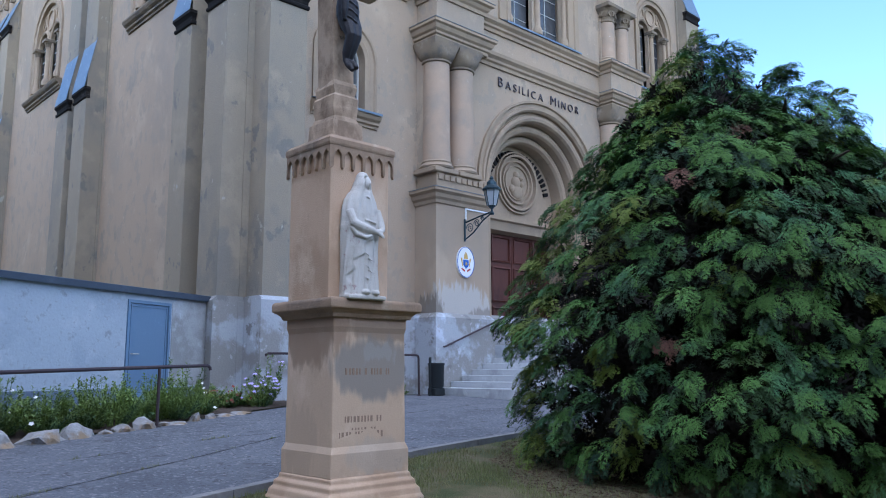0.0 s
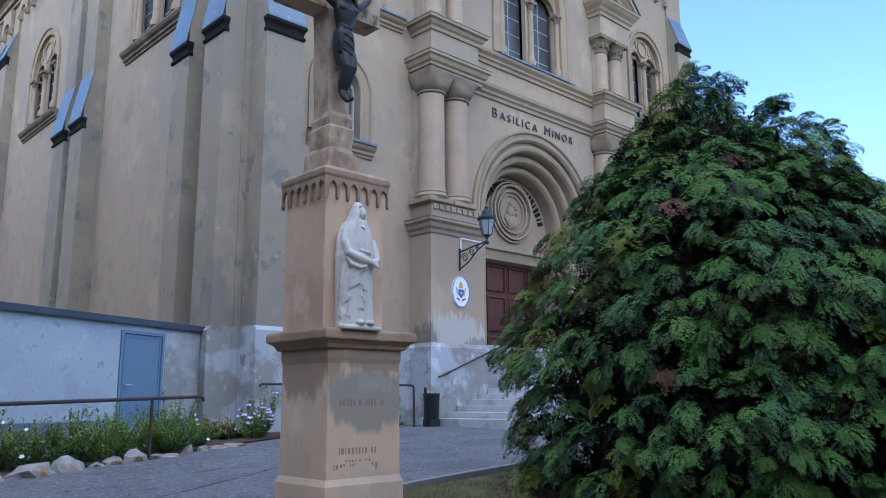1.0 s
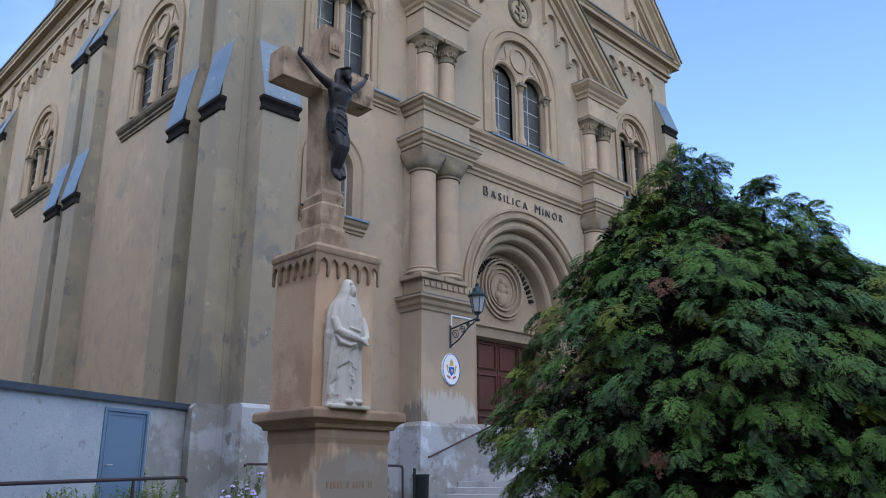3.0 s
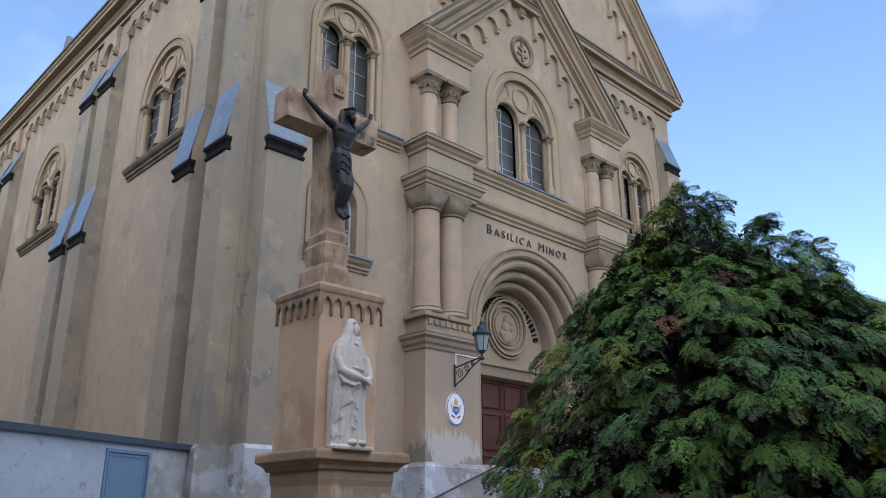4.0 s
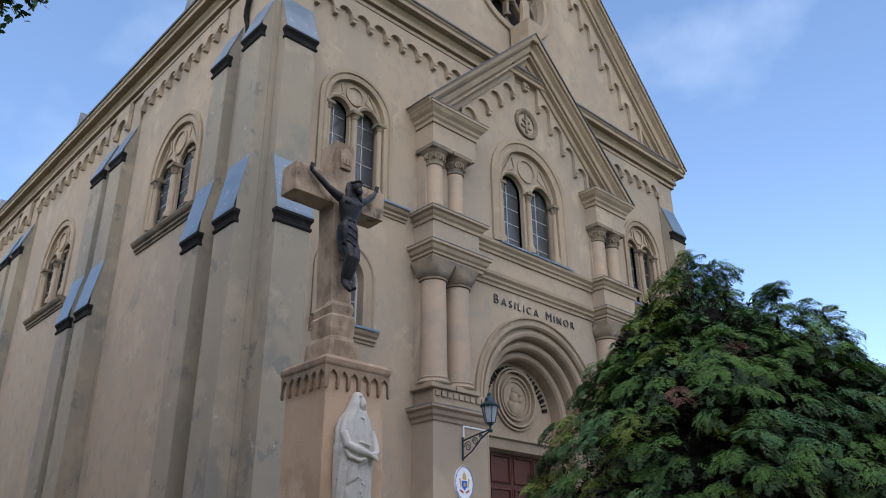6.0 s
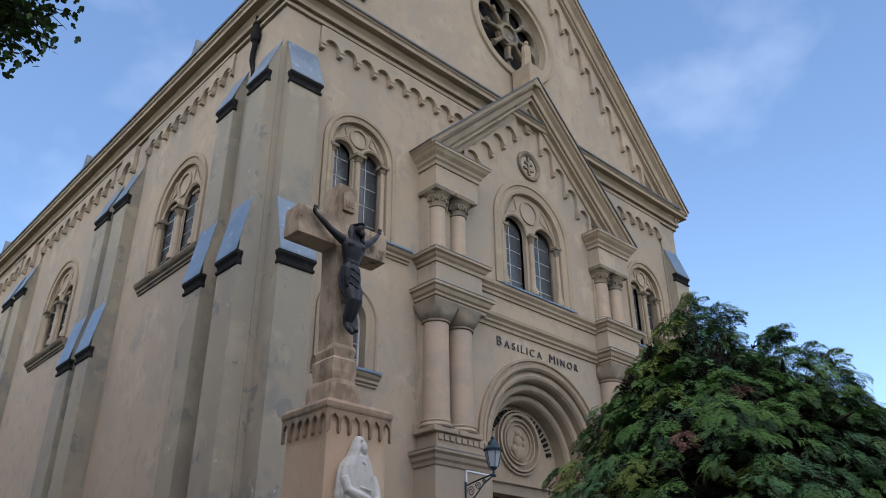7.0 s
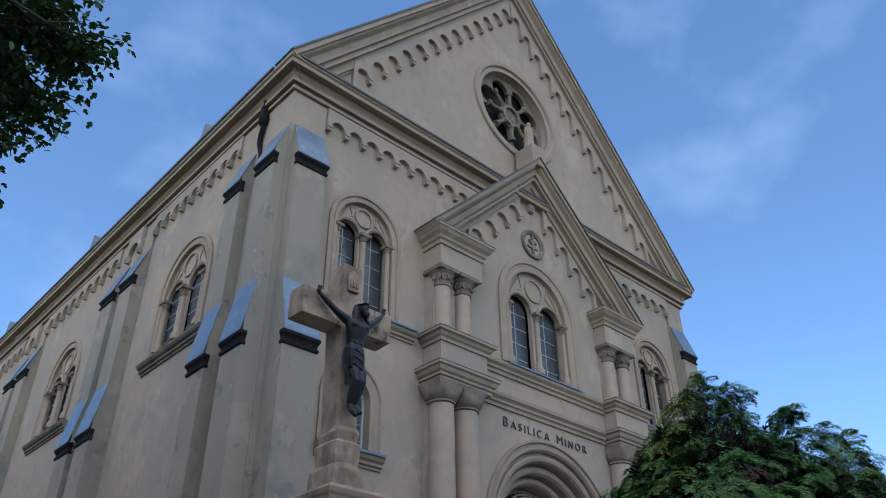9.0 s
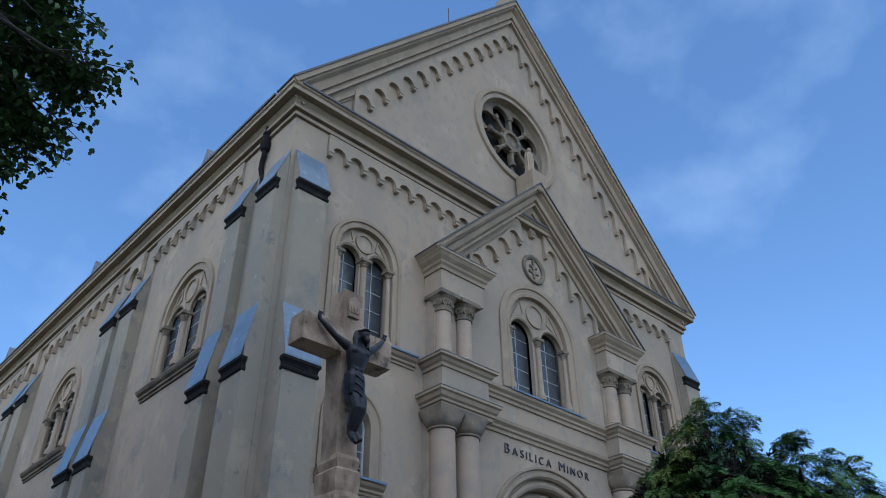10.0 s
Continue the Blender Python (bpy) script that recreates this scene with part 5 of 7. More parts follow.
# ---- blue-white yard wall with its door ----
WD = Vector((-0.916, -0.401, 0)).normalized()
WO = Vector((8.15, 16.25, 0))
YARD = Matrix(((WD.x, -0.401, 0, WO.x), (WD.y, 0.916, 0, WO.y), (0, 0, 1, 0), (0, 0, 0, 1))) @ Matrix.Diagonal((1, -1, 1, 1))
DR0, DR1 = 1.16, 2.33
wall = solid(B(), [[(-0.05, 0.3), (13.0, 0.3), (13.0, 3.11), (-0.05, 3.11)], [(DR0, 0.85), (DR1, 0.85), (DR1, 2.98), (DR0, 2.98)]], -0.3, 0, YARD)
single("wall_yard", wall, WHITEWALL, WO, "blue-white painted yard wall with peeling patches", "wall", kind="structure")
single("wall_cement_patch", solid(B(), [[(-0.04, 1.3), (1.1, 1.3), (1.1, 3.0), (0.9, 3.1), (-0.04, 3.1)]], 0.0, 0.006, YARD), WALLPATCH, WO, "cement-patched part of the wall", "wall", kind="structure")
bm = B()
for u0, u1 in ((-0.04, DR0 - 0.05), (DR1 + 0.05, 13.0)):
    solid(bm, [[(u0, 0.3), (u1, 0.3), (u1, 1.27), (u0, 1.27)]], 0.0, 0.03, YARD)
single("wall_dado", bm, DADO, WO, "slate-blue painted foot of the wall", "wall", kind="structure")
bm = B()
pr = [(-0.38, 3.11), (-0.38, 3.17), (0.0, 3.24), (0.09, 3.22), (0.09, 3.10), (0.07, 3.10), (0.07, 3.115)]
q0 = [bm.verts.new(YARD @ Vector((-0.08, o, z))) for o, z in pr]
q1 = [bm.verts.new(YARD @ Vector((13.0, o, z))) for o, z in pr]
bm.faces.new(q0)
bm.faces.new(q1[::-1])
for i in range(7):
    bm.faces.new((q0[i], q0[(i + 1) % 7], q1[(i + 1) % 7], q1[i]))
single("wall_coping", bm, COPING, WO, "dark blue sheet coping on the wall", "coping", kind="structure")
yd = thing("door_1", YARD @ Vector((1.7, 0, 0.9)), "flat blue painted metal yard door, closed", "door", kind="structure")
part("door_frame", sweep(B(), [(DR0, 0.8), (DR0, 2.98), (DR1, 2.98), (DR1, 0.8)], [(0.0, -0.1), (0.0, 0.03), (-0.06, 0.03), (-0.06, -0.1)], YARD), BLUEDOOR, yd)
leaf = part("door_leaf", solid(B(), [[(DR0 + 0.065, 0.9), (DR1 - 0.065, 0.9), (DR1 - 0.065, 2.91), (DR0 + 0.065, 2.91)]], -0.06, 0.0, YARD), BLUEDOOR, yd)
part("leaf_edge", sweep(B(), [(DR0 + 0.09, 0.95), (DR1 - 0.09, 0.95), (DR1 - 0.09, 2.885), (DR0 + 0.09, 2.885)], [(0, 0.0), (0, 0.014), (0.03, 0.014), (0.03, 0.0)], YARD, True), BLUEDOOR, leaf)
bm = B()
tube(bm, [YARD @ Vector((DR1 - 0.14, 0.01, 1.93)), YARD @ Vector((DR1 - 0.14, 0.06, 1.93)), YARD @ Vector((DR1 - 0.30, 0.06, 1.93))], 0.012, 6)
part("door_handle", bm, LEAD, leaf, "pale metal lever handle")
for zh in (1.2, 2.6):
    part("hinge", tube(B(), [YARD @ Vector((DR0 + 0.05, 0.03, zh)), YARD @ Vector((DR0 + 0.05, 0.03, zh + 0.14))], 0.02, 6), BLUEDOOR, leaf)

# ---- wayside cross ----
mon = thing("wayside_cross", (4.64, 6.34, 0.35), "tall weathered sandstone wayside cross on a stepped pedestal", "monument")


def slab(bm, x0, x1, y0, y1, prof):
    """A square block whose outline swells by the profile [(offset, z)]."""
    rings = []
    for o, z in prof:
        rings.append([bm.verts.new((x, y, z)) for x, y in ((x0 - o, y0 - o), (x1 + o, y0 - o), (x1 + o, y1 + o), (x0 - o, y1 + o))])
    for r0, r1 in zip(rings, rings[1:]):
        for i in range(4):
            bm.faces.new((r0[i], r0[(i + 1) % 4], r1[(i + 1) % 4], r1[i]))
    bm.faces.new(rings[0])
    bm.faces.new(rings[-1])
    return bm


def chip(bm, amount, seed, size=6.0):
    """Worn edges: a few cuts and a little unevenness."""
    bmesh.ops.recalc_face_normals(bm, faces=bm.faces[:])
    es = [e_ for e_ in bm.edges if e_.is_manifold and e_.calc_face_angle(0) > 0.5 and min(f.calc_area() for f in e_.link_faces) > 0.02]
    bmesh.ops.bevel(bm, geom=es, offset=0.012, segments=2, affect="EDGES", profile=0.6)
    bmesh.ops.subdivide_edges(bm, edges=[e_ for e_ in bm.edges if e_.calc_length() > 0.12], cuts=3, use_grid_fill=True)
    for v in bm.verts:
        d = noise.noise_vector(v.co * size + Vector((seed, 0, 0)))
        v.co += d * amount
    return bm


bm = slab(B(), 4.22, 5.08, 5.93, 6.72, [(0.13, 0.2), (0.13, 0.42), (0.11, 0.45), (0.10, 0.50), (0.07, 0.53), (0.07, 0.57), (0.035, 0.60), (0.035, 0.635), (0.0, 0.66)])
part("base", chip(bm, 0.005, 1), SANDSTONE, mon, "moulded foot with a chipped stone edge")
bm = slab(B(), 4.22, 5.08, 5.94, 6.71, [(0.025, 0.64), (0.025, 0.86), (0.0, 0.92), (-0.005, 1.95), (0.008, 2.0), (0.008, 2.10)])
die = part("die", chip(bm, 0.004, 2, 4), DIESTONE, mon, "pedestal block stained grey and brown")
bm = slab(B(), 4.20, 5.10, 5.92, 6.74, [(0.0, 2.085), (0.02, 2.09), (0.03, 2.12), (0.06, 2.15), (0.095, 2.165), (0.095, 2.235), (0.08, 2.26)])
part("cap_slab", chip(bm, 0.004, 3), SANDDARK, mon, "darkened overhanging slab")
bm = slab(B(), 4.15, 4.85, 5.94, 6.61, [(0.0, 2.25), (0.0, 3.70)])
part("block", chip(bm, 0.004, 4, 3), SANDSTONE, mon, "square block behind the figure")
# frieze of little pointed arches round the block's top
fr = B()


def pointed(u0, n, w, m):
    loops = []
    for i in range(n):
        c = u0 + (i + 0.5) * w
        h = w * 0.39
        loops.append([(c - h, 3.50), (c - h, 3.57)] + [(c - h * math.cos(k * math.pi / 8), 3.57 + 0.075 * math.sin(k * math.pi / 8) ** 0.8) for k in range(1, 4)] + [(c, 3.66)] + [(c + h * math.cos((4 - k) * math.pi / 8), 3.57 + 0.075 * math.sin((4 - k) * math.pi / 8) ** 0.8) for k in range(1, 4)] + [(c + h, 3.57), (c + h, 3.50)])
    for i in range(n + 1):
        c = u0 + i * w
        a_ = loops[i - 1] if i > 0 else None
        b_ = loops[i] if i < n else None
        left = [(p[0], p[1]) for p in (a_[5:] if a_ else [(c, 3.66), (c, 3.50)])]
        right = [(p[0], p[1]) for p in (b_[:6] if b_ else [(c, 3.50), (c, 3.66)])]
        poly = left + [(c, 3.475)] + right + [(right[-1][0], 3.75), (left[0][0], 3.75)]
        solid(fr, [poly], 0.0, 0.035, m)


pointed(4.152, 6, 0.735 / 6, FRONT(5.94))
pointed(5.905, 6, 0.74 / 6, FLANK(4.15))
slab(fr, 4.14, 4.86, 5.93, 6.62, [(0.03, 3.70), (0.035, 3.72), (0.035, 3.76), (0.0, 3.80)])
part("arched_frieze", fr, SANDDARK, mon, "carved frieze of pointed arches")
bm = slab(B(), 4.37, 4.69, 6.22, 6.60, [(0.035, 3.76), (0.02, 4.06), (-0.005, 4.07), (-0.02, 4.12), (-0.008, 4.2), (-0.005, 4.33), (-0.03, 4.36), (-0.015, 4.44), (-0.035, 4.5)])
part("cross_foot", chip(bm, 0.013, 5), CROSSSTONE, mon, "stepped foot of the cross")
bm = B()
cr = [(4.40, 4.45), (4.66, 4.45), (4.64, 5.61), (5.06, 5.61), (5.06, 5.95), (4.64, 5.95), (4.61, 6.40), (4.36, 6.40), (4.36, 5.95), (3.87, 5.95), (3.87, 5.61), (4.37, 5.61)]
solid(bm, [cr], -0.27, 0.0, FRONT(6.28))
cross = part("cross", chip(bm, 0.007, 6, 5), CROSSSTONE, mon, "plain stone cross")
bm = B()
solid(bm, [[(4.42, 6.06), (4.56, 6.06), (4.57, 6.27), (4.49, 6.33), (4.41, 6.27)]], 0.0, 0.03, FRONT(6.28))
for k in range(3):
    solid(bm, [[(4.44 + k * 0.04, 6.11), (4.465 + k * 0.04, 6.11), (4.465 + k * 0.04, 6.18), (4.44 + k * 0.04, 6.18)]], 0.03, 0.042, FRONT(6.28))
part("title_tablet", bm, SANDDARK, cross, "small carved tablet")
# worn inscription on the pedestal: plain bars
rnd = random.Random(5)
for z, u0, u1, h in ((1.56, 4.36, 4.92, 0.06), (1.13, 4.36, 4.80, 0.055), (1.06, 4.44, 4.72, 0.02), (0.985, 4.30, 4.78, 0.06)):
    u = u0
    while u < u1:
        w = rnd.uniform(0.012, 0.026)
        part("worn_letter", solid(B(), [[(u, z), (u + w, z), (u + w, z + h), (u, z + h)]], -0.02, 0.005, FRONT(5.945)), CARVED, die)
        u += w + rnd.choice((0.014, 0.018, 0.022, 0.05))

# robed white figure on the pedestal: veil, cloak and skirt as layers of one skin
G = FRONT(5.895) @ Matrix.Translation((4.49, 0, 2.27)) @ Matrix.Diagonal((1.0, 0.78, 1.01, 1.0))
ROBE = [(0.0, 0.205, 0.13, 0.0), (0.06, 0.20, 0.128, 0.0), (0.26, 0.192, 0.122, -0.01), (0.44, 0.192, 0.125, -0.015), (0.62, 0.200, 0.132, -0.015), (0.72, 0.198, 0.13, -0.02), (0.82, 0.186, 0.12, -0.025), (0.90, 0.165, 0.11, -0.025), (0.96, 0.135, 0.10, -0.02), (1.0, 0.105, 0.092, -0.012), (1.05, 0.084, 0.086, -0.005), (1.10, 0.077, 0.084, 0.0), (1.15, 0.066, 0.074, 0.0), (1.185, 0.045, 0.05, 0.0), (1.2, 0.015, 0.015, 0.0)]


def step(a_, b_, v):
    v = min(1.0, max(0.0, (v - a_) / (b_ - a_)))
    return v * v * (3 - 2 * v)


def robe_at(h):
    for p, q in zip(ROBE, ROBE[1:]):
        if p[0] <= h <= q[0]:
            f_ = step(0, 1, (h - p[0]) / (q[0] - p[0])) * 0.4 + 0.6 * (h - p[0]) / (q[0] - p[0])
            return [a_ + (b_ - a_) * f_ for a_, b_ in zip(p[1:], q[1:])]


bm = B()
NR, NT, rings = 170, 180, []
for r_ in range(NR):
    h = 1.2 * r_ / (NR - 1)
    ru, ro, cu = robe_at(h)
    ring = []
    for k in range(NT):
        t = 360.0 * k / NT
        a_ = radians(t)
        skirt = 1 - step(0.55, 0.66, h)
        # the skirt's folds fall from the right hip and fan out to the left
        ph = (t - 60) / (18 + 10 * (0.62 - h)) * 2.2
        fold = 0.016 * (abs(math.sin(ph * 1.55 + 1.2 * h)) ** 0.6 - 0.6) * skirt * (0.35 + 0.65 * step(0.6, 0.2, h))
        # cloak over the left side, its hem rising from the foot to the right hand in steps
        hem = 150 - 75 * step(0.12, 0.62, h) + 9 * math.sin(h * 42)
        fold += (0.020 * step(hem - 5, hem + 5, t) * (1 - step(225, 245, t)) + 0.006 * math.sin(t * 0.16 + 5 * h)) * (1 - step(0.60, 0.72, h))
        # veil hanging from the head over both shoulders, open in front
        edge = 118 - 12 * step(0.62, 1.0, h)
        veil = step(0.60, 0.66, h) * (step(edge - 4, edge + 4, t) + (1 - step(48, 58, t)) * step(0.78, 0.84, h))
        fold += 0.015 * veil * (1 - step(1.05, 1.15, h)) + 0.005 * math.sin(t * 0.21 - 6 * h) * step(0.5, 0.7, h) * (1 - step(0.9, 1.0, h))
        # face opening of the hood
        if 1.0 < h < 1.16:
            fold -= 0.034 * step(42, 50, t) * (1 - step(100, 108, t)) * step(1.0, 1.03, h) * (1 - step(1.135, 1.16, h))
        ring.append(bm.verts.new(G @ Vector((cu + (ru + fold) * math.cos(a_), (ro + fold) * math.sin(a_), h))))
    rings.append(ring)
for r0, r1 in zip(rings, rings[1:]):
    for k in range(NT):
        bm.faces.new((r0[k], r0[(k + 1) % NT], r1[(k + 1) % NT], r1[k]))
bm.faces.new(rings[0][::-1])
bm.faces.new(rings[-1])
blob(bm, G, (0.030, 0.056, 1.085), (0.036, 0.040, 0.060), 3)
blob(bm, G, (0.040, 0.098, 1.082), (0.007, 0.010, 0.018), 1)
tube(bm, [G @ Vector(p) for p in ((0.022, 0.03, 1.04), (0.018, 0.04, 0.98), (0.005, 0.06, 0.93))], [0.028, 0.028, 0.05], 10)
for pts, r in (([(-0.18, 0.06, 0.80), (-0.16, 0.10, 0.68), (-0.08, 0.145, 0.645), (0.03, 0.155, 0.625), (0.10, 0.16, 0.605)], [0.04, 0.05, 0.046, 0.034, 0.022]), ([(0.155, 0.04, 0.84), (0.180, 0.07, 0.72), (0.175, 0.11, 0.65), (0.14, 0.14, 0.62), (0.09, 0.16, 0.625)], [0.034, 0.040, 0.034, 0.026, 0.020])):
    tube(bm, [G @ Vector(p) for p in pts], r, 12)
blob(bm, G, (0.125, 0.165, 0.595), (0.034, 0.024, 0.026))
for k in range(4):
    tube(bm, [G @ Vector(p) for p in ((0.10 + 0.012 * k, 0.178, 0.605), (0.125 + 0.010 * k, 0.185, 0.58), (0.135 + 0.009 * k, 0.18, 0.56))], 0.007, 6)
# sleeve loop and girdle
tube(bm, [G @ Vector(p) for p in ((-0.19, 0.08, 0.66), (-0.14, 0.14, 0.575), (-0.05, 0.165, 0.55), (0.02, 0.175, 0.575))], [0.016, 0.022, 0.02, 0.012], 8)
tube(bm, [G @ Vector(p) for p in ((-0.04, 0.135, 0.72), (0.03, 0.145, 0.71), (0.10, 0.13, 0.70))], 0.011, 6)
for k in range(5):
    z = 0.40 - 0.055 * k
    u = -0.005 + (0.035 if k % 2 else -0.02)
    tube(bm, [G @ Vector(p) for p in ((u - 0.03, 0.142, z + 0.02), (u, 0.152, z), (u + 0.035, 0.145, z - 0.012))], [0.005, 0.008, 0.004], 6)
for q in (-0.02, 0.09):
    blob(bm, G, (q, 0.135, 0.045), (0.045, 0.055, 0.028))
box(bm, 4.27, 4.71, 5.78, 5.94, 2.25, 2.29, 0.008)
single("robed_statue", bm, MARBLE, (4.49, 5.895, 2.265), "whitish stone figure in a long veil standing on the pedestal", "statue", soft=True)
fuse(bpy.data.objects["robed_statue"], 0.0055)

# dark figure on the cross
bm = B()
I4 = Matrix.Identity(4)
Yc = 6.17


def limb(pts, r, n=10):
    tube(bm, pts, r, n)


# arms, nailed to the beam
limb([(4.03, 6.25, 5.89), (4.07, 6.225, 5.84), (4.14, 6.20, 5.775), (4.21, 6.185, 5.71), (4.29, 6.175, 5.665), (4.375, 6.17, 5.63)], [0.020, 0.026, 0.036, 0.036, 0.046, 0.058])
limb([(4.91, 6.25, 5.92), (4.87, 6.225, 5.865), (4.81, 6.20, 5.80), (4.75, 6.185, 5.735), (4.69, 6.175, 5.685), (4.615, 6.17, 5.64)], [0.020, 0.026, 0.036, 0.036, 0.046, 0.058])
for u, z in ((4.03, 5.90), (4.91, 5.93)):
    blob(bm, I4, (u, 6.235, z), (0.026, 0.022, 0.030))
    for k in range(4):
        limb([(u - 0.02 + 0.013 * k, 6.225, z + 0.02), (u - 0.022 + 0.015 * k, 6.215, z + 0.05)], [0.008, 0.006], 6)
# trunk of the body
rows = [(5.16, 4.49, Yc, 0.098, 0.082), (5.26, 4.488, Yc, 0.102, 0.082), (5.34, 4.49, Yc, 0.090, 0.070), (5.41, 4.495, Yc - 0.005, 0.098, 0.075), (5.48, 4.497, Yc - 0.012, 0.122, 0.088), (5.55, 4.50, Yc - 0.018, 0.142, 0.094), (5.61, 4.502, Yc - 0.012, 0.150, 0.084), (5.65, 4.505, Yc, 0.120, 0.066), (5.69, 4.507, Yc - 0.01, 0.060, 0.050), (5.73, 4.51, Yc - 0.025, 0.042, 0.042)]
robed(bm, refine(rows, 4), lambda h: 0.0, 0.05, 2, I4)
for du in (-0.062, 0.062):
    blob(bm, I4, (4.50 + du, Yc - 0.075, 5.565), (0.058, 0.036, 0.042))
for k in range(3):
    for du in (-0.028, 0.028):
        blob(bm, I4, (4.495 + du, Yc - 0.062, 5.37 + 0.048 * k), (0.026, 0.022, 0.024), 1)
# loincloth, wound and knotted at one hip
rows = [(5.02, 4.515, Yc, 0.098, 0.085), (5.08, 4.505, Yc, 0.112, 0.092), (5.16, 4.492, Yc, 0.122, 0.10), (5.24, 4.488, Yc, 0.124, 0.10), (5.31, 4.487, Yc, 0.116, 0.092), (5.34, 4.487, Yc, 0.098, 0.076)]
robed(bm, refine(rows, 5), lambda h: 0.6, 0.05, 7, I4)
for k in range(3):
    z = 5.29 - 0.085 * k
    limb([(4.39, Yc - 0.055, z + 0.02), (4.45, Yc - 0.10, z - 0.015), (4.53, Yc - 0.10, z - 0.05), (4.60, Yc - 0.045, z - 0.07)], [0.008, 0.010, 0.010, 0.006], 6)
limb([(4.40, Yc - 0.075, 5.33), (4.385, Yc - 0.085, 5.26), (4.385, Yc - 0.08, 5.17), (4.395, Yc - 0.07, 5.07)], [0.03, 0.04, 0.036, 0.022])
# legs, one foot over the other
limb([(4.455, Yc, 5.12), (4.468, Yc - 0.045, 5.02), (4.478, Yc - 0.075, 4.93), (4.476, Yc - 0.045, 4.84), (4.474, Yc - 0.015, 4.76), (4.476, Yc + 0.0, 4.69), (4.482, Yc - 0.03, 4.64)], [0.078, 0.074, 0.060, 0.056, 0.050, 0.036, 0.034])
limb([(4.545, Yc, 5.12), (4.55, Yc - 0.04, 5.02), (4.542, Yc - 0.07, 4.93), (4.528, Yc - 0.04, 4.84), (4.518, Yc - 0.015, 4.76), (4.508, Yc + 0.0, 4.69), (4.505, Yc - 0.03, 4.64)], [0.078, 0.074, 0.060, 0.056, 0.050, 0.036, 0.034])
limb([(4.48, Yc - 0.02, 4.65), (4.482, Yc - 0.07, 4.60), (4.488, Yc - 0.10, 4.555)], [0.036, 0.036, 0.022])
limb([(4.51, Yc - 0.03, 4.66), (4.512, Yc - 0.09, 4.62), (4.515, Yc - 0.13, 4.575)], [0.036, 0.036, 0.022])
# head bent forward, hair, beard, crown of thorns
blob(bm, I4, (4.525, Yc - 0.06, 5.785), (0.060, 0.072, 0.080))
blob(bm, I4, (4.545, Yc - 0.115, 5.715), (0.034, 0.032, 0.045))
blob(bm, I4, (4.545, Yc - 0.132, 5.765), (0.010, 0.014, 0.020), 1)
blob(bm, I4, (4.543, Yc - 0.118, 5.80), (0.040, 0.016, 0.012), 1)
limb([(4.465, Yc - 0.03, 5.82), (4.45, Yc - 0.035, 5.73), (4.44, Yc - 0.055, 5.63)], [0.032, 0.040, 0.024])
limb([(4.585, Yc - 0.03, 5.82), (4.597, Yc - 0.035, 5.73), (4.598, Yc - 0.05, 5.65)], [0.028, 0.034, 0.022])
limb([(4.525 + 0.062 * math.cos(k), Yc - 0.06 + 0.074 * math.sin(k), 5.825 + 0.010 * math.sin(3 * k)) for k in [i * 0.42 for i in range(16)]], 0.013, 6)
single("cross_figure", bm, IRON, (4.5, 6.2, 5.2), "blackened metal figure fixed to the stone cross", "statue", soft=True)
fuse(bpy.data.objects["cross_figure"], 0.006)

# ---- plants ----
def raw_mesh(name, verts, faces, material):
    """A mesh from arrays; all faces have the same number of corners."""
    verts, faces = np.asarray(verts, dtype=np.float32), np.asarray(faces, dtype=np.int32)
    me = bpy.data.meshes.new(name)
    k = faces.shape[1]
    me.vertices.add(len(verts))
    me.vertices.foreach_set("co", verts.ravel())
    me.loops.add(faces.size)
    me.loops.foreach_set("vertex_index", faces.ravel())
    me.polygons.add(len(faces))
    me.polygons.foreach_set("loop_start", np.arange(0, faces.size, k, dtype=np.int32))
    me.update(calc_edges=True)
    me.validate()
    me.materials.append(material)
    return me


def scatter(template_v, template_f, mats):
    """Joins many placed copies of a small leaf shape: numpy arrays of 4x4 placements."""
    tv = np.c_[np.array(template_v), np.ones(len(template_v))]
    mats = np.array(mats)
    vs = np.einsum("nij,kj->nki", mats, tv)[:, :, :3].reshape(-1, 3)
    k = len(template_v)
    fs = (np.array(template_f)[None, :, :] + (np.arange(len(mats)) * k)[:, None, None]).reshape(-1, len(template_f[0]))
    return vs, fs


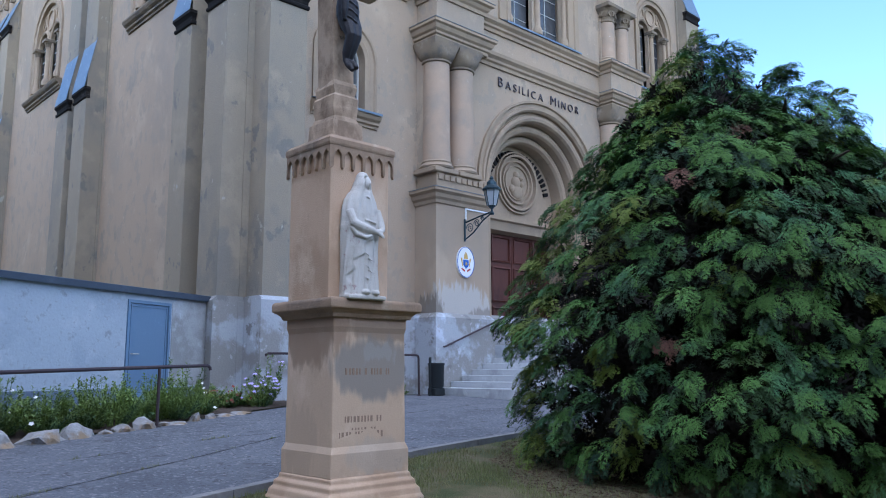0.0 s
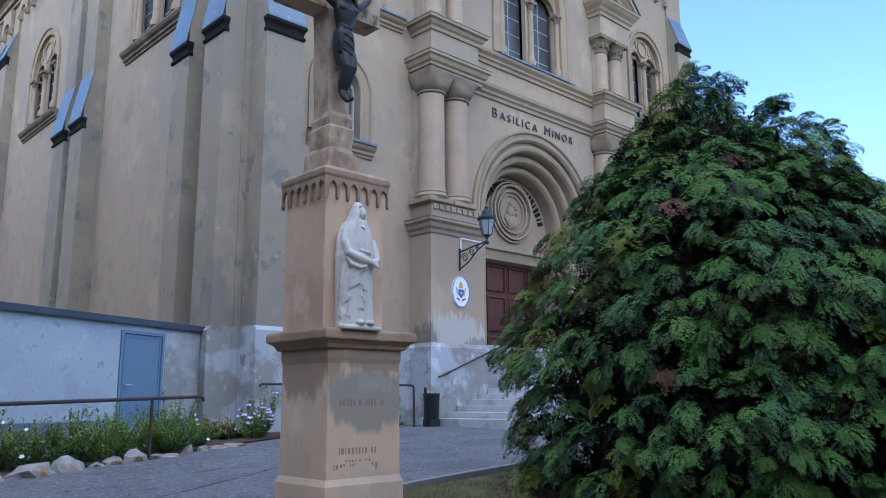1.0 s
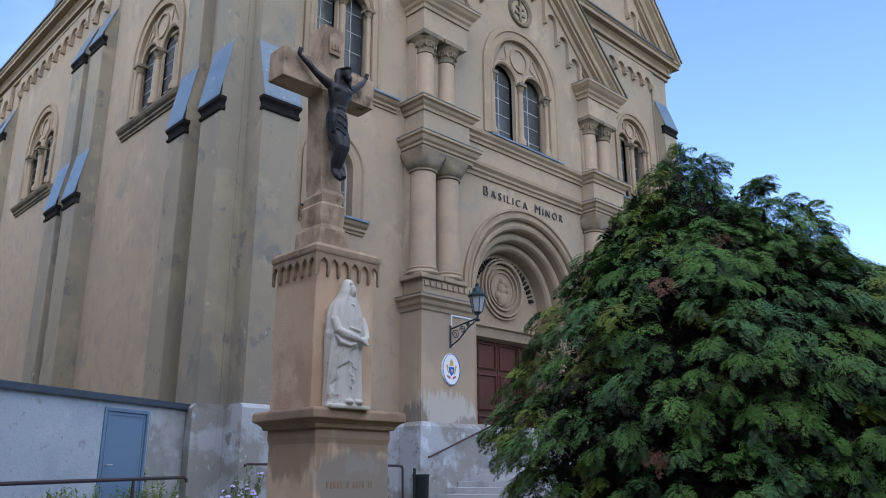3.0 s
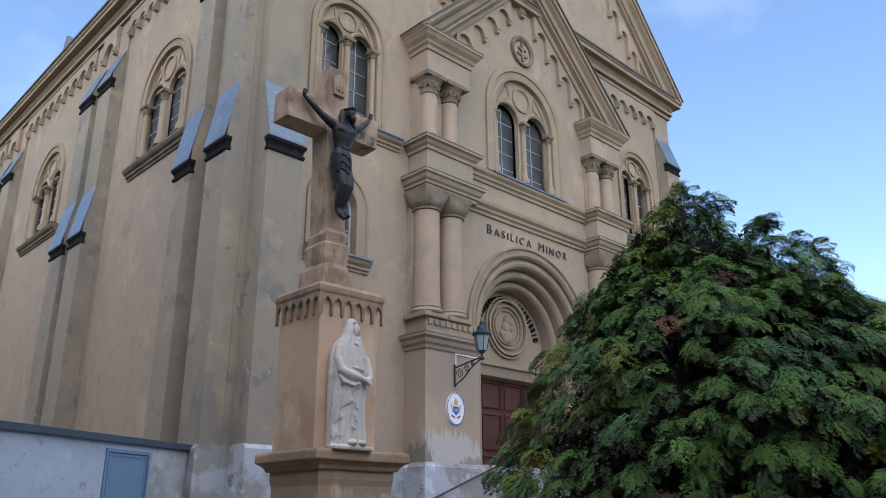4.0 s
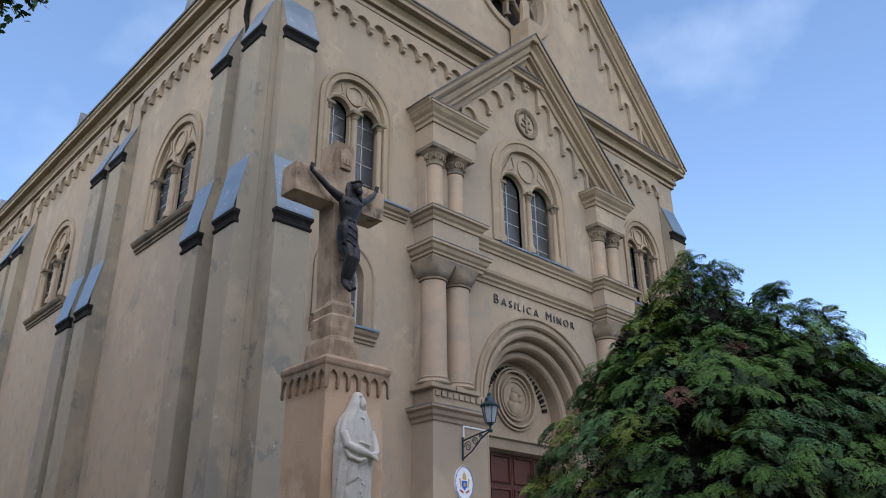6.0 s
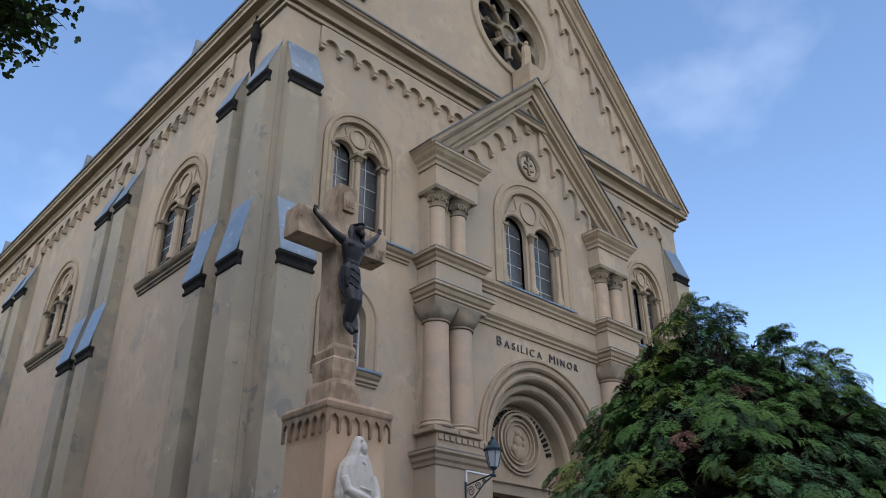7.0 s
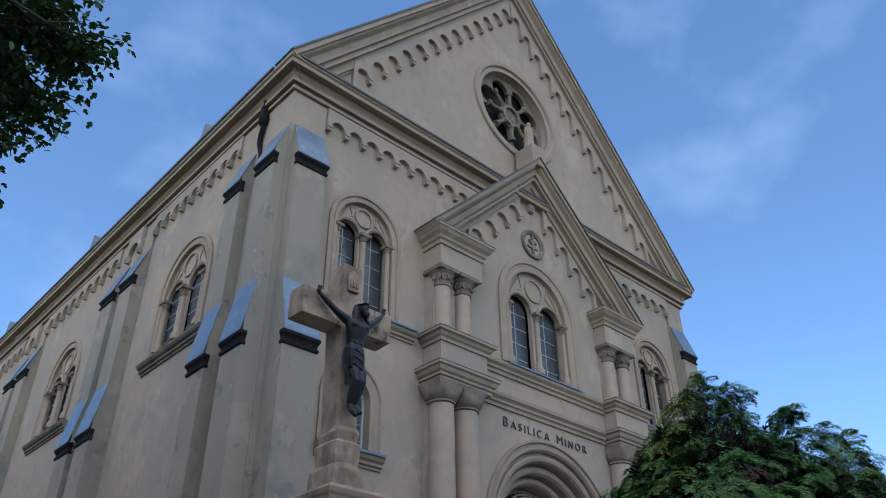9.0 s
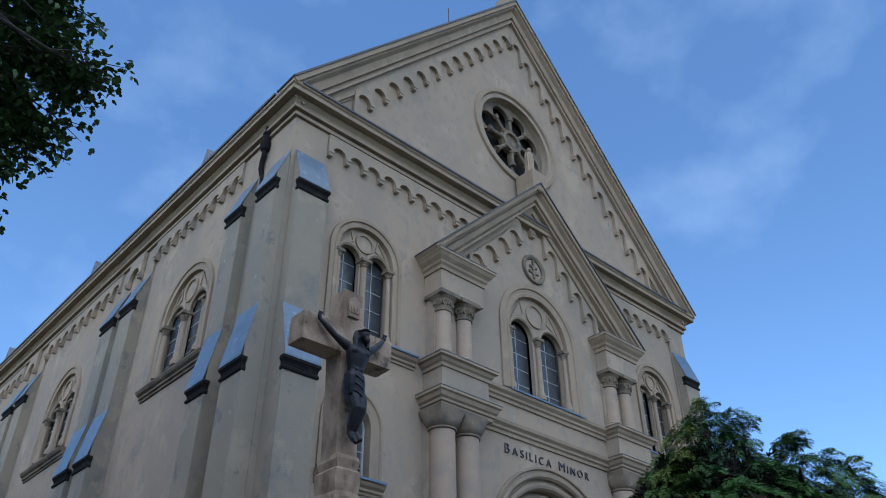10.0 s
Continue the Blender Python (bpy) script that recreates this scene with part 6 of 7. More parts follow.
def frond(rnd, n=5):
    """A flat fan of scale foliage one unit long: a spine with forked side shoots, every shoot a short blunt blade."""
    vs, fs = [], []

    def blade(p, ang, l, w, dip):
        d = Vector((math.cos(ang), math.sin(ang), dip)).normalized()
        s = Vector((-math.sin(ang), math.cos(ang), 0)) * w
        p = Vector(p)
        b0 = len(vs)
        vs.extend([p - s * 0.4, p + d * l + s * 0.5, p + d * l * 1.06 - s * 0.3, p + d * l * 0.55 - s])
        fs.append((b0, b0 + 1, b0 + 2, b0 + 3))
        return p + d * l

    for i in range(n):
        f_ = i / (n - 1)
        p = Vector((0.06 + 0.70 * f_, 0, 0.07 * math.sin(f_ * 3) - 0.22 * f_ * f_))
        l = 0.17 + 0.13 * math.sin(0.5 + 2.3 * f_)
        for s in (-1, 1):
            a0 = s * (1.0 - 0.45 * f_) + rnd.uniform(-0.15, 0.15)
            dip = rnd.uniform(-0.35, 0.1)
            q = blade(p, a0, l, 0.05, dip)
            m_ = p.lerp(q, 0.5)
            blade(m_, a0 - s * 0.75, l * 0.66, 0.046, dip + rnd.uniform(-0.2, 0.2))
            blade(m_, a0 + s * 0.6, l * 0.56, 0.046, dip + rnd.uniform(-0.2, 0.2))
            blade(q, a0 - s * 0.45, l * 0.5, 0.042, dip - 0.1)
    for a0 in (-0.45, 0.0, 0.45):
        blade((0.74, 0, -0.16), a0, 0.26, 0.05, -0.35)
    return vs, fs


def place(p, d, up, s):
    """A placement whose x axis points along d, z nearest to up."""
    x_ = Vector(d).normalized()
    y_ = Vector(up).cross(x_)
    y_ = y_.normalized() if y_.length > 1e-3 else Vector((0, 1, 0))
    z_ = x_.cross(y_)
    m = Matrix((x_ * s, y_ * s, z_ * s)).transposed().to_4x4()
    m.translation = p
    return [list(r) for r in m]


def profile_at(prof, z):
    for (z0, r0), (z1, r1) in zip(prof, prof[1:]):
        if z0 <= z <= z1:
            return r0 + (r1 - r0) * (z - z0) / (z1 - z0)
    return 0.0


# lobes of the cypress: centre, profile of (height, radius)
LOBES = [((9.35, 4.90), [(0.42, 2.15), (1.2, 2.42), (2.3, 2.46), (3.45, 2.15), (4.2, 1.62), (4.9, 1.0), (5.5, 0.5), (6.1, 0.08)]),
         ((9.72, 4.05), [(1.5, 1.9), (3.0, 1.9), (3.9, 1.35), (4.65, 0.75), (5.4, 0.1)]),
         ((10.30, 3.45), [(0.40, 2.2), (1.4, 2.4), (2.5, 2.25), (3.2, 1.65), (3.95, 1.0), (4.62, 0.12)]),
         ((10.9, 1.8), [(0.35, 2.2), (1.4, 2.4), (2.3, 2.15), (2.9, 1.5), (3.4, 0.85), (3.9, 0.12)])]


def inside(p, shrink):
    for (cx_, cy_), prof in LOBES:
        if math.hypot(p.x - cx_, p.y - cy_) < profile_at(prof, p.z) - shrink:
            return True
    return False


rnd = random.Random(21)
cyp = thing("cypress_tree", (9.35, 4.9, gz(9.35, 4.9)), "broad dense green cypress with drooping sprays and a few withered tips", "tree")
FRONDS = [frond(rnd) for _ in range(4)]
sets = {k: [[] for _ in FRONDS] for k in ("green", "tip", "dry", "lime", "inner")}
clumps, cells = [], {}
for (cx_, cy_), prof in LOBES:
    z0, z1 = prof[0][0], prof[-1][0]
    area = sum((b_[0] - a_[0]) * (a_[1] + b_[1]) * 3.14 for a_, b_ in zip(prof, prof[1:]))
    for _ in range(int(area * 90)):
        z = rnd.uniform(z0, z1 + 0.05)
        r = profile_at(prof, min(z, z1 - 0.01))
        if rnd.random() > (r + 0.9) / 3.0:
            continue
        t = rnd.uniform(0, 2 * math.pi)
        c = Vector((cx_ + r * math.cos(t), cy_ + r * math.sin(t), z))
        lump = 0.34 * noise.noise(c * 1.1) + 0.10 * noise.noise(c * 2.9)
        rr = r + lump - 0.14 + rnd.uniform(-0.14, 0.08)
        p = Vector((cx_ + rr * math.cos(t), cy_ + rr * math.sin(t), z))
        if inside(p, 0.62):
            continue
        if any((p - o).length < (0.27 if z < 4.0 else 0.20) for o in cells.get((round(p.x), round(p.y), round(p.z)), ())):
            continue
        for i in range(27):
            cells.setdefault((round(p.x) + i % 3 - 1, round(p.y) + i // 3 % 3 - 1, round(p.z) + i // 9 - 1), []).append(p)
        clumps.append((p, Vector((math.cos(t), math.sin(t), 0)), z))
UP = Vector((0, 0, 1))
for p, outw, z in clumps:
    near = p.x * outw.x + p.y * outw.y < 4.2       # faces the lawn and the path
    kind, q = "green", rnd.random()
    if q < 0.022:
        kind = "dry"
    elif q < (0.26 if outw.y - outw.x > 0.9 else 0.04):
        kind = "lime"
    rise = rnd.uniform(-0.1, 0.4) + (0.5 if z > 4.8 else 0.0)
    main = (outw + UP * rise + Vector((rnd.uniform(-0.5, 0.5), rnd.uniform(-0.5, 0.5), 0))).normalized()
    s1 = main.cross(UP).normalized()
    lid = (s1.cross(main) + main * rnd.uniform(0.3, 0.8)).normalized()
    size = rnd.uniform(0.75, 1.15) if kind != "dry" else 0.7
    for i in range(34 if near or z > 4.1 else 6):
        fan, f_ = rnd.gauss(0, 0.7), rnd.random() ** 0.6
        layer = rnd.choice((0.0, 0.0, 0.0, -0.07, -0.13))
        d = main * math.cos(fan) + s1 * math.sin(fan)
        reach = 0.40 * f_ * (1.0 if abs(fan) < 0.6 else 0.8)
        base = p + (d * (reach - 0.16) + UP * (layer - 1.15 * reach * reach + rnd.uniform(-0.03, 0.03))) * size
        d = d + UP * (0.1 - 2.6 * reach + layer) + s1 * rnd.uniform(-0.3, 0.3)
        if base.z < gz(base.x, base.y) + 0.1:
            continue
        # outer top-layer fronds: lighter tip green, with the light from above painted in
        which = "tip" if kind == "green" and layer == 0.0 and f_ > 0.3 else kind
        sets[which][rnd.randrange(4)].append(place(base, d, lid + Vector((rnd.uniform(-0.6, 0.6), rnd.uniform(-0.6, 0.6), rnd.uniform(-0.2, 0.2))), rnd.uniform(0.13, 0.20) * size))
# dense inner sprays whose colour paints the dark gaps between the clumps
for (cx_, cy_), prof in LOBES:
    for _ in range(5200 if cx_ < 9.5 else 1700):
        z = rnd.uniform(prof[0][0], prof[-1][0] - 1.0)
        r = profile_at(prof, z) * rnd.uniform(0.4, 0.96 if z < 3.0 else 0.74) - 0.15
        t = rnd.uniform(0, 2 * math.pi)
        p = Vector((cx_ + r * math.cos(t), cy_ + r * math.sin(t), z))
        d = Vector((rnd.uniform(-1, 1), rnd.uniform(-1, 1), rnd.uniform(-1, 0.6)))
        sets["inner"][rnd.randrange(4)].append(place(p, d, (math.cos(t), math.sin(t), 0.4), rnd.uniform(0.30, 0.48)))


def crown_mesh(name, groups, templates, material, parent, label=""):
    allv, allf, off = [], [], 0
    for (tv, tf), ms in zip(templates, groups):
        if not ms:
            continue
        vs, fs = scatter(tv, tf, ms)
        allv.append(vs)
        allf.append(fs + off)
        off += len(vs)
    vs = np.concatenate(allv) - np.array(where(parent))
    ob = new(name, raw_mesh(name, vs, np.concatenate(allf), material))
    ob.parent = parent
    return tagged(ob, label)


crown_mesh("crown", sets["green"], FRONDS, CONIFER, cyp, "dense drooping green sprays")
tagged(crown_mesh("tip_foliage", sets["tip"], FRONDS, CONIFER_TIP, cyp, "lighter green tips, upper-side light partly painted in"), kind="stuff")
tagged(crown_mesh("inner_twig_mass", sets["inner"], FRONDS, CONIFER_INNER, cyp, "inner twig sprays, near-black with the crown's shade painted in"), kind="stuff")
tagged(crown_mesh("withered_foliage", sets["dry"], FRONDS, CONIFER_DRY, cyp, "withered reddish-brown sprays"), kind="stuff")
tagged(crown_mesh("fresh_foliage", sets["lime"], FRONDS, CONIFER_LIME, cyp, "fresh yellow-green sprays"), kind="stuff")
for (cx_, cy_), prof in LOBES:
    zt = prof[-1][0] - 0.5
    bm = B()
    tube(bm, [(cx_ + 0.1 * math.sin(k), cy_ + 0.1 * math.cos(k * 1.3), gz(cx_, cy_) - 0.2 + (zt - 0.2) * k / 6) for k in range(7)], [0.2 * (1 - k / 7) + 0.02 for k in range(7)], 8)
    part("trunk", bm, BARK, cyp)
for k in range(60):
    (cx_, cy_), prof = LOBES[k % 4]
    z = rnd.uniform(0.6, prof[-1][0] - 0.8)
    t = rnd.uniform(0, 6.28)
    r = profile_at(prof, z) * 0.85
    part("limb", tube(B(), [(cx_, cy_, z), (cx_ + r * 0.5 * math.cos(t), cy_ + r * 0.5 * math.sin(t), z + 0.25), (cx_ + r * math.cos(t), cy_ + r * math.sin(t), z + 0.3)], [0.05, 0.035, 0.012], 5), BARK, cyp)

# broadleaf tree beside the path: only its outer branches hang into sight
leaf_tree = thing("broadleaf_tree", (-2.2, 4.3, gz(-2.2, 4.3)), "tall broadleaf tree with dark green overhanging branches", "tree")
rnd = random.Random(8)
TWIGS = []
trunk = B()
tube(trunk, [(-2.2, 4.3, gz(-2.2, 4.3) - 0.2), (-2.18, 4.32, 1.2), (-2.1, 4.4, 3.2), (-2.0, 4.6, 6.0), (-1.9, 4.7, 8.0), (-1.9, 4.8, 10.0)], [0.26, 0.21, 0.18, 0.14, 0.09, 0.03], 12)
part("trunk", trunk, BARK, leaf_tree)
# heads of the boughs
BOUGHS = [(1.32, 7.0, 8.2), (1.2, 7.05, 8.0), (1.0, 7.05, 8.5), (1.05, 7.0, 7.85), (1.12, 7.05, 7.35), (0.95, 7.06, 7.15), (0.85, 7.1, 6.8), (0.62, 7.1, 6.55), (0.45, 7.1, 6.2), (0.75, 7.1, 7.5), (0.72, 7.1, 7.9), (0.45, 7.14, 7.3), (0.85, 7.1, 8.95), (0.6, 7.12, 9.2), (0.95, 7.1, 9.1), (0.2, 7.1, 7.8), (0.2, 7.0, 6.8), (0.1, 6.9, 6.4), (-0.1, 6.9, 8.0), (0.25, 6.95, 8.35), (0.55, 6.8, 8.1), (0.8, 7.0, 8.2), (0.55, 7.0, 7.0), (0.5, 7.0, 8.7), (0.2, 6.8, 9.3), (0.4, 6.7, 7.6), (0.15, 6.9, 7.3), (0.6, 6.9, 7.3), (0.3, 7.1, 9.0), (-0.4, 6.8, 8.8),
          (0.58, 7.1, 6.1), (0.62, 7.1, 6.55), (0.52, 7.1, 5.8), (-0.62, 6.75, 7.4), (-1.2, 6.5, 6.6), (-1.4, 6.6, 8.2), (-2.4, 6.4, 7.6), (-3.4, 6.2, 8.2), (-4.2, 5.0, 7.6), (-4.0, 3.6, 8.4), (-2.8, 2.6, 7.8), (-1.2, 2.8, 8.6), (-1.9, 4.6, 10.2), (-3.0, 4.8, 9.6), (-0.9, 4.9, 9.8), (-0.2, 5.6, 9.4), (-2.0, 6.0, 9.6)]
leaf_m = []
for b_ in BOUGHS:
    b_ = Vector(b_)
    st = Vector((-2.05, 4.5, rnd.uniform(4.5, 7.2)))
    mid = st.lerp(b_, 0.55) + Vector((rnd.uniform(-0.2, 0.2), rnd.uniform(-0.2, 0.2), 0.35))
    part("bough", tube(B(), [st, mid, b_], [0.05, 0.022, 0.008], 6), BARK, leaf_tree)
    for k in range(13):
        d = Vector((rnd.uniform(-1, 1), rnd.uniform(-1, 1), rnd.uniform(-0.8, 0.6))).normalized()
        tip = b_ + d * rnd.uniform(0.18, 0.42)
        root = mid.lerp(b_, rnd.uniform(0.5, 1.0))
        TWIGS.append((root, tip))
        for i in range(21):
            f_ = rnd.uniform(0.25, 1.08)
            p = root.lerp(tip, f_) + Vector((rnd.gauss(0, 0.06), rnd.gauss(0, 0.06), rnd.gauss(0, 0.05)))
            leaf_m.append(place(p, Vector((rnd.uniform(-1, 1), rnd.uniform(-1, 1), rnd.uniform(-1.0, 0.1))), (rnd.uniform(-0.4, 0.4), rnd.uniform(-0.4, 0.4), 1), rnd.uniform(0.07, 0.115)))
bm = B()
for root, tip in TWIGS:
    tube(bm, [root, root.lerp(tip, 0.5) + Vector((0, 0, 0.04)), tip], [0.012, 0.008, 0.003], 4)
tagged(part("twig_mass", bm, BARK, leaf_tree), kind="stuff")
LEAF_T = ([(0, 0, 0), (0.22, 0.26, -0.02), (0.5, 0.34, -0.05), (0.55, 0.16, 0.0), (0.8, 0.2, -0.08), (1.0, 0.0, -0.12), (0.8, -0.2, -0.08), (0.55, -0.16, 0.0), (0.5, -0.34, -0.05), (0.22, -0.26, -0.02)], [(0, 1, 2, 3), (0, 3, 4, 5), (0, 5, 6, 7), (0, 7, 8, 9)])
crown_mesh("crown", [leaf_m], [LEAF_T], LEAF, leaf_tree, "dark green lobed leaves")


# ---- flower bed ----
def leafy(name, x_, y_, h, w, n, material, label, seed, group="", bloom=None, bloom_n=0, airy=False):
    rnd_ = random.Random(seed)
    base = Vector((x_, y_, gz(x_, y_) + 0.02))
    ob = thing(name, base, label, "plant", group)
    ms, stems = [], B()
    heads = []
    for k in range(n):
        t = rnd_.uniform(0, 6.28)
        r = w * math.sqrt(rnd_.random())
        hh = h * rnd_.choice((0.3, 0.45, 0.6, 0.75, 0.9, 1.15)) * rnd_.uniform(0.85, 1.1) * (1 - 0.3 * (r / w) ** 2)
        tip = base + Vector((r * math.cos(t), r * math.sin(t), hh))
        foot = base + Vector((r * 0.4 * math.cos(t), r * 0.4 * math.sin(t), 0))
        tube(stems, [foot, foot.lerp(tip, 0.6) + Vector((0, 0, 0.03)), tip], [0.006, 0.004, 0.002], 3)
        heads.append(tip)
        for i in range(46 if airy else 76):
            f_ = rnd_.uniform(0.12, 1.0)
            p = foot.lerp(tip, f_)
            d = Vector((rnd_.uniform(-1, 1), rnd_.uniform(-1, 1), rnd_.uniform(-0.2, 0.9)))
            ms.append(place(p, d, (0, 0, 1), rnd_.uniform(0.04, 0.085) * (0.8 if airy else 1.0)))
    slim = ([(0, 0, 0), (0.5, 0.17, 0.05), (1.0, 0, -0.05), (0.5, -0.17, 0.05)], [(0, 1, 2, 3)])
    crown_mesh("foliage", [ms], [slim], material, ob)
    tagged(part("stem_mass", stems, SHRUB, ob), kind="stuff")
    if bloom:
        fl = []
        for k in range(bloom_n):
            tip = rnd_.choice(heads) + Vector((rnd_.uniform(-0.05, 0.05), rnd_.uniform(-0.05, 0.05), 0.02))
            up = Vector((rnd_.uniform(-0.6, 0.1), rnd_.uniform(-1.0, -0.2), 0.7))
            fl.append(place(tip, up.orthogonal(), up, rnd_.uniform(0.028, 0.045)))
        pet = [(0, 0, 0)] + [((1.0 if k % 2 else 0.55) * math.cos(k * math.pi / 5), (1.0 if k % 2 else 0.55) * math.sin(k * math.pi / 5), 0.15) for k in range(10)]
        tagged(crown_mesh("blossom_mass", [fl], [(pet, [(0, 1 + 2 * k, 1 + (2 * k + 1) % 10, 1 + (2 * k + 2) % 10) for k in range(5)])], bloom[0], ob, bloom[1]), kind="stuff")
    return ob


WH, LI, RE = (PETAL_W, "small white blossoms"), (PETAL_L, "lilac blossoms"), (PETAL_R, "red-brown blossoms")
PLANTS = [(3.05, 12.3, 0.95, 0.40, 30, WH, 16), (2.4, 11.9, 0.9, 0.4, 26, WH, 12), (3.75, 12.35, 0.75, 0.42, 34, None, 0), (4.35, 12.5, 0.95, 0.34, 26, None, 0), (4.9, 12.75, 0.78, 0.45, 36, None, 0), (5.45, 13.1, 0.72, 0.42, 34, None, 0), (6.0, 13.05, 0.85, 0.35, 28, None, 0), (4.0, 13.2, 0.8, 0.5, 36, None, 0),
          (5.1, 13.7, 0.85, 0.5, 36, None, 0), (6.3, 13.4, 0.98, 0.34, 30, None, 0), (6.75, 13.55, 0.75, 0.3, 26, WH, 7), (3.3, 13.1, 0.7, 0.5, 30, WH, 5), (6.1, 14.2, 0.7, 0.45, 30, None, 0), (6.9, 14.1, 0.55, 0.35, 26, None, 0), (7.7, 14.55, 0.42, 0.32, 22, RE, 22), (8.15, 14.75, 0.42, 0.3, 22, RE, 18),
          (8.35, 14.25, 0.85, 0.32, 28, LI, 34), (8.6, 14.5, 0.95, 0.30, 26, LI, 18), (7.5, 14.9, 0.5, 0.3, 22, None, 0), (12.95, 15.3, 0.3, 0.15, 8, None, 0), (1.6, 11.7, 0.8, 0.45, 28, None, 0), (0.8, 11.3, 0.8, 0.45, 28, WH, 6)]
for i, (x_, y_, h, w, n, bl, bn) in enumerate(PLANTS):
    nm, lb = ("garden_shrub", "feathery green bed plant by the blue-white wall") if not bl else ("flowering_plant", "leafy bed plant with " + bl[1])
    leafy(nm, x_, y_, h * (0.95 if i % 4 == 1 else 0.78), w * 1.35, int(n * 1.6), SHRUB, lb, 40 + i, "flower bed plants", bl, bn, airy=i % 3 == 1)
leafy("doorway_shrub", 16.75, 14.6, 1.5, 0.45, 40, BARK, "thin brown leafless shrub beside the church door", 99).location.z = 2.2

rnd = random.Random(77)
ROCKS = [(2.98, 11.5, 0.20, 0.22), (3.52, 11.68, 0.33, 0.15), (4.05, 11.88, 0.22, 0.22), (4.52, 12.08, 0.10, 0.06), (4.82, 12.2, 0.16, 0.09), (5.2, 12.34, 0.15, 0.15), (5.55, 12.5, 0.10, 0.08), (5.88, 12.62, 0.24, 0.05), (6.3, 12.86, 0.13, 0.12), (6.7, 13.06, 0.10, 0.09), (2.5, 11.25, 0.25, 0.16), (1.95, 11.0, 0.2, 0.14), (7.05, 13.25, 0.2, 0.05), (7.45, 13.42, 0.22, 0.05)]
for i, (x_, y_, r, h) in enumerate(ROCKS):
    bm = B()
    bmesh.ops.create_icosphere(bm, subdivisions=2, radius=1.0)
    for v in bm.verts:
        k = 1 + 0.75 * noise.noise(v.co * 1.1 + Vector((i * 5.1, 0, 0))) + 0.14 * noise.noise(v.co * 3.2 + Vector((i * 3.3, 0, 0)))
        d = v.co * k
        d.x, d.y = round(d.x * 3.2) / 3.2 * 0.4 + d.x * 0.6, round(d.y * 3.2) / 3.2 * 0.4 + d.y * 0.6
        v.co = Vector((x_ + d.x * r, y_ + d.y * r * 0.8, gz(x_, y_) + d.z * h))
    single("edging_stone", bm, ROCK, (x_, y_, gz(x_, y_)), "rough pale stone edging the flower bed", "stone", "edging stones")

# cracks in the asphalt with weeds, as thin recessed tar lines
def crack(pts, w, seed):
    rnd_ = random.Random(seed)
    bm_ = B()
    prev = None
    dense = []
    for (x0, y0), (x1, y1) in zip(pts, pts[1:]):
        n = int(math.hypot(x1 - x0, y1 - y0) / 0.09) + 1
        dense += [(x0 + (x1 - x0) * i / n, y0 + (y1 - y0) * i / n) for i in range(n)]
    for i, (x_, y_) in enumerate(dense):
        j = 0.04 * noise.noise(Vector((x_ * 3, y_ * 3, seed)))
        ww = w * rnd_.uniform(0.3, 1.2)
        row = (bm_.verts.new((x_ + j, y_ + j - ww, gz(x_, y_) + 0.0085)), bm_.verts.new((x_ + j, y_ + j + ww, gz(x_, y_) + 0.0085)))
        if prev:
            bm_.faces.new((prev[0], row[0], row[1], prev[1]))
        prev = row
    single("path_crack", bm_, CRACK, (pts[0][0], pts[0][1], 0), "dark crack running along the asphalt", "crack", kind="structure")


crack([(1.0, 7.45), (2.82, 8.42), (4.6, 9.3), (6.33, 10.28), (9.5, 11.6), (13.0, 12.4)], 0.022, 1)
crack([(3.3, 10.0), (3.75, 10.09), (5.2, 10.6), (5.98, 10.75), (7.0, 10.6)], 0.014, 2)
crack([(4.6, 9.9), (5.1, 9.55)], 0.01, 3)
crack([(6.3, 10.6), (6.2, 11.0), (6.9, 11.2), (7.4, 10.9)], 0.008, 4)
crack([(1.2, 8.0), (2.0, 8.1), (2.8, 8.42)], 0.012, 5)
crack([(9.0, 12.9), (11.0, 13.4), (13.0, 13.6)], 0.01, 6)
crack([(8.0, 11.0), (10.0, 11.0), (12.0, 11.3)], 0.012, 7)

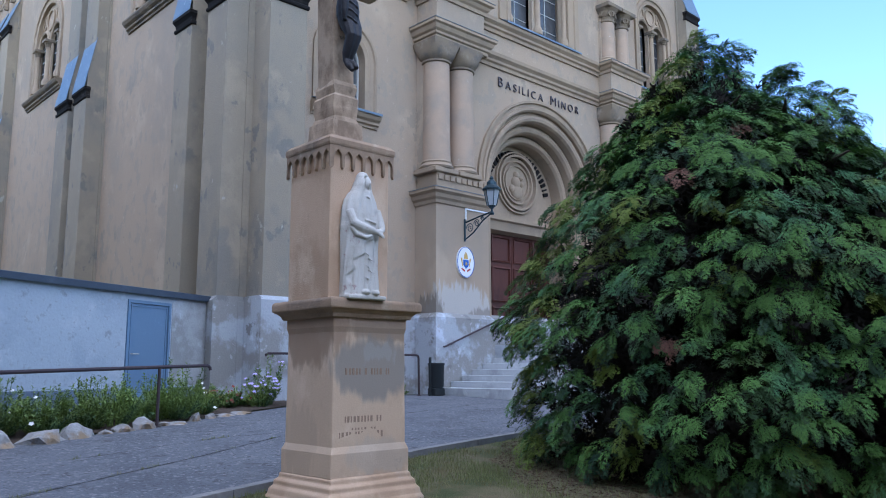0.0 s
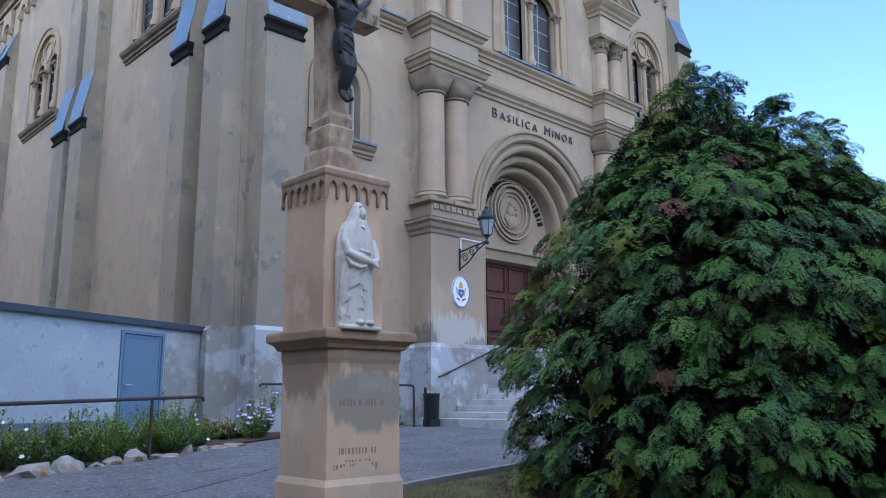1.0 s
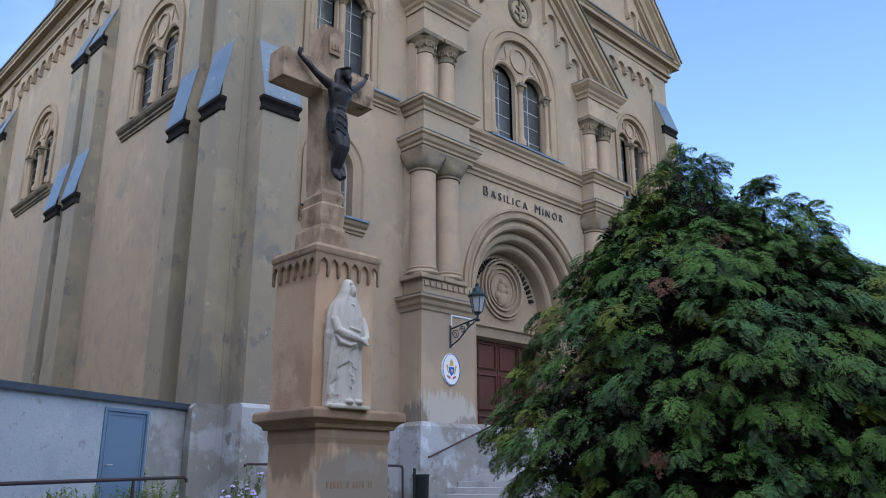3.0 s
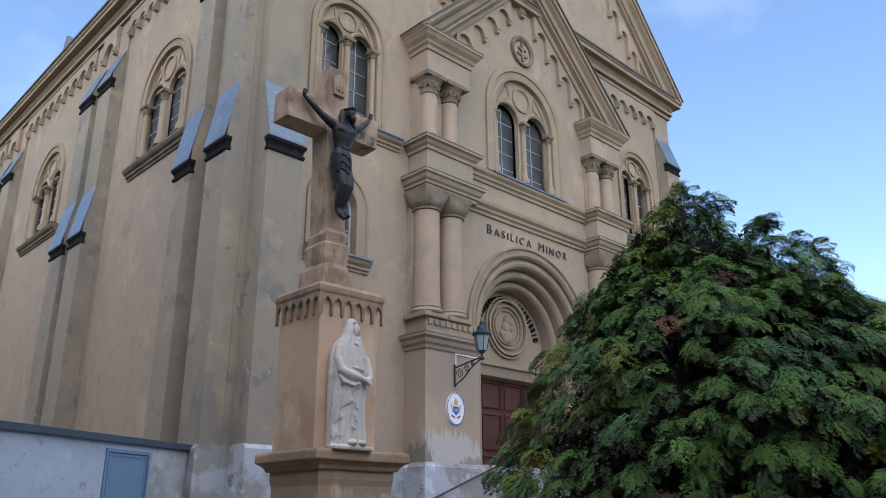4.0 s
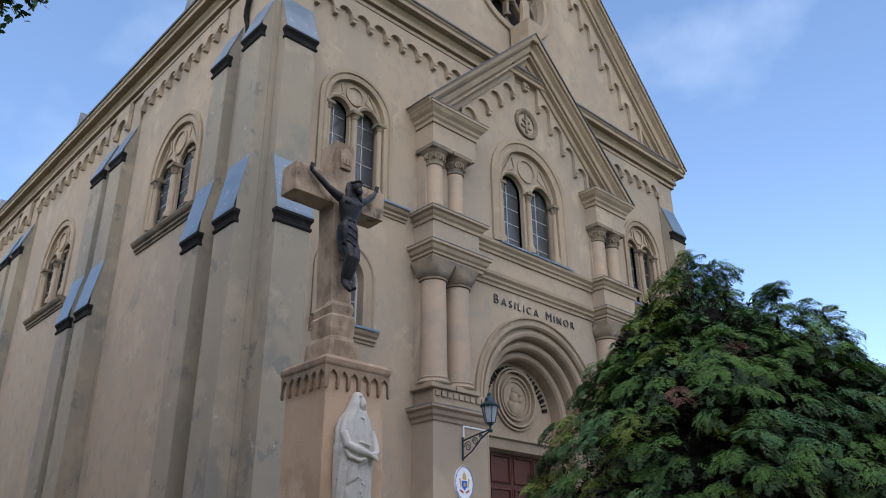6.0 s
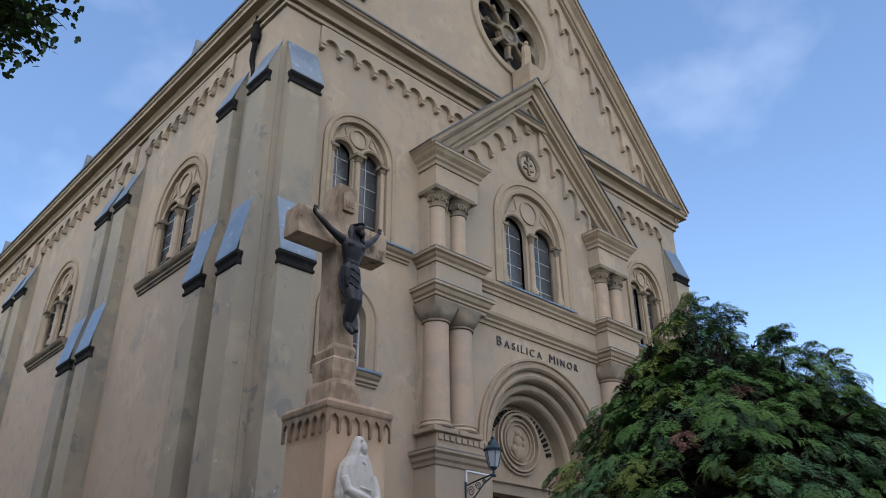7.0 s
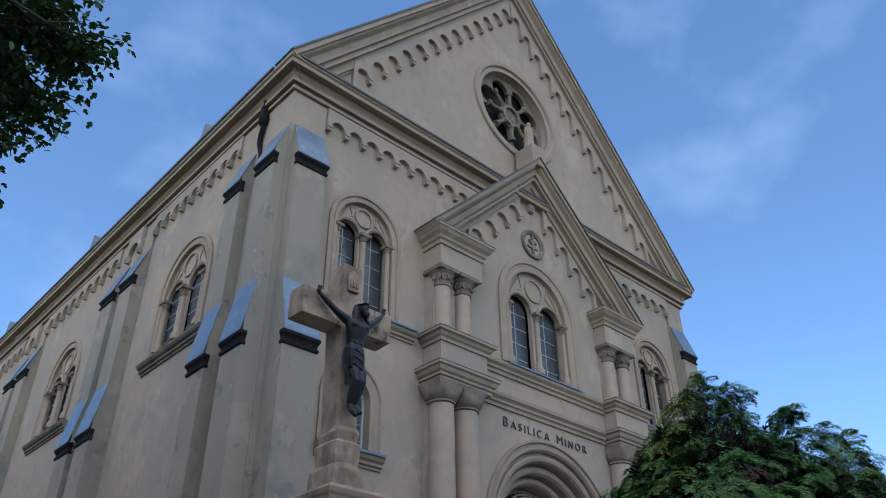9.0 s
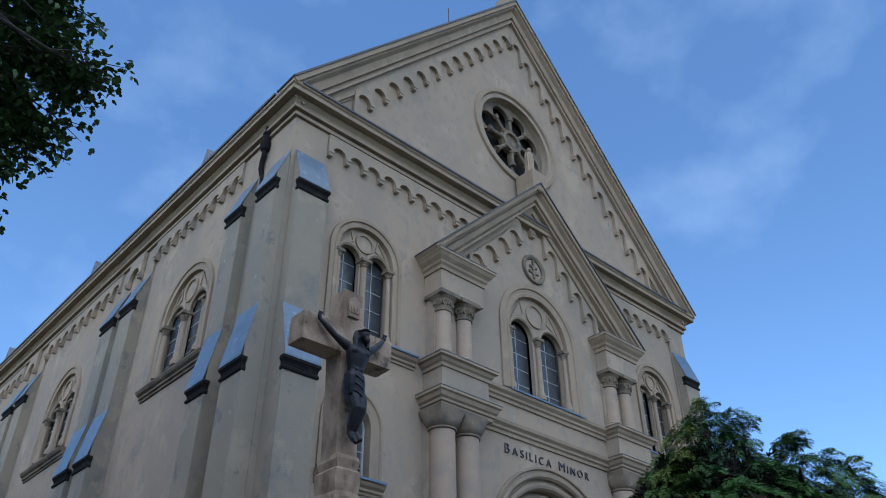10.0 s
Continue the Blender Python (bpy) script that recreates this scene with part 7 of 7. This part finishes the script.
# ---- lawn: short blades, and brown needles under the cypress ----
BLADE = ([(-0.05, 0, 0), (0.05, 0, 0), (0.03, 0.06, 0.6), (0.0, 0.22, 1.0)], [(0, 1, 2, 3)])
rnd = random.Random(31)
gm, lm = [], []
while len(gm) < 62000:
    x_, y_ = rnd.uniform(3.4, 11.5), rnd.uniform(4.2, 8.4)
    if y_ > at_line(KERB_LINE, x_) - 0.16 or (4.05 < x_ < 5.3 and 5.75 < y_ < 6.9):
        continue
    dens = noise.noise(Vector((x_ * 1.3, y_ * 1.3, 0.0))) + 0.45
    shade = min(math.hypot(x_ - 9.35, y_ - 4.9), math.hypot(x_ - 10.3, y_ - 3.55))
    if shade < 2.9 + 0.5 * noise.noise(Vector((x_, y_, 4))):
        if rnd.random() < 0.85:
            if rnd.random() < 0.35:
                m = Matrix.Translation((x_, y_, gz(x_, y_) + 0.012)) @ Matrix.Rotation(rnd.uniform(0, 6.28), 4, "Z") @ Matrix.Rotation(-1.4, 4, "X") @ Matrix.Scale(rnd.uniform(0.03, 0.07), 4)
                lm.append([list(r) for r in m])
            gm.append(None)
            continue
    if rnd.random() > dens:
        continue
    m = Matrix.Translation((x_, y_, gz(x_, y_) - 0.002)) @ Matrix.Rotation(rnd.uniform(0, 6.28), 4, "Z") @ Matrix.Rotation(rnd.uniform(-0.5, 0.5), 4, "X") @ Matrix.Scale(rnd.uniform(0.025, 0.07), 4)
    gm.append([list(r) for r in m])
gm = [g for g in gm if g]
# weeds in the joints of the asphalt
for (x0, y0), (x1, y1) in (((2.0, 7.98), (2.82, 8.42)), ((3.3, 8.66), (4.6, 9.3)), ((5.0, 9.53), (6.33, 10.28)), ((3.3, 10.0), (3.75, 10.09)), ((5.2, 10.6), (5.98, 10.75)), ((7.0, 10.55), (8.2, 11.05))):
    for k in range(150):
        f_ = rnd.random()
        x_, y_ = x0 + (x1 - x0) * f_ + rnd.gauss(0, 0.015), y0 + (y1 - y0) * f_ + rnd.gauss(0, 0.02)
        if noise.noise(Vector((x_ * 4, y_ * 4, 2))) < 0.0:
            continue
        m = Matrix.Translation((x_, y_, gz(x_, y_) + 0.004)) @ Matrix.Rotation(rnd.uniform(0, 6.28), 4, "Z") @ Matrix.Rotation(rnd.uniform(-0.9, 0.9), 4, "X") @ Matrix.Scale(rnd.uniform(0.02, 0.05), 4)
        gm.append([list(r) for r in m])
for nm, ms, mt, lb, ct in (("grass", gm, GRASS, "short patchy summer grass", "grass"), ("needle_litter", lm, LITTER, "brown fallen needles under the cypress", "litter")):
    vs, fs = scatter(*BLADE, ms)
    tagged(new(nm, raw_mesh(nm, vs, fs, mt)), lb, ct, kind="stuff")
